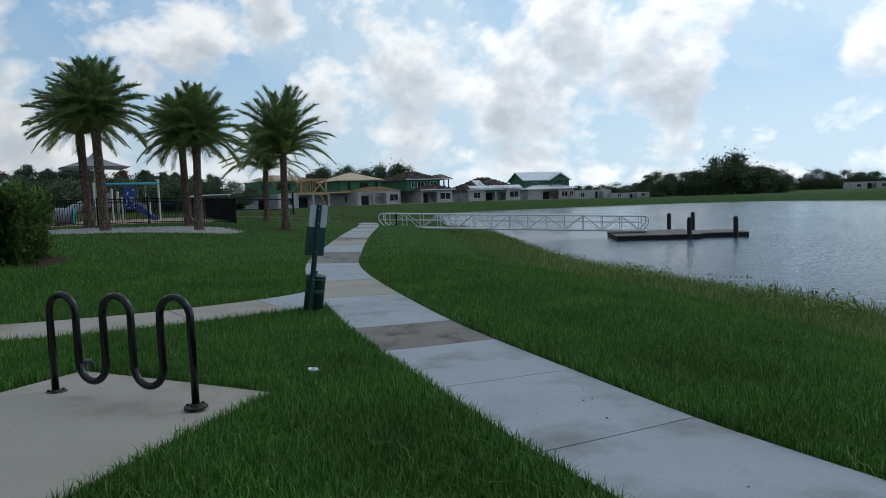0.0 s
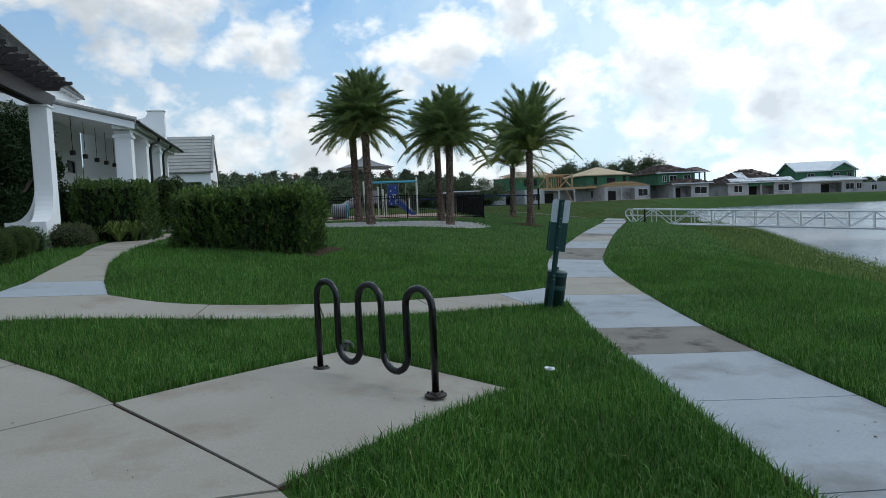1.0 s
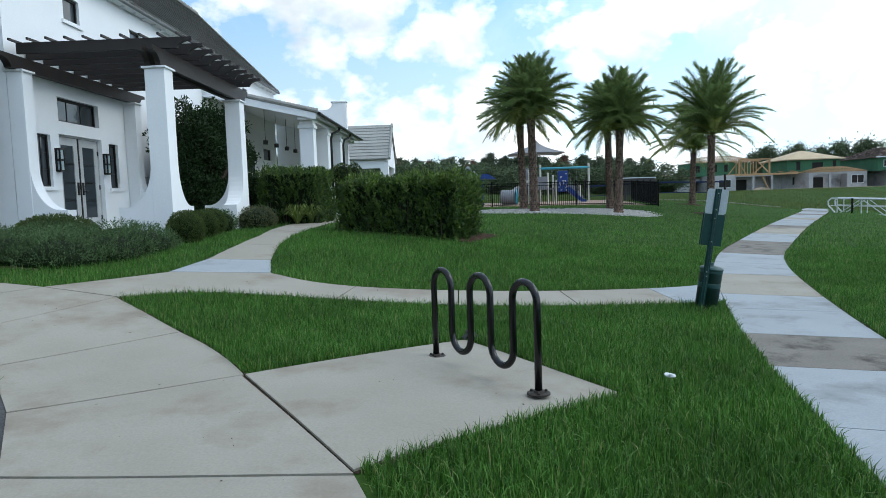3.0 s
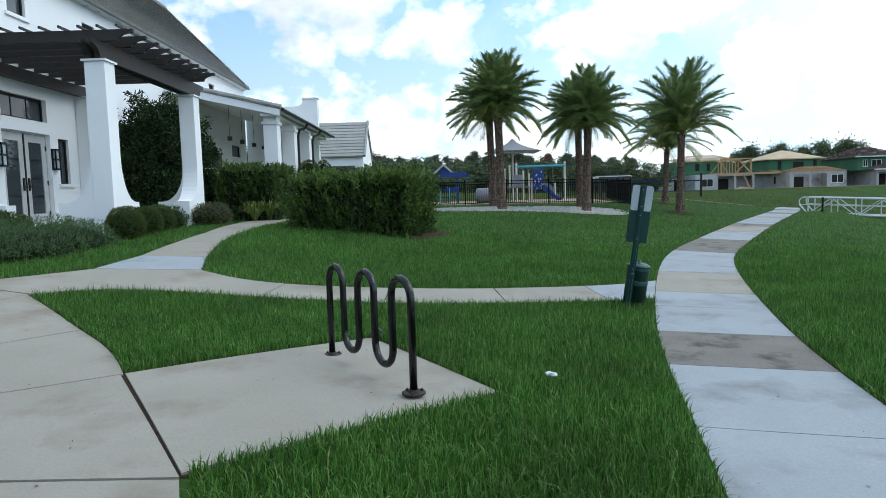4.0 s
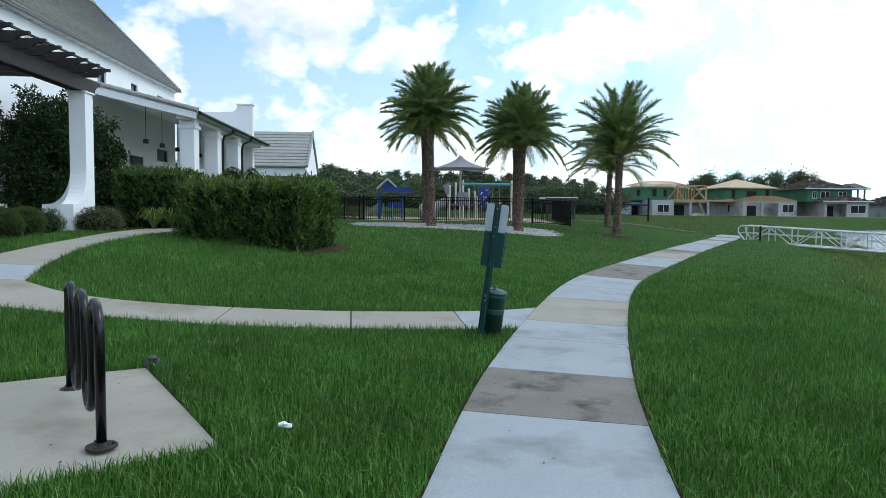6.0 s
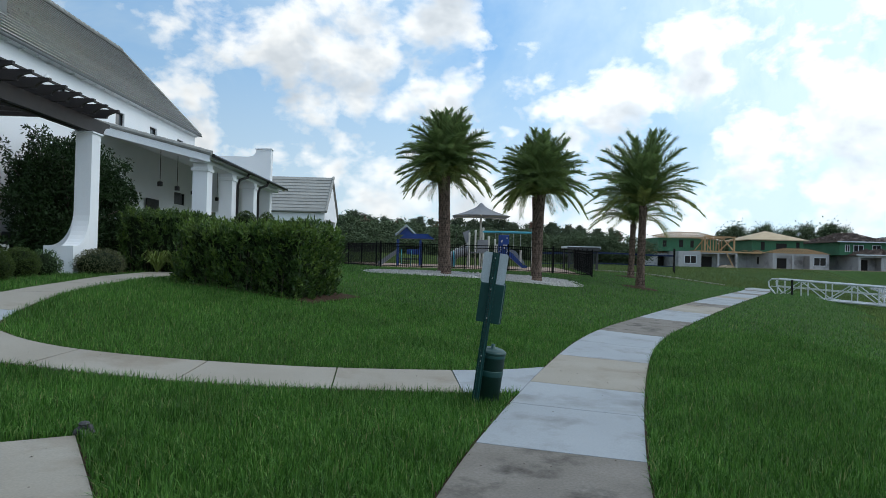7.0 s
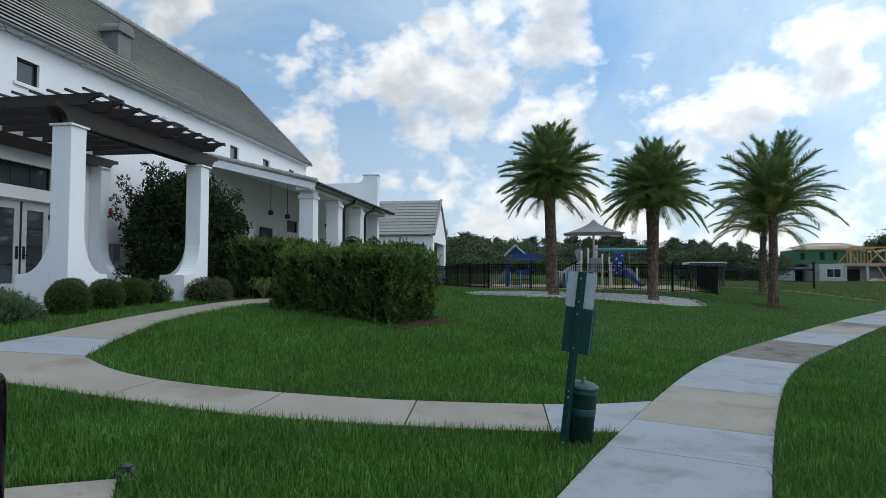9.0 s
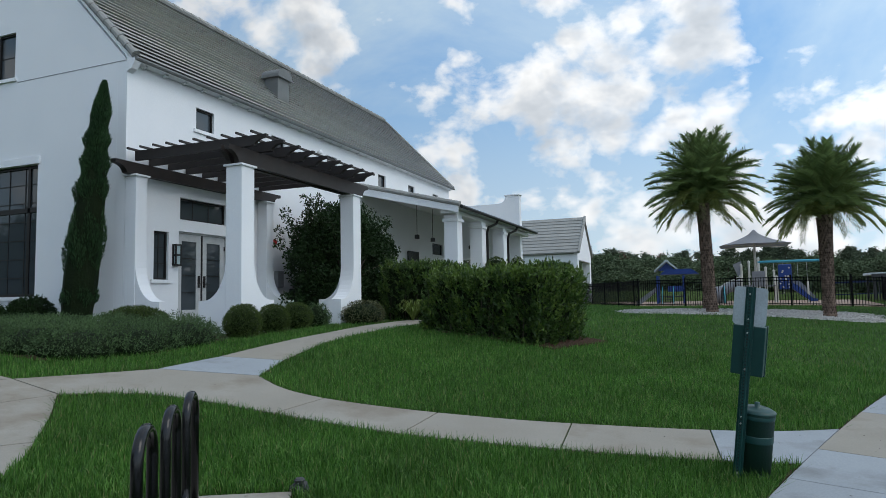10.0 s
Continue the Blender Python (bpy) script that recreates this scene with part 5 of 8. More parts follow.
def hedge(name, plan, zlo, ztop, leaves, label, mat, young=0.0, leaf=(0.092, 0.032)):
    """A clipped hedge over a plan (centre x, y, half length, half depth, turn)."""
    cx, cy, hl, hd, turn = plan
    t = thing(name, cx, cy, zlo, label, "hedge")
    R = Matrix.Rotation(radians(turn), 3, "Z")
    Rn = np.array(R)
    # solid near-black block stands in for the shade between the leaves
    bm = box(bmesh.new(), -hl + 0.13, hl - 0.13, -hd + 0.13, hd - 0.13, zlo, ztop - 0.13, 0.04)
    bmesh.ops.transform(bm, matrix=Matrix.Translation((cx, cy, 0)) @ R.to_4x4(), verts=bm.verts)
    part("inner_growth", bm, INNERSHADE, t)
    per = 13
    C, N = on_box(int(leaves / per * 1.5), -hl, hl, -hd, hd, zlo + 0.0, ztop - 0.10)
    # upright plants show as soft bulges along the faces
    along = np.where(np.abs(N[:, 0]) > 0.5, C[:, 1], C[:, 0])
    C = C + N * (0.055 * np.sin(along * 9.0 + cx) + 0.03 * np.sin(C[:, 2] * 7 + along * 5) - 0.045 + RNG.normal(0, 0.035, len(C)))[:, None]
    S = N * 0.55 + (0, 0, 0.9) + RNG.normal(0, 0.28, C.shape)
    pick = RNG.random(len(C)) < young * (0.22 + 0.78 * ((C[:, 2] - zlo) / (ztop - zlo)) ** 1.5)

    def put(part_name, sel, m_, k_):
        if not sel.any():
            return
        P, D = shoots(C[sel], S[sel], per, 0.17 * k_)
        P, D = P @ Rn.T, D @ Rn.T
        P[:, :2] += (cx, cy)
        P[:, 2] = np.maximum(P[:, 2], zlo + 0.02)
        leaf_cloud(part_name, P, D, leaf[0], leaf[1], m_, t, 0.12, along=D)
    put("leaves", ~pick, mat, 1.0)
    if young:
        put("young_leaves", pick, HEDGE_YOUNG, 1.15)
    rd = random.Random(int(cx * 10) + 3)
    for k in range(9 if young else 0):
        bx = rd.uniform(-hl * 0.95, hl * 0.95)
        pts = [Matrix.Translation((cx, cy, 0)) @ R.to_4x4() @ Vector((bx + rd.uniform(-0.02, 0.02), -hd + 0.02 + 0.015 * k_, zlo + h)) for k_, h in enumerate((0.0, 0.4, 0.8, rd.uniform(0.95, 1.4)))]
        part("stem", tube(bmesh.new(), pts, [0.011, 0.010, 0.008, 0.005], 6), TRUNK, t)
    return t


main_hedge = hedge("hedge", (0.0, 17.25, 1.62, 0.88, -19.0), 0.42, 2.08, 30000, "thick clipped dark green hedge block on the lawn", HEDGE, 0.6)
bm = bmesh.new()
R = Matrix.Rotation(radians(-19), 3, "Z")
cn = [Vector((0.15, 17.2, 0)) + R @ Vector(p) for p in ((-1.75, -0.93, 0), (1.75, -0.93, 0), (1.95, 1.0, 0), (-1.75, 1.0, 0))]
mulch_bed = finish("mulch_bed", patch(bm, [(p.x, p.y) for p in cn], 12, 8, 0.035, 0.1), MULCH)
tagged(mulch_bed, "dark brown mulch round the foot of the hedge", "mulch bed", kind="structure")
hedge("hedge", (-4.1, 22.3, 0.95, 1.2, 0.0), 0.7, 2.62, 17000, "tall clipped green hedge beside the porch", HEDGE, 0.30)
hedge("hedge", (-6.0, 23.4, 0.95, 0.5, 0.0), 0.7, 2.62, 6000, "tall dark hedge against the porch wall", HOLLY, 0.0)


def ball_points(n, cx, cy, cz, rx, ry, rz, low=-0.55, rough=0.06):
    v = unit(RNG.normal(0, 1, (n, 3)))
    v = v[v[:, 2] > low]
    wob = 1 + rough * (np.sin(v[:, 0] * 5 + cx * 3) + np.sin(v[:, 1] * 6 + cy) + np.sin(v[:, 2] * 7 + cx)) / 2 + RNG.normal(0, 0.03, len(v))
    return v * wob[:, None] * (rx, ry, rz) + (cx, cy, cz), v


def shrub(name, cx, cy, rx, ry, rz, leaves, mat, label, leaf=(0.024, 0.013), lift=0.75, category="shrub", group="", rough=0.06):
    z = gz(cx, cy)
    t = thing(name, cx, cy, z, label, category, group)
    cz = z + rz * lift
    # near-black ball gives the shade deep in the shrub as colour
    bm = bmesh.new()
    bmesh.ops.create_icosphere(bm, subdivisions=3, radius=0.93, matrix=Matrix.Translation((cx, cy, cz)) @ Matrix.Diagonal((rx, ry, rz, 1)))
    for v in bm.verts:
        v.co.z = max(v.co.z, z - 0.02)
    part("inner_growth", bm, INNERSHADE, t)
    C, N = ball_points(int(leaves / 4), cx, cy, cz, rx * 0.97, ry * 0.97, rz * 0.97, -0.75, rough)
    C = C[C[:, 2] > z + 0.01]
    N = N[-len(C):] if len(N) == len(C) else unit(C - (cx, cy, cz))
    P, D = shoots(C, N + (0, 0, 0.35) + RNG.normal(0, 0.3, C.shape), 6, leaf[0] * 1.6)
    leaf_cloud("leaves", P, D, leaf[0], leaf[1], mat, t, 0.25, along=D)
    return t


for x, y, r in ((-4.45, 13.80, 0.345), (-4.56, 14.97, 0.32), (-4.83, 16.25, 0.325)):
    shrub("boxwood", x, y, r, r, r, 11000, BOX, "clipped round boxwood beside the entrance walk", lift=0.85, group="boxwood balls")
shrub("shrub", -4.9, 17.2, 0.30, 0.30, 0.30, 1800, COVER, "loose grey-green shrub beside the boxwoods", (0.045, 0.018))
shrub("shrub", -4.58, 19.05, 0.52, 0.70, 0.34, 4600, OLIVE, "low olive-green clipped shrub below the porch pillar", (0.04, 0.016), 0.7)
shrub("shrub", -7.0, 13.45, 0.75, 0.4, 0.30, 9000, BOX, "dark green low shrub at the corner of the wall", (0.04, 0.02), 0.9)
shrub("shrub", -10.4, 13.55, 0.55, 0.45, 0.42, 6000, HOLLY, "small dark shrub under the tall window", (0.06, 0.03), 0.8)
shrub("shrub", -12.0, 13.4, 0.6, 0.45, 0.42, 6000, HOLLY, "small dark shrub under the tall window", (0.06, 0.03), 0.8)

# groundcover mass in front of the entrance
cover = thing("groundcover", -6.2, 11.6, gz(-6.2, 11.6), "spreading grey-green groundcover filling the entrance bed", "groundcover")
lobes = [(-5.35, 10.85, 0.75, 0.72, 0.42), (-4.92, 11.55, 0.62, 0.75, 0.42), (-4.78, 12.45, 0.58, 0.8, 0.44), (-5.7, 11.7, 0.8, 0.85, 0.46), (-6.3, 10.85, 0.9, 0.8, 0.44), (-7.4, 10.7, 0.95, 0.85, 0.44),
         (-8.6, 10.75, 1.0, 0.9, 0.46), (-9.8, 10.8, 1.05, 0.95, 0.46), (-5.4, 12.9, 0.8, 0.7, 0.46), (-6.5, 12.3, 0.95, 0.8, 0.48), (-7.6, 12.1, 0.95, 0.8, 0.46), (-8.8, 12.1, 1.0, 0.85, 0.46), (-11.1, 11.3, 1.2, 1.1, 0.48), (-12.7, 11.5, 1.3, 1.2, 0.48)]
for cx, cy, rx, ry, rz in lobes:
    z = gz(cx, cy)
    # dark mound painted as the shade under the leaf layer
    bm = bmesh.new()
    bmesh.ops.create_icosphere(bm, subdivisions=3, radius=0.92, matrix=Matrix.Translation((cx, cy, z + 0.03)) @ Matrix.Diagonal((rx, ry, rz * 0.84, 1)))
    part("inner_growth", bm, INNERSHADE, cover)
    C, N = ball_points(int(2300 * rx * ry), cx, cy, z + 0.04, rx, ry, rz * 0.80, -0.1, 0.10)
    P, D = shoots(C, N * 0.7 + (0, 0, 0.8) + RNG.normal(0, 0.35, C.shape), 8, 0.11)
    leaf_cloud("leaves", P, D, 0.038, 0.015, COVER, cover, 0.2, along=D)
bm = bmesh.new()
bed_soil = finish("planting_bed", patch(bm, [(-14.0, 10.1), (-5.3, 10.05), (-4.35, 11.4), (-14.0, 14.2)], 24, 12, 0.012, 0.1), MULCH)
tagged(bed_soil, "brown mulched planting bed along the clubhouse", "planting bed", kind="structure")
side_bed = finish("planting_bed", patch(bmesh.new(), [(-8.3, 12.3), (-4.34, 11.42), (-4.62, 17.9), (-8.3, 17.9)], 10, 12, 0.014, 0.1), MULCH)
tagged(side_bed, "brown mulched planting bed beside the entrance", "planting bed", kind="structure")
part_bed = finish("planting_bed", patch(bmesh.new(), [(-8.3, 19.9), (-4.5, 19.9), (-4.3, 25.2), (-8.3, 25.2)], 10, 12, 0.012, 0.1), MULCH)
tagged(part_bed, "brown mulched planting bed beside the porch", "planting bed", kind="structure")

# strap-leaved clumps under the tall hedge
straps = thing("strap_lily", -3.5, 22.0, gz(-3.5, 22), "clump of arching strap-leaved lilies along the path", "plant")
V, F = [], []
for cx, cy in [(-4.05 + 0.62 * random.random(), 20.6 + 0.20 * k) for k in range(20)]:
    for q in range(34):
        a, ln_, hgt = random.uniform(0, 6.28), random.uniform(0.35, 0.62), random.uniform(0.35, 0.66)
        z = gz(cx, cy)
        pts = [(cx + math.cos(a) * ln_ * u, cy + math.sin(a) * ln_ * u, z + hgt * math.sin(u * 2.3)) for u in (0, 0.33, 0.66, 1.0)]
        sx, sy = -math.sin(a) * 0.014, math.cos(a) * 0.014
        b = len(V)
        for (x, y, zz), wv in zip(pts, (0.8, 1.0, 0.8, 0.15)):
            V += [(x - sx * wv, y - sy * wv, zz), (x + sx * wv, y + sy * wv, zz)]
        F += [(b + 2 * k, b + 2 * k + 1, b + 2 * k + 3, b + 2 * k + 2) for k in range(3)]
raw_mesh("leaves", V, F, STRAP, straps)


def small_tree(name, x, y, z, htrunk, blobs, n, mat, label, leaf, limbs=5, trunk_r=0.07, category="tree"):
    t = thing(name, x, y, z, label, category)
    bm = bmesh.new()
    tube(bm, [(x, y, z - 0.05), (x + 0.05, y, z + htrunk * 0.5), (x, y + 0.04, z + htrunk)], [trunk_r, trunk_r * 0.8, trunk_r * 0.55], 8)
    for cx, cy, cz, *_ in blobs[:limbs]:
        tube(bm, [(x, y, z + htrunk * 0.6), (x + (cx - x) * 0.5, y + (cy - y) * 0.5, z + htrunk * 0.8 + (cz - z - htrunk) * 0.3), (cx, cy, cz)], [trunk_r * 0.6, trunk_r * 0.4, trunk_r * 0.15], 6)
    part("trunk", bm, TRUNK, t)
    P, N = [], []
    for cx, cy, cz, rx, ry, rz in blobs:
        k = int(n * rx * ry * rz / sum(b[3] * b[4] * b[5] for b in blobs))
        v = unit(RNG.normal(0, 1, (k, 3)))
        P.append(v * (RNG.random(k) ** 0.30 * (1 + 0.18 * np.sin(v[:, 0] * 7) * np.sin(v[:, 2] * 6 + cx)))[:, None] * (rx, ry, rz) + (cx, cy, cz)), N.append(v)
    leaf_cloud("crown", np.concatenate(P), np.concatenate(N), leaf[0], leaf[1], mat, t, 0.9)
    return t


zt_ = gz(-6.7, 21)
core = [(-7.0, 21.5, 2.8, 1.05, 1.5, 1.15), (-6.9, 22.9, 3.0, 1.0, 1.3, 1.0), (-7.0, 20.4, 2.9, 0.85, 1.0, 0.95), (-6.8, 21.8, 3.7, 0.75, 1.2, 0.65), (-6.7, 24.0, 2.8, 0.75, 1.0, 0.85),
        (-6.9, 20.9, 1.8, 1.0, 1.4, 1.0), (-6.8, 22.6, 1.8, 1.0, 1.4, 1.0), (-7.0, 19.9, 2.2, 0.65, 0.75, 0.9), (-7.0, 21.6, 1.2, 0.95, 1.9, 0.6)]
rd_ = random.Random(5)
sprays = []
for k in range(130):
    cx, cy, cz, rx, ry, rz = rd_.choice(core)
    a, e_ = rd_.uniform(0, 6.28), rd_.uniform(-0.2, 1.4)
    q = rd_.uniform(0.95, 1.45)
    sprays.append((cx + rx * q * math.cos(a) * math.cos(e_) * 0.8, cy + ry * q * math.sin(a) * math.cos(e_), cz + rz * q * math.sin(e_), rd_.uniform(0.10, 0.20), rd_.uniform(0.12, 0.24), rd_.uniform(0.14, 0.32)))
small_tree("tree", -6.9, 22.0, zt_, 1.9, [(a, b, c + 0.5 * (c > 1.9), d, e, f) for a, b, c, d, e, f in [(a_, b_, c_, d_ * 0.88, e_ * 0.88, f_ * 0.86) for a_, b_, c_, d_, e_, f_ in core] + sprays], 60000, HOLLY, "dark evergreen small tree against the clubhouse wall", (0.12, 0.05), limbs=30)
# clipped topiaries by the porch columns
def topiary(x, y, balls, label):
    z = gz(x, y)
    t = thing("topiary", x, y, z, label, "shrub", "topiaries by the porch")
    part("trunk", tube(bmesh.new(), [(x, y, z - 0.05), (x + 0.03, y, z + 1.0), (x, y, z + 2.0)], [0.035, 0.03, 0.02], 6), TRUNK, t)
    for h_, r_, tall_ in balls:
        C, N = ball_points(900, x, y, z + h_, r_, r_, tall_, -1.0, 0.05)
        P, D = shoots(C, N + RNG.normal(0, 0.3, C.shape), 6, 0.045)
        leaf_cloud("leaves", P, D, 0.05, 0.022, BOX, t, 0.3, along=D)
        # near-black ball in place of the shade behind the clipped leaves
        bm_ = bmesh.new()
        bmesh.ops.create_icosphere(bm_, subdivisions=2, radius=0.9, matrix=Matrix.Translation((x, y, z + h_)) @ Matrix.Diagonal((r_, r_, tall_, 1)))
        part("inner_growth", bm_, INNERSHADE, t)


topiary(-3.72, 28.89, ((1.80, 0.42, 0.46), (1.12, 0.36, 0.30), (0.55, 0.40, 0.34)), "tiered clipped topiary shrub beside the porch columns")
topiary(-3.61, 31.77, ((1.55, 0.42, 0.85), (0.55, 0.44, 0.50)), "tall pointed clipped topiary shrub beside the porch columns")
# cypress by the gable
cy_t = thing("cypress", -9.15, 13.62, gz(-9.15, 13.62), "tall narrow dark green cypress against the gable wall", "tree")
zc = gz(-9.15, 13.62)
part("trunk", tube(bmesh.new(), [(-9.15, 13.62, zc - 0.05), (-8.8, 13.62, zc + 3.0)], [0.06, 0.03], 8), TRUNK, cy_t)
P, N = [], []
for k in range(42000):
    u = random.random()
    rad = 0.57 * (u + 0.02) ** 0.22 * (1 - u) ** 0.55 * (1 + 0.16 * math.sin(u * 41 + 3 * math.sin(u * 9)))
    a = random.uniform(0, 2 * math.pi)
    rr = rad * random.random() ** 0.25 * (1 + 0.12 * math.sin(5 * a + u * 25))
    P.append((-9.02 + 0.78 * u + rr * math.cos(a), 13.62 + rr * math.sin(a) * 0.9, zc + 0.1 + 5.65 * u)), N.append((0.5 * math.cos(a), 0.5 * math.sin(a), 1.0))
leaf_cloud("foliage", np.array(P), np.array(N), 0.095, 0.017, CYPRESS, cy_t, 0.22)
# dark spindle: the cypress's inner shade as a near-black colour
part("inner_growth", tube(bmesh.new(), [(-9.0, 13.62, zc + 0.15), (-8.86, 13.62, zc + 1.2), (-8.56, 13.62, zc + 3.2), (-8.3, 13.62, zc + 5.2)], [0.30, 0.36, 0.28, 0.04], 10), INNERSHADE, cy_t)

# utilities behind the entrance
unit_ = thing("air_conditioner", -7.9, 21.2, gz(-7.9, 21.2), "dark air-conditioning unit against the wall", "air conditioner", "air conditioners")
zu = gz(-7.9, 21.2)
part("casing", box(bmesh.new(), -8.25, -7.55, 20.75, 21.65, zu, zu + 1.05, 0.03), DARKBOX, unit_)
for k in range(9):
    part("louvre", box(bmesh.new(), -7.548, -7.54, 20.8, 21.6, zu + 0.12 + k * 0.1, zu + 0.17 + k * 0.1), GREYBOX, unit_)
copy_thing(unit_, pose(-7.9, 22.3, zu))
meter = thing("utility_box", WX, 20.0, 2.2, "grey electric meter box with conduits on the wall", "utility box")
part("casing", box(bmesh.new(), WX + 0.003, WX + 0.16, 20.05, 20.35, 1.98, 2.5, 0.015), GREYBOX, meter)
part("conduit", tube(bmesh.new(), [(WX + 0.06, 20.2, 1.98), (WX + 0.06, 20.2, 0.9)], 0.025, 6), GREYBOX, meter)
alarm = thing("alarm_bell", WX, 20.06, 3.42, "round red alarm bell on the wall", "alarm")
bm = lathe(bmesh.new(), [(0.09, 0.0), (0.09, 0.04), (0.06, 0.07), (0.02, 0.08)], 0, 0, 16)
bmesh.ops.transform(bm, matrix=Matrix.Translation((WX + 0.003, 20.06, 3.42)) @ Matrix.Rotation(math.pi / 2, 4, "Y"), verts=bm.verts)
part("bell", bm, REDPAINT, alarm)


# ---- palms ----
def frond_mesh(name, length, arch, pairs, leaflet, lw, seed, leaf_mat=None):
    """One pinnate frond: an arching stem along +x with two ranks of narrow leaflets."""
    rg = np.random.default_rng(seed)
    us = np.linspace(0, 1, 12)

    def stem(u):
        return np.stack([length * (u - 0.15 * arch * u ** 2.4), 0 * u, length * arch * (0.20 * u - 0.56 * u ** 2.5)], -1)
    V, F = [], []
    C = stem(us)
    for i, c in enumerate(C):
        w = 0.024 * (1 - us[i]) + 0.004
        V += [c + (0, -w, 0), c + (0, w, 0), c + (0, 0, -w * 1.2)]
    for i in range(len(C) - 1):
        a, b = 3 * i, 3 * i + 3
        F += [(a, b, b + 1, a + 1), (a + 1, b + 1, b + 2, a + 2), (a + 2, b + 2, b, a)]
    nst = len(F)
    for k in range(pairs):
        u = 0.12 + 0.88 * (k + 0.5) / pairs
        p = stem(np.array([u]))[0]
        t = stem(np.array([min(1, u + 0.02)]))[0] - stem(np.array([u - 0.02]))[0]
        t /= np.linalg.norm(t)
        ll = leaflet * (0.55 + 0.9 * math.sin(math.pi * min(1, 0.15 + u * 0.8)) * 0.6) * rg.uniform(0.85, 1.1)
        for sgn in (-1, 1):
            out = np.array((0, sgn, 0)) * rg.uniform(0.5, 0.9) + t * rg.uniform(0.65, 1.0) + np.array((0, 0, rg.uniform(-0.25, 0.6)))
            out /= np.linalg.norm(out)
            wv = np.cross(out, (0, 0, 1.0))
            wv = wv / np.linalg.norm(wv) * lw * 0.5
            m, e = p + out * ll * 0.5, p + out * ll + np.array((0, 0, -0.12 * ll))
            b = len(V)
            V += [p - wv * 0.6, p + wv * 0.6, m + wv, e, m - wv]
            F += [(b, b + 1, b + 2, b + 4), (b + 4, b + 2, b + 3, b + 3)]
    me = bpy.data.meshes.new(name)
    me.from_pydata([tuple(v) for v in V], [], [f if f[2] != f[3] else f[:3] for f in F])
    me.materials.append(leaf_mat or FROND), me.materials.append(FRONDSTEM)
    for poly in me.polygons[:nst]:
        poly.material_index = 1
    me.update()
    return me


FRONDS = [frond_mesh("frond", 2.35, a, 130, 0.42, 0.027, s, FROND_OLD if s == 3 else None) for s, a in enumerate((0.40, 0.75, 1.15, 1.55))]
LONG = [frond_mesh("frond", 3.3, a, 140, 0.49, 0.030, 10 + s, FROND_OLD if s == 3 else None) for s, a in enumerate((0.4, 0.65, 0.95, 1.2))]


def palm(x, y, trunk_h, lean_, fronds, meshes, label, seed, r=0.152):
    z = gz(x, y)
    t = thing("palm_tree", x, y, z, label, "palm tree", "palms on the lawn")
    rd = random.Random(seed)
    bm = bmesh.new()
    n = 14

    def centre(u):
        return Vector((x + lean_[0] * u, y + lean_[1] * u, z - 0.05 + trunk_h * u))
    rads = [r * (1.42 - 1.9 * u if u < 0.16 else 1.10 - 0.12 * u if u < 0.86 else 1.0 + 0.9 * (u - 0.86)) for u in [k / n for k in range(n + 1)]]
    tube(bm, [centre(k / n) for k in range(n + 1)], [q * 0.93 for q in rads], 14)
    rows = int(trunk_h / 0.085)
    for j in range(rows):
        u = (j + 0.5) / rows
        rr = float(np.interp(u, [k / n for k in range(n + 1)], rads))
        c = centre(u)
        for k in range(13):
            a = 2 * math.pi * (k + 0.5 * (j % 2)) / 13 + rd.uniform(-0.05, 0.05)
            d, s = Vector((math.cos(a), math.sin(a), 0)), Vector((-math.sin(a), math.cos(a), 0))
            w = rr * 0.235
            tip = c + d * (rr * 1.06 + rd.uniform(0, 0.02)) + Vector((0, 0, 0.035))
            q = [bm.verts.new(p) for p in (c + d * rr * 0.9 - s * w + Vector((0, 0, 0.02)), c + d * rr * 0.9 + Vector((0, 0, -0.075)), c + d * rr * 0.9 + s * w + Vector((0, 0, 0.02)), tip, c + d * rr * 0.9 + Vector((0, 0, 0.07)))]
            for tri in ((0, 1, 3), (1, 2, 3), (2, 4, 3), (4, 0, 3)):
                bm.faces.new([q[i] for i in tri])
    part("trunk", bm, BARK, t)
    top = centre(1.0)
    for k in range(fronds):
        u = (k + 0.5) / fronds
        pitch = 88 - 75 * u ** 0.95 + rd.uniform(-6, 6)
        me = meshes[min(3, int(u * 3.1 + rd.random() * 0.7))]
        ob = new("frond", me)
        ob.parent = t
        ob.matrix_parent_inverse = t.matrix_basis.inverted()
        az_ = k * 137.5 + rd.uniform(-9, 9)
        ob.matrix_basis = Matrix.Translation(top + Vector((0, 0, 0.35 * (1 - u) - 0.05))) @ Matrix.Rotation(radians(az_), 4, "Z") @ Matrix.Rotation(radians(-pitch), 4, "Y") @ Matrix.Rotation(radians(rd.uniform(-25, 25)), 4, "X") @ Matrix.Scale(rd.uniform(0.88, 1.06) * (1.05 - 0.20 * u), 4)
    return t


palm(4.52, 27.8, 3.95, (-0.10, -0.1), 84, FRONDS, "tall date palm with a full dark green crown", 1)
palm(4.41, 31.0, 3.95, (-0.1, 0.1), 74, FRONDS, "tall date palm standing behind another on the gravel bed", 2)
palm(8.26, 28.8, 3.60, (0.12, 0.05), 84, FRONDS, "date palm with a dense crown beside the gravel", 3)
palm(8.77, 32.4, 3.75, (-0.05, 0.1), 72, FRONDS, "date palm half hidden behind another", 4)
palm(13.83, 32.9, 3.95, (0.10, 0.1), 62, LONG, "date palm with open arching fronds on the lawn", 5, 0.165)
palm(15.68, 40.5, 3.2, (0.1, 0.0), 46, LONG, "shorter date palm with drooping fronds on the lawn", 6, 0.155)
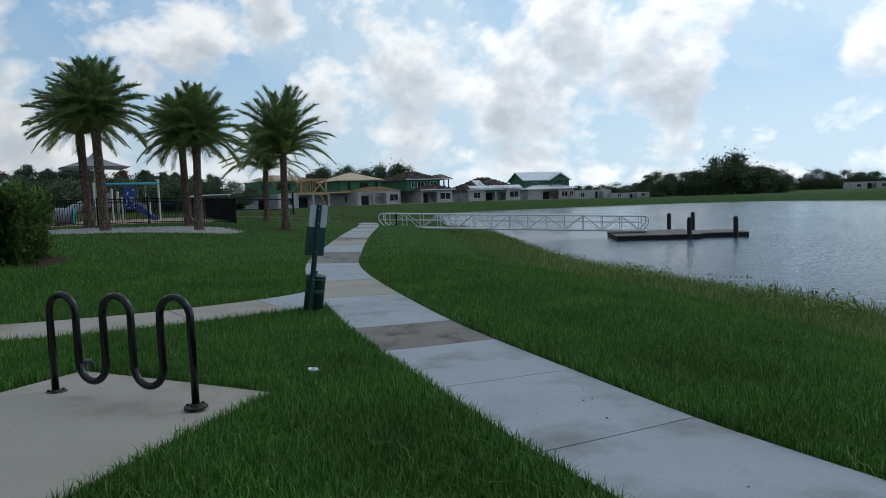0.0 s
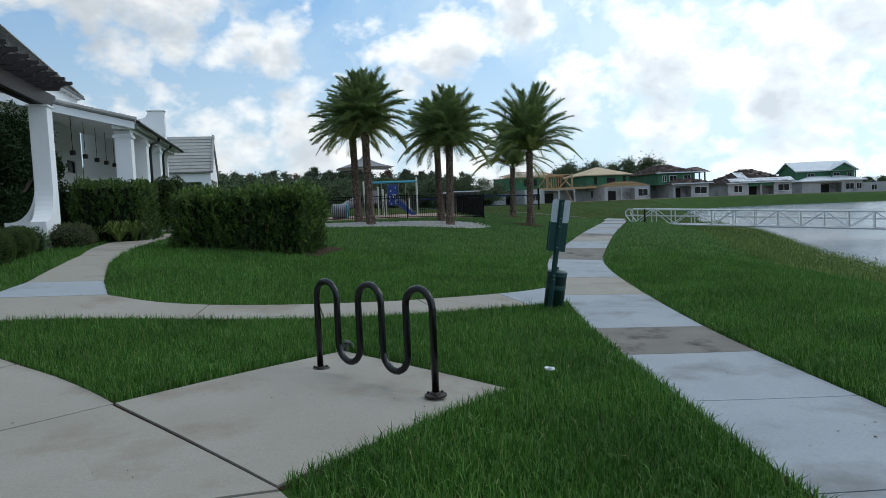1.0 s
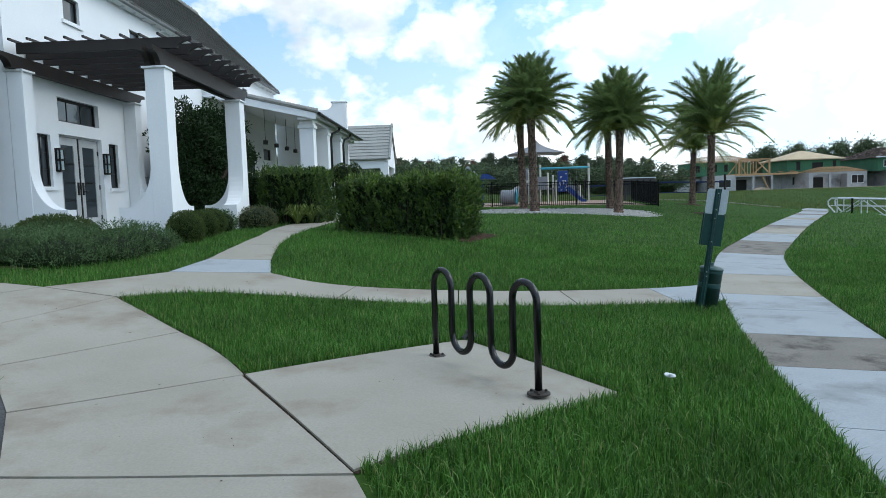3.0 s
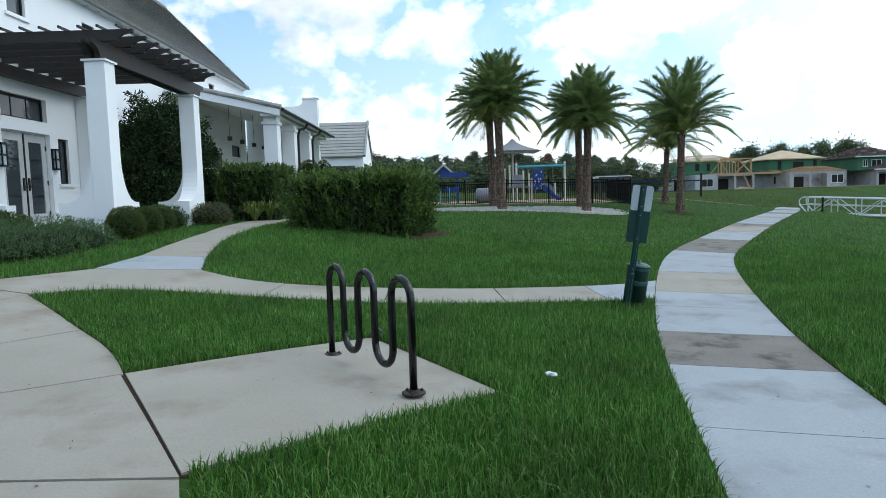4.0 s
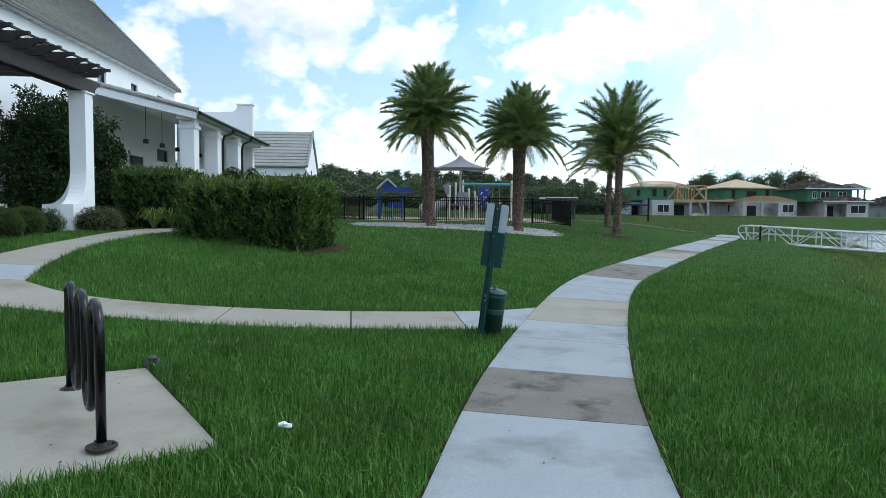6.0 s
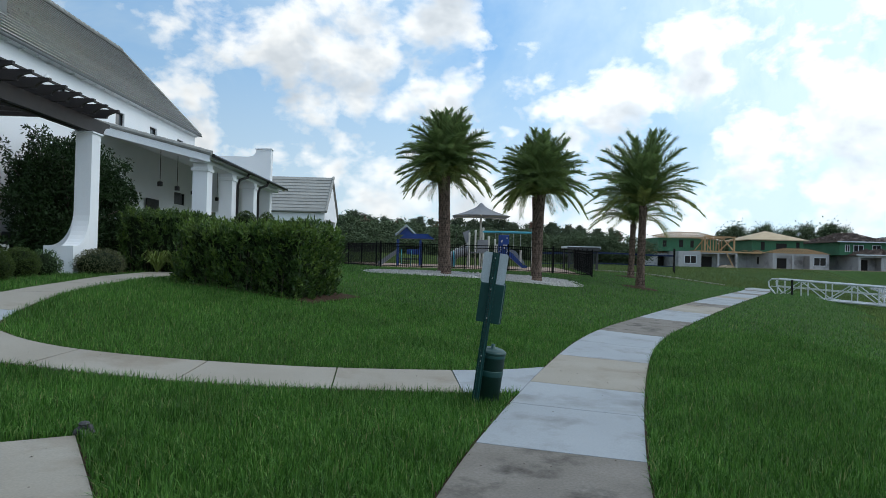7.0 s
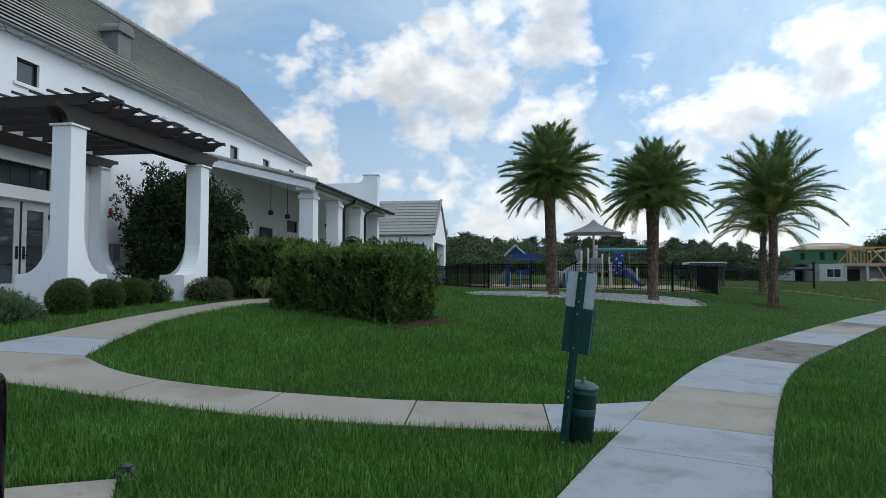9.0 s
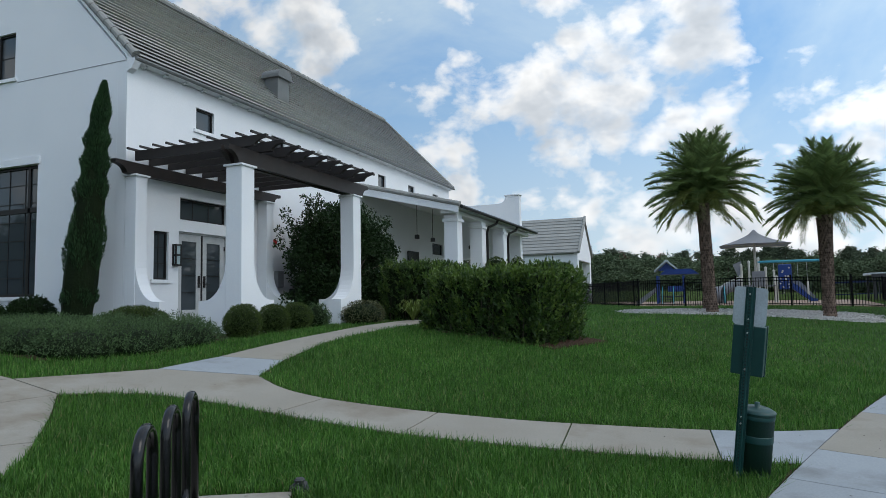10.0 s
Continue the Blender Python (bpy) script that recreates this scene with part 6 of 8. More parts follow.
for px_, py_, r_ in ((13.83, 32.9, 0.85), (15.68, 40.5, 0.8)):
    bm = bmesh.new()
    n = 20
    ring = [(px_ + r_ * math.cos(2 * math.pi * k / n) * random.uniform(0.85, 1.15), py_ + r_ * math.sin(2 * math.pi * k / n) * random.uniform(0.85, 1.15)) for k in range(n)]
    c = bm.verts.new((px_, py_, gz(px_, py_) + 0.09))
    vs = [bm.verts.new((a, b, gz(a, b) + 0.025)) for a, b in ring]
    for k in range(n):
        bm.faces.new((c, vs[k], vs[(k + 1) % n]))
    tagged(finish("mulch_ring", bm, MULCH), "dark mulch ring round the palm's foot", "mulch bed", kind="structure")


# ---- playground and its fence ----
def picket_fence(name, pts, label, height_=1.37, gap=0.112):
    t = thing(name, pts[0][0], pts[0][1], gz(*pts[0]), label, "fence")
    me_p = None
    for (x0, y0), (x1, y1) in zip(pts, pts[1:]):
        L = math.hypot(x1 - x0, y1 - y0)
        n = int(L / gap)
        ang = math.atan2(y1 - y0, x1 - x0)
        for zr in (0.10, height_ - 0.18, height_ - 0.03):
            m = 8
            along = [(x0 + (x1 - x0) * k / m, y0 + (y1 - y0) * k / m) for k in range(m + 1)]
            bm = tube(bmesh.new(), [(x, y, gz(x, y) + zr) for x, y in along], 0.026, 4)
            part("rail", bm, FENCEBLACK, t)
        for k in range(n):
            x, y = x0 + (x1 - x0) * (k + 0.5) / n, y0 + (y1 - y0) * (k + 0.5) / n
            if me_p is None:
                bm = box(bmesh.new(), -0.0125, 0.0125, -0.0125, 0.0125, 0.04, height_)
                ob = part("picket", bm, FENCEBLACK, t)
                me_p = ob.data
            else:
                ob = new("picket", me_p)
                ob.parent = t
                ob.matrix_parent_inverse = t.matrix_basis.inverted()
            ob.matrix_basis = pose(x, y, gz(x, y), 0, 0, math.degrees(ang))
        for k in range(int(L / 2.4) + 1):
            u = min(1.0, k * 2.4 / L)
            x, y = x0 + (x1 - x0) * u, y0 + (y1 - y0) * u
            z = gz(x, y)
            p = part("post", box(bmesh.new(), x - 0.035, x + 0.035, y - 0.035, y + 0.035, z - 0.05, z + height_ + 0.06), FENCEBLACK, t)
            part("post_cap", box(bmesh.new(), x - 0.042, x + 0.042, y - 0.042, y + 0.042, z + height_ + 0.061, z + height_ + 0.09, 0.006), FENCEBLACK, p)
    return t


picket_fence("fence", [(1.0, 38.9), (12.4, 36.6)], "black metal picket fence in front of the playground")
picket_fence("fence", [(-3.6, 48.0), (0.95, 39.0)], "black metal picket fence along the playground's side", gap=0.118)
picket_fence("fence", [(12.45, 36.7), (13.6, 46.5)], "black metal picket fence with dark screening along the playground's side", gap=0.118)

G0 = 0.93
canopy = thing("shade_umbrella", 7.4, 49.9, G0, "grey fabric sunshade peaked over a white mast", "sunshade")
part("mast", tube(bmesh.new(), [(7.4, 49.9, G0 - 0.05), (7.4, 49.9, 5.5)], 0.075, 10), CREAM, canopy)
bm = bmesh.new()
n, rings = 24, []
for j in range(9):
    u = j / 8
    ring = []
    for k in range(n):
        a = 2 * math.pi * k / n + math.pi / 4
        sq = 1 / max(abs(math.cos(a)), abs(math.sin(a)))
        rr = (0.06 + 2.05 * u) * (1 + (sq - 1) * u * 0.75)
        ring.append(bm.verts.new((7.4 + rr * math.cos(a), 49.9 + rr * math.sin(a), 5.62 - 1.0 * u ** 0.62 - 0.12 * u * (sq - 1))))
    rings.append(ring)
for a, b in zip(rings, rings[1:]):
    for k in range(n):
        bm.faces.new((a[k], a[(k + 1) % n], b[(k + 1) % n], b[k]))
bm.faces.new(rings[0])
fab = part("fabric", bm, CANVAS, canopy, smooth=True)
for k in range(4):
    a = math.pi / 2 * k
    part("strut", tube(bmesh.new(), [(7.4, 49.9, 4.6), (7.4 + 2.6 * math.cos(a + math.pi / 4), 49.9 + 2.6 * math.sin(a + math.pi / 4), 4.57)], 0.03, 6), CREAM, canopy)

swing = thing("swing_frame", 9.2, 48.0, G0, "teal and cream swing frame in the playground", "swing set")
for x in (7.45, 10.95):
    part("post", tube(bmesh.new(), [(x, 48.0, G0 - 0.05), (x, 48.0, 3.62)], 0.075, 10), CREAM, swing)
    part("cap", lathe(bmesh.new(), [(0.085, 3.60), (0.085, 3.66), (0.03, 3.72)], x, 48.0, 10), CREAM, swing)
part("top_beam", tube(bmesh.new(), [(7.4, 48.0, 3.42), (11.0, 48.0, 3.42)], 0.085, 10), TEALPLAST, swing, "teal tube beam")
for x in (8.3, 8.8, 9.6, 10.1):
    part("chain", tube(bmesh.new(), [(x, 48.0, 3.36), (x, 48.0, 1.45)], 0.012, 5), GALV, swing)
for x in (8.55, 9.85):
    part("seat", box(bmesh.new(), x - 0.26, x + 0.26, 47.9, 48.1, 1.40, 1.45, 0.02), DARKBOX, swing)

play = thing("play_structure", 7.0, 46.0, G0, "blue and grey climbing structure with cream posts and a slide", "play structure")
for x, y, h in ((6.35, 45.6, 2.75), (6.85, 47.0, 3.0), (7.65, 45.6, 2.55), (8.2, 45.5, 2.0), (8.2, 46.9, 2.4), (9.75, 45.2, 1.7), (6.35, 47.0, 2.9)):
    p = part("post", tube(bmesh.new(), [(x, y, G0 - 0.05), (x, y, G0 + h - 0.9 + 0.4)], 0.065, 10), CREAM, play)
    part("cap", lathe(bmesh.new(), [(0.075, G0 + h - 0.55), (0.075, G0 + h - 0.48), (0.02, G0 + h - 0.43)], x, y, 10), CREAM, p)
part("platform", box(bmesh.new(), 6.3, 8.25, 45.55, 47.05, G0 + 0.95, G0 + 1.03, 0.01), GREYPLAST, play)
part("panel", box(bmesh.new(), 6.9, 7.6, 45.52, 45.58, G0 + 1.03, G0 + 1.85, 0.02), GREYPLAST, play)
part("climbing_wall", box(bmesh.new(), 8.28, 8.98, 45.28, 45.42, G0 + 0.75, G0 + 2.2, 0.05), BLUEPLAST, play, "blue climbing wall with pale holds")
bm = bmesh.new()
prism(bm, [(8.95, G0 + 1.12), (9.2, G0 + 1.0), (9.95, G0 + 0.22), (10.2, G0 + 0.2), (10.2, G0 + 0.05), (9.85, G0 + 0.05), (8.95, G0 + 0.8)], 45.1, 45.7, "y")
part("slide", bm, BLUEPLAST, play, "short blue slide")
part("slide_side", prism(bmesh.new(), [(9.0, G0 + 1.35), (9.5, G0 + 1.15), (10.15, G0 + 0.35), (10.15, G0 + 0.2), (9.0, G0 + 1.1)], 45.72, 45.8, "y"), GREYPLAST, play)
for k in range(16):
    x, z = 8.36 + random.random() * 0.55, G0 + random.uniform(0.85, 2.1)
    part("hold", lathe(bmesh.new(), [(0.05, 0.0), (0.03, 0.04)], 0, 0, 8), CREAM, play).matrix_basis = Matrix.Translation((x, 45.28, z)) @ Matrix.Rotation(math.pi / 2, 4, "X")
bm = bmesh.new()
tube(bm, [(6.3, 46.2, G0 + 1.1), (5.6, 46.0, G0 + 0.95), (5.1, 45.75, G0 + 0.55), (4.7, 45.6, G0 + 0.40)], 0.33, 14, False)
part("tube_slide", bm, GREYPLAST, play, "grey plastic tube slide", True)
bm = bmesh.new()
prism(bm, [(5.9, G0 + 2.3), (6.35, G0 + 2.5), (6.35, G0 + 1.7), (6.15, G0 + 1.6)], 45.6, 45.9, "y")
part("side_panel", bm, GREYPLAST, play)
part("handrail", tube(bmesh.new(), [(6.3, 45.5, G0 + 1.6), (5.4, 45.2, G0 + 1.15), (4.7, 45.0, G0 + 0.5)], 0.03, 6), GALV, play)

toddler = thing("playhouse", 2.4, 45.6, G0, "small blue playhouse with pitched roofs in the playground", "playhouse")
for x, y in ((1.6, 45.0), (3.1, 45.0), (1.6, 46.2), (3.1, 46.2)):
    part("post", box(bmesh.new(), x - 0.06, x + 0.06, y - 0.06, y + 0.06, G0 - 0.05, G0 + 1.75, 0.01), BLUEPLAST, toddler)
bm = bmesh.new()
prism(bm, [(1.75, G0 + 1.80), (4.0, G0 + 1.80), (3.55, G0 + 2.12), (2.15, G0 + 2.12)], 44.85, 46.35, "y")
part("awning", bm, BLUEPLAST, toddler)
for sx in (-1, 1):
    bm = bmesh.new()
    prism(bm, [(2.15, G0 + 2.62), (2.15, G0 + 2.74), (2.15 + sx * 0.72, G0 + 2.08), (2.15 + sx * 0.72, G0 + 1.97)], 45.0, 46.2, "y")
    part("roof_panel", bm, SIGNGREY, toddler, "pale grey pitched roof panel")
bm = bmesh.new()
prism(bm, [(1.65, G0 + 2.05), (2.65, G0 + 2.05), (2.15, G0 + 2.55)], 45.2, 45.25, "y")
part("gable_panel", bm, BLUEPLAST, toddler)
part("counter", box(bmesh.new(), 2.2, 3.05, 45.0, 45.1, G0 + 0.75, G0 + 1.1, 0.02), BLUEPLAST, toddler)
part("platform", box(bmesh.new(), 1.62, 3.08, 45.02, 46.18, G0 + 0.42, G0 + 0.5, 0.01), DARKBOX, toddler)
bm = bmesh.new()
prism(bm, [(0.3, G0 + 0.02), (0.55, G0 + 0.02), (1.6, G0 + 0.85), (1.6, G0 + 1.15), (1.35, G0 + 0.95), (0.3, G0 + 0.2)], 45.3, 45.8, "y")
part("slide", bm, GREYPLAST, toddler)
for k in range(3):
    part("step", box(bmesh.new(), 1.9 + 0.1 * k, 2.5, 44.5 + 0.15 * k, 44.65 + 0.15 * k, G0 + 0.1 + 0.14 * k, G0 + 0.16 + 0.14 * k, 0.01), DARKBOX, toddler)
for x in (1.88, 2.52):
    part("handrail", tube(bmesh.new(), [(x, 44.45, G0), (x, 44.5, G0 + 0.7), (x, 45.0, G0 + 1.05)], 0.022, 6), TEALPLAST, toddler)
drum = thing("crawl_drum", 5.0, 44.4, G0, "round grey crawl tunnel with a teal rim", "play tunnel")
bm = bmesh.new()
tube(bm, [(4.4, 44.6, G0 + 0.5), (5.3, 44.3, G0 + 0.5)], 0.5, 18, False)
part("barrel", bm, GREYPLAST, drum, smooth=True)
bm = bmesh.new()
tube(bm, [(5.32 - 0.02 * math.cos(a), 44.3 + 0.5 * math.sin(a), G0 + 0.5 + 0.5 * math.cos(a)) for a in [2 * math.pi * k / 18 for k in range(19)]], 0.05, 6)
part("rim", bm, TEALPLAST, drum)

shelter = thing("shelter", 15.0, 48.6, G0, "low flat-roofed slatted shelter beside the playground", "shelter")
part("roof_sheet", box(bmesh.new(), 13.3, 15.7, 47.6, 49.6, 2.42, 2.56, 0.02), UNDERLAY, shelter, "white flat roof")
part("fascia", box(bmesh.new(), 13.35, 15.65, 47.55, 47.598, 2.24, 2.50, 0.006), DARKBOX, shelter)
for x, y in ((13.5, 47.8), (15.5, 47.8), (13.5, 49.4), (15.5, 49.4)):
    part("post", box(bmesh.new(), x - 0.06, x + 0.06, y - 0.06, y + 0.06, gz(x, y) - 0.05, 2.42), DARKBOX, shelter)
for k in range(14):
    x = 13.6 + 0.14 * k
    part("slat", box(bmesh.new(), x - 0.03, x + 0.03, 47.78, 47.82, gz(x, 47.8), 2.24), DARKBOX, shelter)

net = thing("volleyball_net", 23.4, 54.6, 0.5, "navy banded volleyball net between black posts", "net")
for x, y in ((23.45, 54.5), (12.5, 57.0)):
    part("post", tube(bmesh.new(), [(x, y, gz(x, y) - 0.05), (x, y, 2.72)], 0.09, 8), BLACKPAINT, net)
for z0, z1 in ((2.18, 2.30), (1.35, 1.42)):
    pts = [(23.45 + (12.5 - 23.45) * k / 10, 54.5 + 2.5 * k / 10, 0.06 * math.cos(math.pi * (k / 5 - 1)) - 0.06) for k in range(11)]
    for a, b in zip(pts, pts[1:]):
        bm = bmesh.new()
        q = [bm.verts.new(v) for v in ((a[0], a[1], z0 + a[2]), (b[0], b[1], z0 + b[2]), (b[0], b[1], z1 + b[2]), (a[0], a[1], z1 + a[2]), (a[0], a[1] + 0.02, z0 + a[2]), (b[0], b[1] + 0.02, z0 + b[2]), (b[0], b[1] + 0.02, z1 + b[2]), (a[0], a[1] + 0.02, z1 + a[2]))]
        for f in ((0, 1, 2, 3), (7, 6, 5, 4), (0, 4, 5, 1), (3, 2, 6, 7)):
            bm.faces.new([q[i] for i in f])
        part("band", bm, NETBLUE, net)
court = finish("court_edging", patch(bmesh.new(), [(14.6, 47.5), (23.6, 45.6), (23.6, 45.8), (14.6, 47.7)], 14, 1, 0.08, 0.15), KERB)
tagged(court, "pale edging along the sand court", "kerb", kind="structure")

# ---- outbuilding beyond the porch ----
pav = thing("pavilion", -5.8, 48.0, 0.9, "small white pavilion with a grey tiled gable roof", "pavilion")
SX0, SX1, SY0, SY1, SZ, SR = -10.6, -3.35, 45.6, 51.0, 4.35, 6.95
roof_b = new("roof")
roof_b.parent = pav
roof_b.matrix_parent_inverse = pav.matrix_basis.inverted()
for k in range(11):
    t0, t1 = k / 11, (k + 1) / 11 + 0.01
    ya, za, yb, zb = SY0 - 0.2 + 2.9 * t0, SZ + (SR - SZ) * t0, SY0 - 0.2 + 2.9 * t1, SZ + (SR - SZ) * t1
    part("tile_course", prism(bmesh.new(), [(ya, za - 0.03), (ya - 0.03, za + 0.06), (yb - 0.01, zb + 0.02), (yb, zb - 0.04)], SX0, SX1 + 0.12, "x"), ROOF, roof_b)
part("slope", prism(bmesh.new(), [(SY1 + 0.2, SZ), (48.3, SR), (48.3, SR - 0.08), (SY1 + 0.2, SZ - 0.08)], SX0, SX1 + 0.12, "x"), ROOF, roof_b)
for k in range(12):
    t0, t1 = k / 12, (k + 1) / 12 + 0.02
    part("rake_tile", tube(bmesh.new(), [(SX1 + 0.1, SY0 - 0.2 + 2.9 * t0, SZ + 0.03 + (SR - SZ) * t0), (SX1 + 0.1, SY0 - 0.2 + 2.9 * t1, SZ + 0.03 + (SR - SZ) * t1)], [0.11, 0.09], 8), ROOF, roof_b)
part("gable", prism(bmesh.new(), [(SY0, 3.9), (SY1, 3.9), (SY1, SZ - 0.12), (48.3, SR - 0.15), (SY0, SZ - 0.12)], SX1 - 0.25, SX1, "x"), STUCCO, pav)
part("front_beam", box(bmesh.new(), SX0, SX1 - 0.252, SY0, SY0 + 0.25, 3.75, SZ - 0.06), STUCCO, pav)
for x, y in ((SX1 - 0.3, SY0 + 0.3), (SX1 - 0.3, SY1 - 0.3), (-7.0, SY0 + 0.3), (-10.2, SY0 + 0.3), (-7.0, SY1 - 0.3)):
    part("column", box(bmesh.new(), x - 0.28, x + 0.28, y - 0.28, y + 0.28, 0.5, 3.9 if x > -4 else 3.75, 0.01), STUCCO, pav)
part("rear_wall", box(bmesh.new(), SX0, -7.3, SY1 - 0.25, SY1, 0.5, SZ - 0.06), STUCCO, pav)

# ---- gangway and dock ----
gang = thing("gangway", 24.2, 40.7, -0.3, "aluminium truss gangway sloping down to the floating dock", "gangway")
GA, GB = Vector((24.3, 40.55, -0.22)), Vector((37.2, 27.7, -0.98))
gd = (GB - GA)
gl = gd.length
gdn = gd.normalized()
gs = Vector((-gdn.y, gdn.x, 0)).normalized() * 0.68
RAIL = 0.98
for sgn in (-1, 1):
    o = gs * sgn
    up_v = Vector((0, 0, 1))
    part("bottom_chord", tube(bmesh.new(), [GA + o, GB + o], 0.055, 6), ALU, gang)
    part("mid_rail", tube(bmesh.new(), [GA + o + up_v * 0.55, GB + o + up_v * 0.55], 0.022, 6), ALU, gang)
    end0 = [GA + o + gdn * 0.35 + up_v * 0.0, GA + o - gdn * 0.1 + up_v * 0.55, GA + o - gdn * 0.12 + up_v * 0.82, GA + o + gdn * 0.05 + up_v * RAIL]
    end1 = [GB + o - gdn * 0.05 + up_v * RAIL, GB + o + gdn * 0.12 + up_v * 0.82, GB + o + gdn * 0.1 + up_v * 0.5, GB + o - gdn * 0.3 + up_v * 0.02]
    part("top_rail", tube(bmesh.new(), end0 + end1, 0.045, 8), ALU, gang)
    npan = 14
    for k in range(npan + 1):
        p = GA + o + gd * (0.02 + 0.96 * k / npan)
        part("upright", tube(bmesh.new(), [p, p + up_v * RAIL], 0.035, 6), ALU, gang)
        if k < npan:
            q = GA + o + gd * (0.02 + 0.96 * (k + 1) / npan)
            a, b = (p + up_v * RAIL, q) if k % 2 else (p, q + up_v * RAIL)
            part("brace", tube(bmesh.new(), [a, b], 0.030, 6), ALU, gang)
bm = bmesh.new()
for k in range(40):
    a, b = GA + gd * (k / 40 + 0.002), GA + gd * ((k + 1) / 40 - 0.002)
    vs = [bm.verts.new(v) for v in (a - gs * 0.95, a + gs * 0.95, b + gs * 0.95, b - gs * 0.95)]
    lo = [bm.verts.new(v.co - Vector((0, 0, 0.05))) for v in vs]
    bm.faces.new(vs), bm.faces.new(lo[::-1])
    for i in range(4):
        bm.faces.new((vs[i], lo[i], lo[(i + 1) % 4], vs[(i + 1) % 4]))
part("deck", bm, ALU, gang)
gp = GA + gs * -1.3 + gdn * 1.2
part("guard_post", tube(bmesh.new(), [(gp.x, gp.y, -0.9), (gp.x, gp.y, 0.75)], 0.06, 8), BLACKPAINT, gang, "short black guard post")

dock = thing("dock", 37.0, 24.5, WATER, "dark floating timber dock on the lake", "dock")
du, dv = Vector((0.72, -0.694, 0)), Vector((0.694, 0.72, 0))
D0 = Vector((33.2, 26.9, 0))
DM = Matrix((du, dv, Vector((0, 0, 1)))).transposed().to_4x4()
DM.translation = D0


def dock_part(name, x0, x1, y0, y1, z0, z1, mat, bevel=0.02):
    bm_ = box(bmesh.new(), x0, x1, y0, y1, z0, z1, bevel)
    bmesh.ops.transform(bm_, matrix=DM, verts=bm_.verts)
    return part(name, bm_, mat, dock)


dock_part("float", 0.05, 5.2, 0.05, 5.6, WATER - 0.3, WATER + 0.26, DOCKFLOAT)
dock_part("float", 5.2, 8.2, 0.9, 4.0, WATER - 0.3, WATER + 0.26, DOCKFLOAT)
for k in range(36):
    dock_part("plank", 0.0 + 0.145 * k, 0.135 + 0.145 * k, 0.0, 5.65, WATER + 0.262, WATER + 0.31, DOCKTIMBER, 0)
for k in range(21):
    dock_part("plank", 5.22 + 0.145 * k, 5.355 + 0.145 * k, 0.85, 4.05, WATER + 0.262, WATER + 0.31, DOCKTIMBER, 0)
for x, y, zt2 in ((41.4, 28.8, -0.10), (36.25, 23.75, -0.15), (41.6, 27.0, -0.02), (38.2, 21.85, -0.18)):
    pile = part("pile", tube(bmesh.new(), [(x, y, WATER - 1.0), (x, y, zt2)], 0.14, 10), DOCKFLOAT, dock)
    part("pile_cap", lathe(bmesh.new(), [(0.15, zt2), (0.14, zt2 + 0.05), (0.02, zt2 + 0.14)], x, y, 10), DOCKFLOAT, pile)


# ---- houses under construction across the field ----
def hip(bm, x0, x1, y0, y1, z0, rise, over=0.5, inset=None, thick=0.18):
    x0, x1, y0, y1 = x0 - over, x1 + over, y0 - over, y1 + over
    ins = min((x1 - x0), (y1 - y0)) / 2 if inset is None else inset
    if x1 - x0 >= y1 - y0:
        ridge = [(x0 + ins, (y0 + y1) / 2), (x1 - ins, (y0 + y1) / 2)]
    else:
        ridge = [((x0 + x1) / 2, y0 + ins), ((x0 + x1) / 2, y1 - ins)]
    c = [bm.verts.new((x, y, z0)) for x, y in ((x0, y0), (x1, y0), (x1, y1), (x0, y1))]
    b = [bm.verts.new((v.co.x, v.co.y, z0 - thick)) for v in c]
    r = [bm.verts.new((x, y, z0 + rise)) for x, y in ridge]
    if x1 - x0 >= y1 - y0:
        fs = ((c[0], c[1], r[1], r[0]), (c[1], c[2], r[1]), (c[2], c[3], r[0], r[1]), (c[3], c[0], r[0]))
    else:
        fs = ((c[0], c[1], r[0]), (c[1], c[2], r[1], r[0]), (c[2], c[3], r[1]), (c[3], c[0], r[0], r[1]))
    for f in fs:
        bm.faces.new(f)
    for i in range(4):
        bm.faces.new((c[i], b[i], b[(i + 1) % 4], c[(i + 1) % 4]))
    bm.faces.new(b[::-1])
    return bm


def tile_rows(bm, x0, x1, y0, y1, z0, rise, rows=9):
    """Stacks of tiles laid out in courses on the front and left slopes of a hip roof over the plan x0..x1, y0..y1."""
    depth = min(x1 - x0, y1 - y0) / 2
    for k in range(rows):
        t = (k + 0.5) / rows
        off, z, half = depth * t, z0 + rise * t, depth / rows * 0.42
        for lo, hi, side in ((x0 + off, x1 - off, False), (y0 + off, y1 - off, True)):
            if hi - lo < 0.4:
                continue
            n = max(2, int((hi - lo) / 0.75))
            for i in range(n):
                if random.random() < 0.22:
                    continue
                a, b = lo + (hi - lo) * i / n, lo + (hi - lo) * (i + 0.8) / n
                if side:
                    box(bm, x0 + off - half, x0 + off + half, a, b, z - 0.06, z + 0.16)
                else:
                    box(bm, a, b, y0 + off - half, y0 + off + half, z - 0.06, z + 0.16)
    return bm


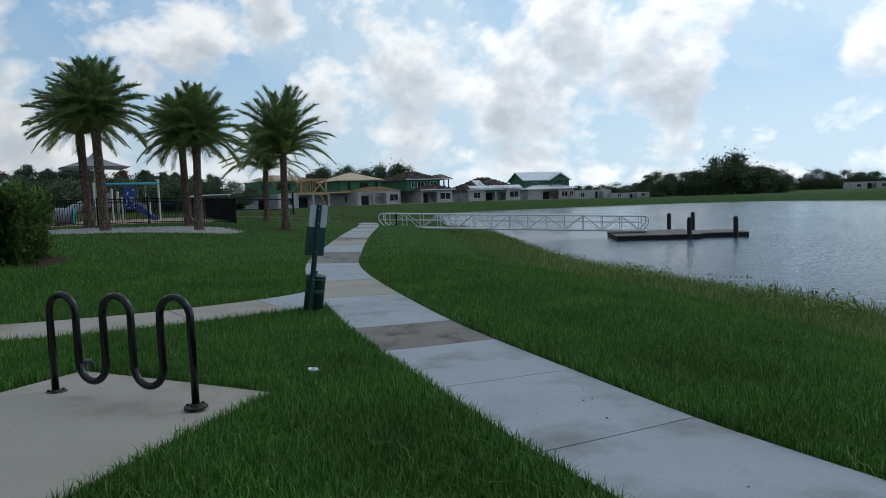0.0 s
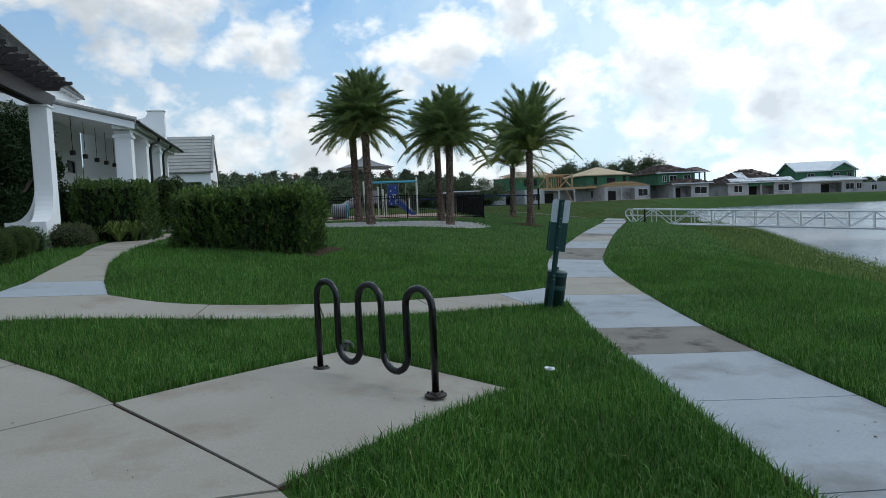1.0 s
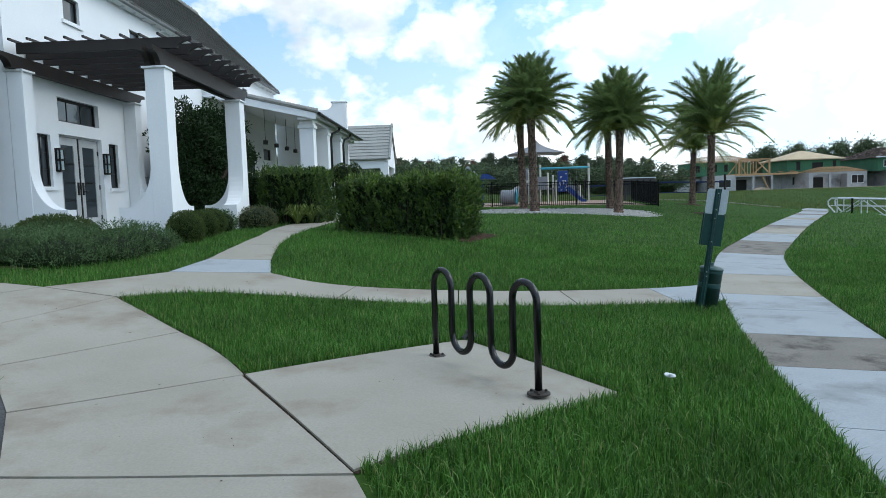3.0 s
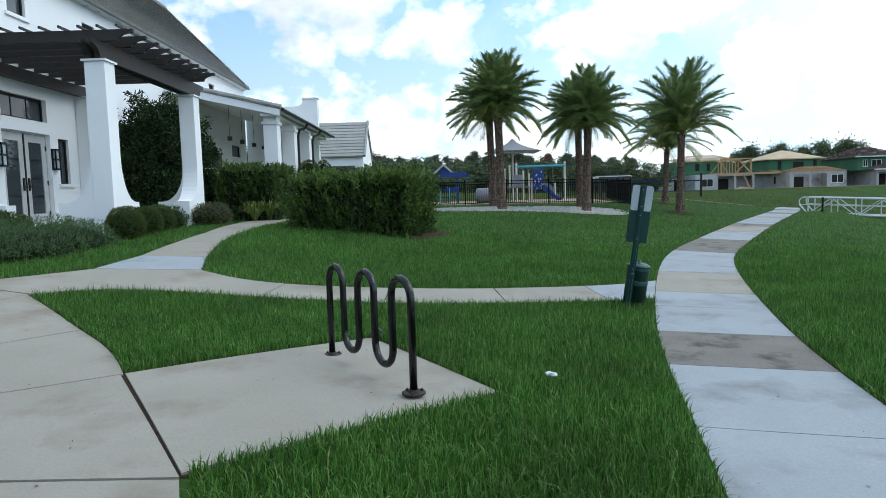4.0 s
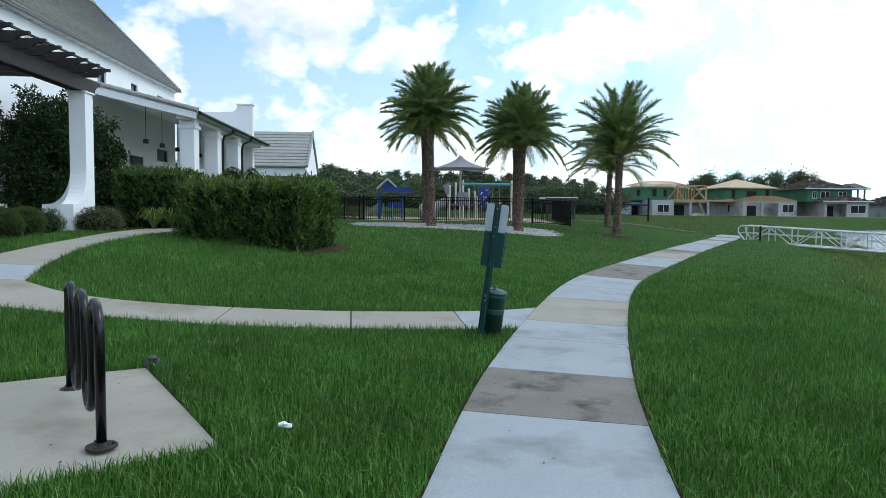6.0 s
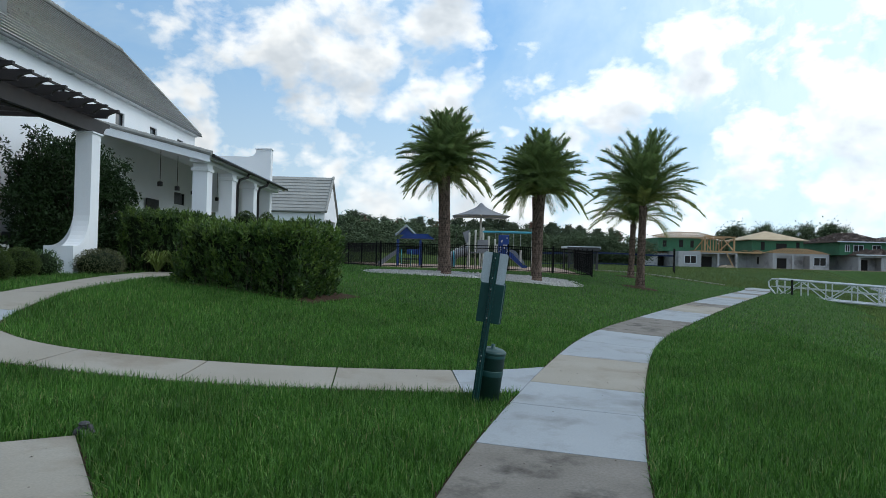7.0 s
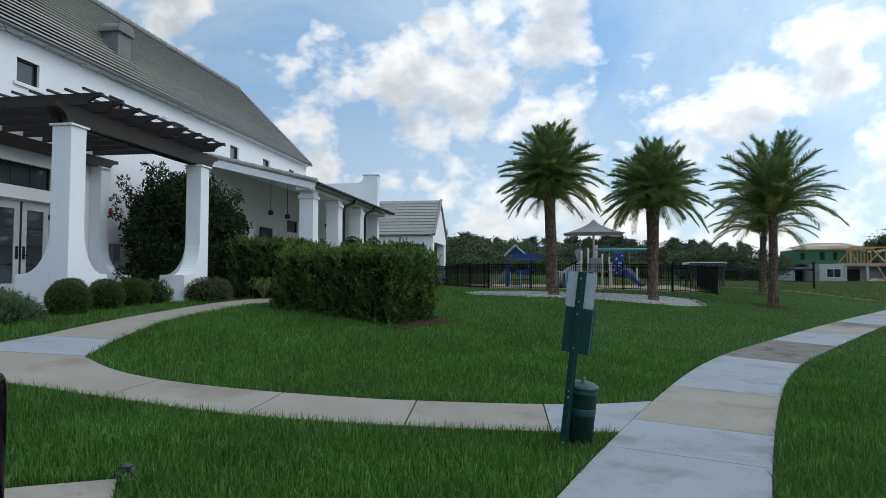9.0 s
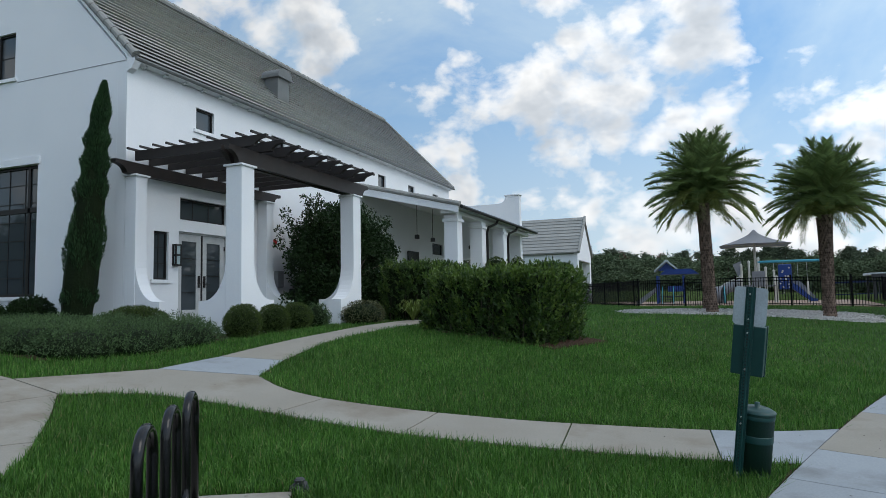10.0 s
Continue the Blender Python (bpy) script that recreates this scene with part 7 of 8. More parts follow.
def site_window(parent, x, y, z, w, h, framed=True):
    w_ = new("window")
    w_.parent = parent
    part("opening", box(bmesh.new(), x - w / 2, x + w / 2, y - 0.05, y + 0.02, z, z + h), DARKHOLE, w_)
    if framed:
        bm_ = bmesh.new()
        t = 0.09
        box(bm_, x - w / 2 - t, x - w / 2, y - 0.10, y, z - t, z + h + t), box(bm_, x + w / 2, x + w / 2 + t, y - 0.10, y, z - t, z + h + t)
        box(bm_, x - w / 2, x + w / 2, y - 0.10, y, z - t, z), box(bm_, x - w / 2, x + w / 2, y - 0.10, y, z + h, z + h + t)
        box(bm_, x - 0.04, x + 0.04, y - 0.09, y - 0.052, z, z + h)
        part("frame", bm_, UNDERLAY, w_)
    return w_


def trusses(parent, x0, x1, y0, y1, z, rise, n, along="x"):
    for k in range(n):
        u = (k + 0.5) / n
        x = x0 + (x1 - x0) * u
        fade = min(1.0, 0.35 + 2.2 * min(u, 1 - u))
        m, top_ = (y0 + y1) / 2, z + rise * min(1.0, 0.35 + 2.2 * min(u, 1 - u))
        q = (y0 + m) / 2
        bm_ = tube(bmesh.new(), [(x, m, top_), (x, y0 - 0.5, z), (x, q, z), (x, (q + y0) / 2, z + (top_ - z) * 0.42), (x, q + 0.1, z), (x, m, top_ - 0.05), (x, m, z), (x, y1 + 0.5, z), (x, m, top_)], 0.06, 4)
        part("truss", bm_, TIMBER, parent)


SITES = []


def place(ob, px, py, pz, turn):
    ob.matrix_basis = pose(px, py, pz, 0, 0, turn)


def build_house(x, y, turn, label, w, d, gf, upper, roof_mat, low_roof, wins, loggia, up_wins, tiled=False, gable_roof=False, underlay=False, sheath_only=False, low_rise=1.5, low_depth=0.62, decked=True):
    """A house at the origin facing -y, then moved into place. upper: (x0, x1, depth from front, height) or None."""
    h = tagged(new("house"), label, "house")
    h.empty_display_size = 1.0
    bm_ = bmesh.new()
    x0, x1 = -w / 2, w / 2
    lx0, lx1 = loggia
    # front wall split round a recessed loggia
    box(bm_, x0, lx0, 0, d, -0.5, gf), box(bm_, lx1, x1, 0, d, -0.5, gf), box(bm_, lx0, lx1, 2.6, d, -0.5, gf), box(bm_, lx0, lx1, 0, 0.35, gf - 0.45, gf)
    part("wall", bm_, BLOCK, h)
    n = max(1, int((lx1 - lx0) / 3.2))
    for k in range(n + 1):
        cx = lx0 + (lx1 - lx0) * k / n
        part("pier", box(bmesh.new(), cx - 0.2, cx + 0.2, -0.06, 0.4, -0.5, gf - 0.452), BLOCK, h)
    part("doorway", box(bmesh.new(), lx0 + 0.5, lx0 + 0.5 + min(3.0, (lx1 - lx0) * 0.55), 2.5, 2.598, 0.0, 2.3), DARKHOLE, h)
    for wx, wz, ww, wh in wins:
        site_window(h, wx, 0.0, wz, ww, wh)
    if low_roof:
        bm_ = bmesh.new()
        hip(bm_, x0, x1, 0, d * low_depth, gf + 0.18, low_rise, 0.7)
        if tiled:
            tile_rows(bm_, x0 - 0.7, x1 + 0.7, -0.7, d * low_depth + 0.7, gf + 0.2, low_rise, 6 if low_rise < 2 else 10)
        part("lower_roof", bm_, roof_mat, h)
        part("fascia", box(bmesh.new(), x0 - 0.75, x1 + 0.75, -0.78, -0.702, gf - 0.02, gf + 0.2), UNDERLAY if tiled or underlay else TIMBER, h)
    if upper:
        ux0, ux1, ud, uh = upper
        part("upper_wall", box(bmesh.new(), ux0, ux1, ud, d, gf + 0.02, gf + uh), SHEATH, h, "green sheathed upper storey")
        for wx, wz, ww, wh in up_wins:
            site_window(h, wx, ud, gf + wz, ww, wh, not sheath_only)
        bm_ = bmesh.new()
        if gable_roof:
            # ridge along the front, with a lower cross gable facing it
            m, zr, fx = (ud + d) / 2, gf + uh, ux1 - 3.4
            for e in (ud - 0.7, d + 0.7):
                prism(bm_, [(e, zr - 0.1), (m, zr + 2.45), (m, zr + 2.65), (e, zr + 0.1)], ux0 - 0.6, ux1 + 0.6, "x")
            for gx_ in (ux0, ux1 - 0.2):
                part("gable_end", prism(bmesh.new(), [(ud, zr), (d, zr), (m, zr + 2.4)], gx_, gx_ + 0.2, "x"), SHEATH, h)
            part("gable_end", prism(bmesh.new(), [(fx - 3.0, zr), (fx + 3.0, zr), (fx, zr + 1.75)], ud - 1.4, ud - 1.2, "y"), SHEATH, h)
            for e in (fx - 3.5, fx + 3.5):
                prism(bm_, [(e, zr - 0.1), (fx, zr + 1.85), (fx, zr + 2.0), (e, zr + 0.08)], ud - 1.9, m, "y")
            for px__ in (fx - 2.9, fx + 2.9):
                part("post", box(bmesh.new(), px__ - 0.12, px__ + 0.12, ud - 1.45, ud - 1.2, gf, zr), SHEATH, h)
        else:
            hip(bm_, ux0, ux1, ud, d, gf + uh + 0.2, 2.1, 0.7)
            if tiled:
                tile_rows(bm_, ux0 - 0.7, ux1 + 0.7, ud - 0.7, d + 0.7, gf + uh + 0.2, 2.1, 8)
        if decked:
            part("upper_roof", bm_, roof_mat, h)
        part("fascia", box(bmesh.new(), ux0 - 0.75, ux1 + 0.75, ud - 0.78, ud - 0.702, gf + uh, gf + uh + 0.22), UNDERLAY if tiled or underlay else PLY, h)
    SITES.append((h, x, y, turn))
    return h


def bearing(px, dist):
    a = radians(35.75) + math.atan((px - 784) / 1149)
    return 0.448 + dist * math.sin(a), 0.145 + dist * math.cos(a)


# timber-framed house
hx, hy = bearing(543, 150)
fr = build_house(hx, hy, 0, "house under construction with block walls, green sheathing and bare timber trusses", 12.4, 14.0, 3.3, (-8.6, 0.5, 5.5, 2.9), PLY, False,
                 [(-3.7, 0.8, 2.4, 1.5)], (-1.6, 6.0), [(-7.2, 0.9, 0.8, 1.4), (-3.6, 0.9, 0.9, 1.6), (-1.2, 0.9, 0.7, 1.5)], sheath_only=True, decked=False)
trusses(fr, -8.9, 5.6, 4.0, 13.0, 6.25, 1.5, 30)
for k in range(9):
    x = 0.6 + k * 0.62
    part("stud", box(bmesh.new(), x - 0.07, x + 0.07, 6.0, 6.2, 3.5, 6.2), TIMBER, fr)
for a, b in (((0.9, 0.6, 3.5), (-0.6, 0.6, 6.0)), ((5.4, 0.6, 6.1), (2.6, 0.6, 3.5)), ((5.6, 0.2, 3.4), (5.6, 5.4, 6.2)), ((-0.9, 5.0, 3.5), (1.2, 5.0, 6.1)), ((5.2, -0.5, 0.1), (3.9, 0.0, 3.1))):
    part("brace", tube(bmesh.new(), [a, b], 0.12, 4), TIMBER, fr)
for x in (-0.6, 5.6):
    part("post", box(bmesh.new(), x - 0.15, x + 0.15, 0.1, 0.4, 3.46, 6.3), TIMBER, fr)
part("header", box(bmesh.new(), -0.9, 5.9, 0.0, 0.35, 6.302, 6.55), TIMBER, fr), part("header", box(bmesh.new(), -1.6, 11.4, -0.08, 0.3, 3.1, 3.45), TIMBER, fr)
part("floor_deck", box(bmesh.new(), -1.9, 6.1, 0.4, 11.8, 3.31, 3.5), TIMBER, fr)
part("rear_wall", box(bmesh.new(), 0.52, 6.1, 9.5, 9.8, 3.52, 6.2), SHEATH, fr)
part("sand_heap", prism(bmesh.new(), [(1.6, -0.1), (5.2, -0.1), (3.6, 0.5), (2.8, 0.55)], -3.0, -0.3, "y"), SAND, fr, "small heap of builder's sand")

hx, hy = bearing(676, 158)
h1 = build_house(hx, hy, -2, "house under construction with green sheathing and a raw plywood hip roof", 11.6, 17.0, 3.3, (-7.9, 3.1, 5.0, 2.8), PLY, False,
                 [(3.9, 0.9, 2.4, 1.6)], (-5.2, 2.0), [(-5.6, 0.7, 0.8, 1.8), (-1.6, 0.8, 2.2, 1.4), (1.9, 0.6, 0.7, 1.9)], sheath_only=True)
trusses(h1, -5.9, 5.9, 0.0, 5.0, 3.3, 1.15, 22)
trusses(h1, -8.4, -5.9, 2.0, 14.0, 3.3, 1.2, 6)
part("side_window", box(bmesh.new(), -5.84, -5.79, 6.2, 7.0, 0.9, 2.5), DARKHOLE, h1)
hx, hy = bearing(777, 163)
h2 = build_house(hx, hy, -5, "two-storey house under construction with a part-tiled brown hip roof", 9.0, 18.0, 3.2, (-7.0, 2.4, 2.4, 2.7), BROWNTILE, True,
                 [(2.4, 0.9, 3.0, 1.5)], (-4.2, 0.2), [(-5.4, 0.8, 0.8, 1.3), (-3.2, 0.8, 1.8, 1.3), (0.4, 0.8, 1.6, 1.3)], tiled=True, low_depth=0.4)
part("balcony_post", box(bmesh.new(), 5.0, 5.25, 2.5, 2.75, 3.2, 5.9), SHEATH, h2), part("balcony_post", box(bmesh.new(), 3.6, 3.85, 2.5, 2.75, 3.2, 5.9), SHEATH, h2)
part("balcony_roof", hip(bmesh.new(), 2.4, 5.2, 2.4, 9.0, 6.08, 1.2, 0.7), BROWNTILE, h2)
part("fascia", box(bmesh.new(), 3.16, 5.9, 1.62, 1.69, 5.90, 6.12), UNDERLAY, h2)
hx, hy = bearing(879, 176)
h3 = build_house(hx, hy, -12, "single-storey house under construction with brown tiles going on over white underlay", 15.8, 13.0, 3.0, None, BROWNTILE, True,
                 [(-5.4, 0.9, 2.0, 1.5), (5.9, 0.9, 2.8, 1.5)], (-3.0, 3.6), [], tiled=True, low_rise=3.4, low_depth=1.0)
part("underlay", prism(bmesh.new(), [(-0.71, 3.32), (4.2, 5.66), (4.2, 5.76), (-0.71, 3.42)], -4.8, -2.4, "x"), UNDERLAY, h3, "white underlay not yet tiled")
part("underlay", prism(bmesh.new(), [(-0.72, 3.31), (1.0, 4.13), (1.0, 4.25), (-0.72, 3.43)], -7.6, 8.2, "x"), UNDERLAY, h3, "white underlay not yet tiled")
part("header", box(bmesh.new(), -3.0, 3.6, -0.05, -0.003, 2.2, 3.0), SHEATH, h3)
hx, hy = bearing(979, 190)
build_house(hx, hy, -18, "two-storey house under construction with green gables and white roof underlay", 14.6, 13.0, 3.1, (-7.2, 7.0, 3.0, 2.6), UNDERLAY, True,
            [(4.2, 0.9, 1.9, 1.4), (6.4, 0.9, 1.2, 1.4)], (-3.0, 2.4), [(-3.8, 0.8, 1.6, 1.2), (2.6, 0.8, 1.4, 1.2), (5.8, 0.8, 0.9, 1.2)], gable_roof=True, underlay=True)
hx, hy = bearing(1052, 204)
build_house(hx, hy, -24, "bare grey block walls of an unfinished house", 12.0, 10.0, 2.8, None, BLOCK, False, [(-3.4, 0.8, 1.2, 1.3)], (0.5, 3.5), [])
hx, hy = bearing(1118, 240)
build_house(hx, hy, -30, "low bare block walls of an unfinished house", 14.0, 10.0, 2.0, None, BLOCK, False, [(-4.0, 0.6, 1.2, 1.1), (4.6, 0.6, 1.2, 1.1)], (-0.5, 2.5), [])
hx, hy = bearing(1545, 330)
build_house(hx, hy, -50, "bare grey block walls of an unfinished house", 16.0, 9.0, 3.0, None, BLOCK, False, [(-5.0, 0.8, 1.6, 1.3), (4.5, 0.8, 1.6, 1.3)], (-2.0, 2.0), [])
hx, hy = bearing(436, 152)
build_house(hx, hy, -4, "long bare block wall of an unfinished house behind the playground", 16.5, 12.0, 2.9, None, BLOCK, False, [(-5.0, 0.8, 1.2, 1.3), (-1.0, 0.8, 1.2, 1.3)], (3.0, 6.5), [])
trusses(SITES[-1][0], -8.6, 8.6, 0.0, 9.0, 2.9, 1.1, 26)
for site in SITES:
    place(site[0], site[1], site[2], gz(site[1], site[2]), site[3])
# bare sand strip along the lots
strip = finish("bare_sand", patch(bmesh.new(), [bearing(600, 152), bearing(1140, 196), bearing(1145, 208), bearing(600, 160)], 60, 8, 0.10, 0.3), SAND)
tagged(strip, "pale bare sand along the building lots", "sand", kind="structure")


# ---- distant trees ----
def tree_mesh(seed, kind):
    """Trunk and crown of a distant tree at the origin, about 1 unit tall."""
    rd = np.random.default_rng(seed)
    bm_ = bmesh.new()
    blobs = []
    if kind == "pine":
        tube(bm_, [(0, 0, -0.02), (0.01, 0, 0.5), (0, 0.01, 0.97)], [0.018, 0.013, 0.004], 6)
        for k in range(9):
            z = 0.42 + 0.055 * k + rd.uniform(-0.02, 0.02)
            a = rd.uniform(0, 6.28)
            q = rd.uniform(0.04, 0.13) * (1.25 - 0.6 * k / 9)
            blobs.append((q * math.cos(a), q * math.sin(a), z + 0.02, 0.10, 0.10, 0.05))
            tube(bm_, [(0, 0, z - 0.02), (q * math.cos(a), q * math.sin(a), z + 0.02)], [0.007, 0.003], 5)
        blobs.append((0, 0, 0.95, 0.06, 0.06, 0.06))
    else:
        tube(bm_, [(0, 0, -0.02), (0.01, 0, 0.2), (0, 0.01, 0.5)], [0.030, 0.024, 0.012], 6)
        for k in range(19):
            a, z = rd.uniform(0, 6.28), rd.uniform(0.06, 0.86)
            q = rd.uniform(0.05, 0.30) * (1.25 - 1.1 * abs(z - 0.42))
            blobs.append((q * math.cos(a), q * math.sin(a), z, rd.uniform(0.13, 0.22), rd.uniform(0.13, 0.22), rd.uniform(0.10, 0.18)))
            tube(bm_, [(0, 0, 0.16), (q * 0.5 * math.cos(a), q * 0.5 * math.sin(a), z * 0.7), (q * math.cos(a), q * math.sin(a), z)], [0.014, 0.009, 0.003], 5)
    P, N = [], []
    for cx, cy, cz, rx, ry, rz in blobs:
        v = RNG.normal(0, 0.52, (230, 3))
        P.append(v * (rx, ry, rz) + (cx, cy, cz)), N.append(unit(v))
    return bm_, np.concatenate(P), np.concatenate(N)


KINDS = {}
for i, (kind, mat_, label) in enumerate((("round", FARLEAF, "distant broad-leaved tree with a dark uneven crown"), ("round", FARLEAF, "distant broad-leaved tree with a dark uneven crown"), ("round", FARLEAF, "distant broad-leaved tree with a dark uneven crown"),
                                         ("pine", PINELEAF, "distant tall pine with clumped needles"), ("pine", PINELEAF, "distant tall pine with clumped needles"), ("pine", RUSTLEAF, "distant dying pine with rust-coloured needles"))):
    bm_, P, N = tree_mesh(50 + i, kind)
    t = tagged(new("tree"), label, "tree", "distant trees")
    part("trunk", bm_, TRUNK, t)
    leaf_cloud("crown", P, N, 0.050 if kind == "round" else 0.042, 0.032 if kind == "round" else 0.020, mat_, t, 0.9)
    KINDS[i] = t


def plant(i, x, y, h, wide=1.0):
    m = Matrix.Translation((x, y, gz(x, y) - 0.1)) @ Matrix.Rotation(random.uniform(0, 6.28), 4, "Z")
    c = copy_thing(KINDS[i], Matrix())
    c.matrix_basis = m @ Matrix.Diagonal((h * wide, h * wide, h, 1))


random.seed(11)
# woods behind the playground
for k in range(120):
    u = k / 119
    x, y = -50 + 92 * u + random.uniform(-1.0, 1.0), 118 + random.uniform(-10, 14) + 8 * u
    plant(random.choice((0, 1, 2)), x, y, random.uniform(6.4, 8.8) * (1 - 0.28 * u), 1.5)
for k in range(84):
    u = k / 83
    plant(3 + (k % 9 == 2) * 2 + (k % 2) * (k % 9 != 2), -44 + 88 * u + random.uniform(-2, 2), 138 + random.uniform(-6, 10) + 10 * u, random.uniform(9.4, 11.8) * (1 - 0.26 * u), 1.25)
for k in range(15):
    plant(random.choice((0, 1, 2)), -38 + 3.0 * k + random.uniform(-1, 1), 98 + random.uniform(-4, 6), random.uniform(3.0, 5.0), 1.8)
# trees behind the houses and along the far shore
for px_ in range(562, 724, 8):
    plant(random.choice((0, 1, 2)), *bearing(px_ + random.uniform(-4, 4), 232 + random.uniform(-8, 8)), random.uniform(12.0, 15.0), 0.9)
for px_ in range(1150, 1385, 13):
    hgt = 9.6 + 5.6 * math.exp(-((px_ - 1300) / 38.0) ** 2)
    plant(random.choice((0, 1, 2)), *bearing(px_ + random.uniform(-4, 4), 262 + random.uniform(-8, 8)), hgt * random.uniform(0.85, 1.05), 1.15)
for px_ in range(1395, 1760, 12):
    plant(random.choice((0, 1, 2)), *bearing(px_ + random.uniform(-5, 5), 400 + random.uniform(-12, 12)), random.uniform(6.0, 11.0), 1.5)
for px_ in range(1020, 1150, 12):
    plant(random.choice((0, 1, 2)), *bearing(px_ + random.uniform(-5, 5), 330 + random.uniform(-12, 12)), random.uniform(5.5, 8.5), 1.6)
for px_ in range(330, 560, 16):
    plant(random.choice((0, 1, 2, 3)), *bearing(px_ + random.uniform(-5, 5), 235 + random.uniform(-12, 12)), random.uniform(6.0, 8.5), 1.3)
for k in range(26):
    a = radians(60 + k * 9.5 + random.uniform(-2, 2))
    plant(random.choice((0, 1, 2)), 60 * math.cos(-a) - 30, -70 + 60 * math.sin(-a), random.uniform(8, 12), 1.2)
for t in KINDS.values():
    for o in (*t.children_recursive, t):
        bpy.data.objects.remove(o)


# ---- grass ----
def inside(poly, x, y):
    poly = np.asarray(poly)
    res = np.zeros(len(x), bool)
    for (x0, y0), (x1, y1) in zip(poly, np.roll(poly, -1, 0)):
        c = (y0 > y) != (y1 > y)
        with np.errstate(divide="ignore", invalid="ignore"):
            res ^= c & (x < (x1 - x0) * (y - y0) / (y1 - y0) + x0)
    return res


BARE = [np.concatenate([PATH_EDGE, PATH_LEFT[::-1]])[::2], np.concatenate([NEAR_EDGE, [(beside_path(10.02)[0] + 0.2, 10.02), (beside_path(11.75)[0] + 0.2, 11.75)], FAR_EDGE[::-1]]),
        np.array(rows_l + rows_r[::-1]), np.array([(-0.83, 6.06), (0.47, 4.03), (0.56, 4.06), PAD[1], PAD[2], PAD[3], PAD[0]]),
        np.array([(3.0, -8.0), (2.2, -2.4), (1.7, 0.4), (0.98, 2.9), (0.55, 4.04), (0.49, 4.17), *[tuple(p) for p in WALK_EDGE], (-2.95, 9.42), (-2.4, 9.65), (-1.3, 10.72), (-1.86, 11.02), (-1.95, 11.1), (-3.44, 10.62), (-4.51, 9.12), (-8.6, 9.2), (-7.6, 8.2), (-5.10, 7.98), (-4.07, 7.07), (-3.11, 6.11), (-2.67, 5.61), (-14, 6.45), (-14, -8), (-1.2, -8)]),
        GRAVEL_LINE[::2], np.array([(1.2, 39.4), (12.0, 37.4), (13.4, 52.0), (-3.5, 53.0)]),
        np.array([(-14.0, 10.1), (-5.3, 10.05), (-4.35, 11.4), (-4.62, 17.9), (-14.0, 17.9)]), np.array([(-9.0, 19.6), (-4.4, 19.6), (-4.2, 25.2), (-4.0, 37.0), (-9.0, 37.0)]),
        np.array([(p.x, p.y) for p in cn]), np.array([(-20, 13.9), (-8.3, 13.9), (-8.3, 36), (-20, 36)]), np.array([(-11, 45.0), (-3, 45.0), (-3, 51.5), (-11, 51.5)])]


def blades(name, x, y, tall, wide, mat, label, lean_amt=0.45, parent=None, segs=2):
    n = len(x)
    z = height(x, y)
    h = tall * RNG.uniform(0.55, 1.25, n)
    a = RNG.uniform(0, 2 * np.pi, n)
    lean_v = np.abs(RNG.normal(0, lean_amt, n)) * h
    dx, dy = np.cos(a), np.sin(a)
    f = RNG.uniform(0, 2 * np.pi, n)
    wx, wy = np.cos(f) * wide * 0.5 * RNG.uniform(0.7, 1.3, n), np.sin(f) * wide * 0.5 * RNG.uniform(0.7, 1.3, n)
    b = np.stack([x, y, z - 0.01], 1)
    W = np.stack([wx, wy, 0 * wx], 1)
    m = b + np.stack([dx * lean_v * 0.35, dy * lean_v * 0.35, h * 0.6], 1)
    t = b + np.stack([dx * lean_v, dy * lean_v, h * (1 - 0.25 * np.minimum(1, lean_v / h))], 1)
    if segs == 2:
        V = np.stack([b - W, b + W, m + W * 0.85, m - W * 0.85, t], 1).reshape(-1, 3)
        i = np.arange(n)[:, None] * 5
        F = np.concatenate([i + [[0, 1, 2]], i + [[0, 2, 3]], i + [[3, 2, 4]]], 0)
    else:
        V = np.stack([b - W, b + W, t], 1).reshape(-1, 3)
        F = np.arange(n)[:, None] * 3 + [[0, 1, 2]]
    ob = raw_mesh(name, V, F, mat)
    return tagged(ob, label, "grass", kind="stuff")


def scatter(n, x0, x1, y0, y1, fall=None):
    x, y = RNG.uniform(x0, x1, n), RNG.uniform(y0, y1, n)
    keep = np.ones(n, bool)
    for poly in BARE:
        keep &= ~inside(poly, x, y)
    keep &= lake_depth(x, y) < -0.4
    if y0 < 15:
        # turf is edged a little back from the concrete
        for sx, sy in ((0.014, 0), (-0.014, 0), (0, 0.014), (0, -0.014)):
            for poly in BARE[:5]:
                i_ = np.flatnonzero(keep)
                keep[i_[inside(poly, x[i_] + sx, y[i_] + sy)]] = False
    if fall is not None:
        keep &= RNG.random(n) < fall(x, y)
    return x[keep], y[keep]


def d_near(x, y):
    """Distance to the line that the viewer walks."""
    return np.hypot(x - np.clip(x, 0.4, 4.4), y - np.clip(y, 0.2, 3.0))


x, y = scatter(1400000, -6.5, 12.5, -3.5, 17.5, lambda x, y: np.clip((4.2 / np.maximum(d_near(x, y), 1.0)) ** 1.35, 0, 1))
near = d_near(x, y) < 5.5
blades("lawn_grass", x[near], y[near], 0.122, 0.0070, GRASS, "thick green lawn grass near the paths", 0.55)
blades("lawn_grass", x[~near], y[~near], 0.120, 0.0100, GRASS, "green lawn grass round the path fork", 0.62, segs=1)
x, y = scatter(420000, -6.0, 30.0, 12.0, 46.0, lambda x, y: np.clip((14.0 / np.maximum(d_near(x, y), 1.0)) ** 1.5, 0, 1) * np.clip((d_near(x, y) - 7) / 5, 0, 1))
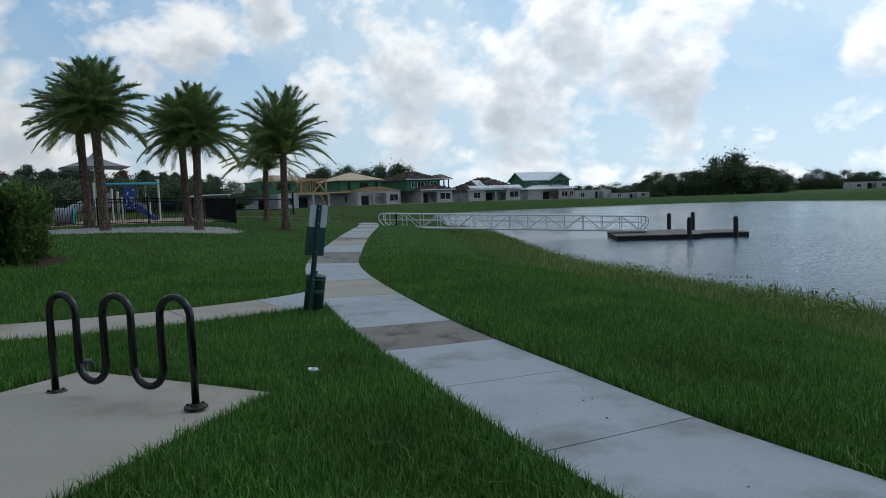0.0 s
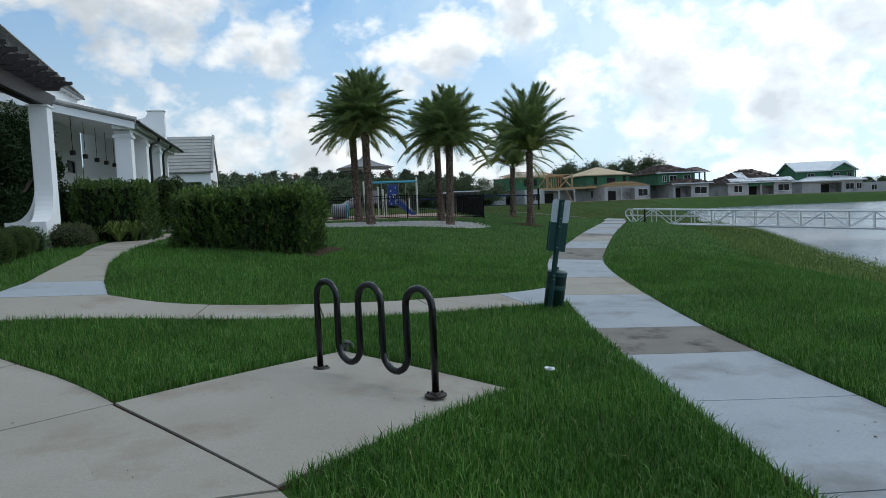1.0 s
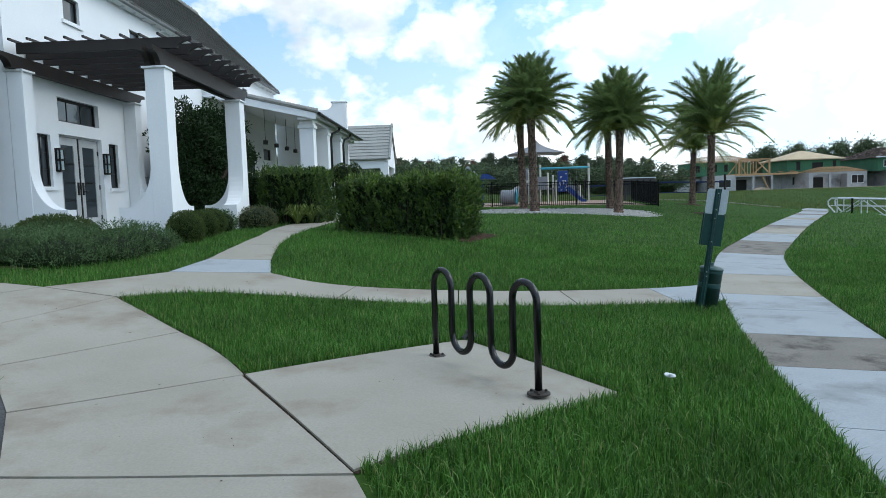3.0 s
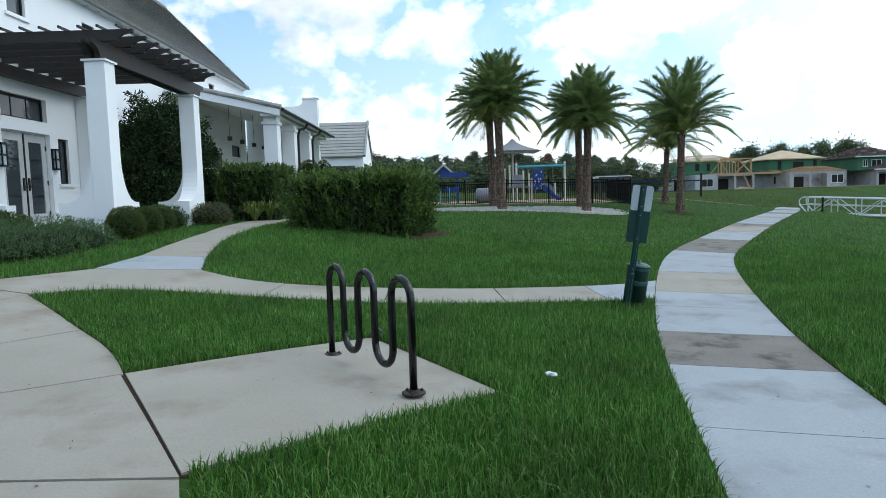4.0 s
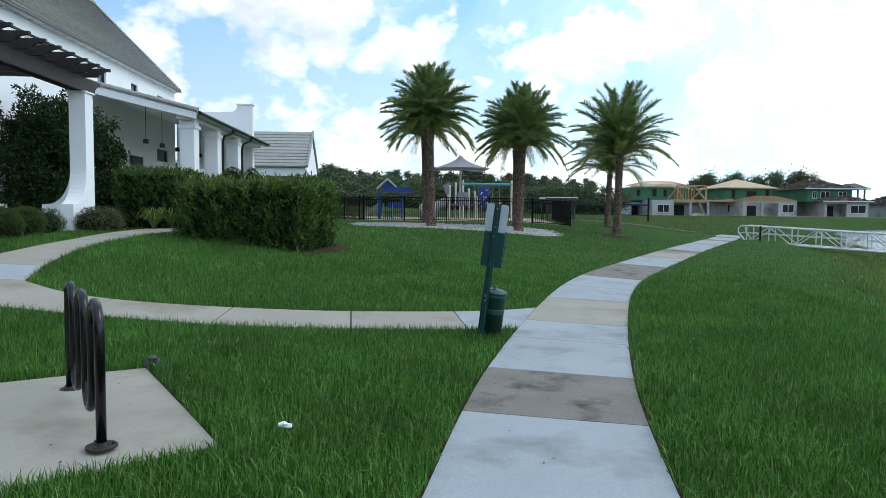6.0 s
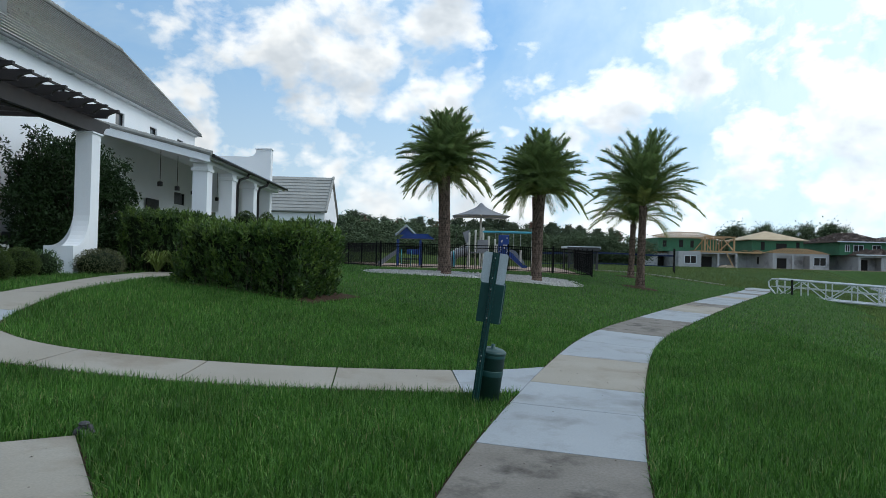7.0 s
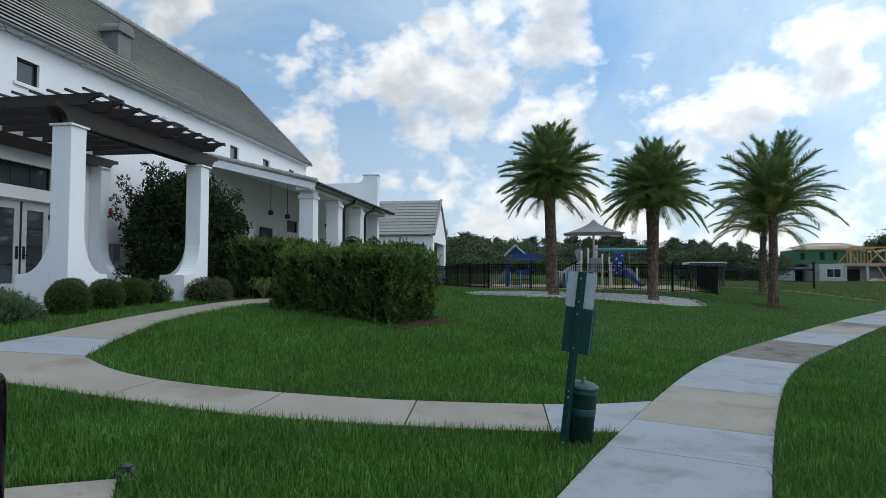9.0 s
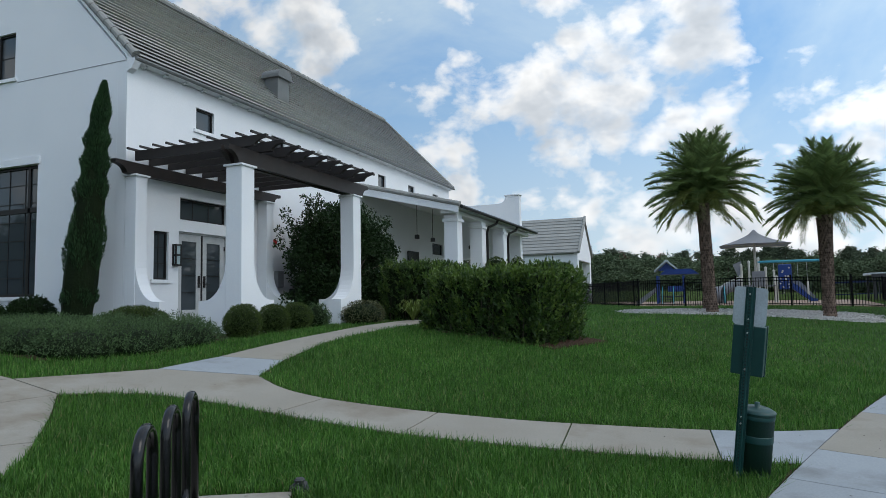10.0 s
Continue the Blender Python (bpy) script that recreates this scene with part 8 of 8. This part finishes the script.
blades("lawn_grass", x, y, 0.095, 0.017, GRASS, "green lawn grass farther up the slope", 0.6, segs=1)
x, y = scatter(110000, 2.0, 24.0, -9.0, 14.0, lambda x, y: np.clip((d_near(x, y) - 5) / 5, 0, 1))
blades("lawn_grass", x, y, 0.100, 0.016, GRASS, "green lawn grass on the lake bank", 0.6, segs=1)
x, y = scatter(360000, -20, 75, 44, 140, lambda x, y: np.clip((62.0 / (y + 0.3 * x)) ** 2.2, 0, 1))
blades("field_grass", x, y, 0.17, 0.040, FIELD, "rough field grass toward the building lots", segs=1)

# reeds and weeds at the water's edge
n = 420000
x, y = RNG.uniform(6, 40, n), RNG.uniform(-6, 52, n)
d = lake_depth(x, y)
keep = (d > -4.3 - 0.6 * np.sin(x * 0.9 + y * 0.5)) & (d < 0.5) & (RNG.random(n) < np.clip((d + 5.0) / 3.0, 0, 1))
x, y, d = x[keep], y[keep], d[keep]
tallness = 0.18 + 0.60 * np.clip((d + 4.2) / 3.2, 0, 1) * (0.7 + 0.3 * np.sin(x * 1.7) * np.sin(y * 1.3))
blades("shore_weeds", x, y, tallness, 0.021, WEEDS, "tall weedy grass along the lake's edge", 0.5)
n = 6500
x, y = RNG.uniform(8, 40, n), RNG.uniform(-2, 52, n)
d = lake_depth(x, y)
k_ = (d > -2.6) & (d < 0.2)
x, y = x[k_], y[k_]
P, N = [], []
for xi, yi in zip(x, y):
    m = 40
    hh = RNG.uniform(0.30, 0.80)
    u = RNG.random(m)
    P.append(np.stack([xi + RNG.normal(0, 0.09, m), yi + RNG.normal(0, 0.09, m), gz(xi, yi) + hh * u], 1)), N.append(np.stack([RNG.normal(0, 1, m), RNG.normal(0, 1, m), RNG.uniform(0.2, 1.2, m)], 1))
weeds_ob = leaf_cloud("shore_weeds", np.concatenate(P), np.concatenate(N), 0.10, 0.034, STRAP, None, 0.5)
tagged(weeds_ob, "broad-leaved weeds standing in the shore grass", "weeds", kind="stuff")


# leaf bits and grit blown onto the concrete
rg_ = np.random.default_rng(33)
spots = []
for _ in range(900):
    px_, py_ = rg_.uniform(-4.5, 8.0), rg_.uniform(-1.0, 14.0)
    one = np.array([px_]), np.array([py_])
    if any(inside(poly, *one)[0] for poly in (BARE[0], BARE[1], BARE[3], BARE[2])) or (inside(BARE[4], *one)[0] and px_ > -1.1 - 0.62 * (py_ - 3.4)):
        spots.append((px_, py_))
V_, F_ = [], []
for px_, py_ in spots[:170]:
    a, s, w = rg_.uniform(0, 6.28), rg_.uniform(0.005, 0.016), rg_.uniform(0.3, 0.7)
    z = gz(px_, py_) + 0.0245
    c, d = math.cos(a) * s, math.sin(a) * s
    b = len(V_)
    V_ += [(px_ - c, py_ - d, z), (px_ + d * w, py_ - c * w, z + 0.003), (px_ + c, py_ + d, z + 0.004), (px_ - d * w, py_ + c * w, z + 0.001)]
    F_.append((b, b + 1, b + 2, b + 3))
tagged(raw_mesh("leaf_litter", V_, F_, SOIL), "small dark leaf bits scattered on the concrete paths", "leaf litter", kind="stuff")
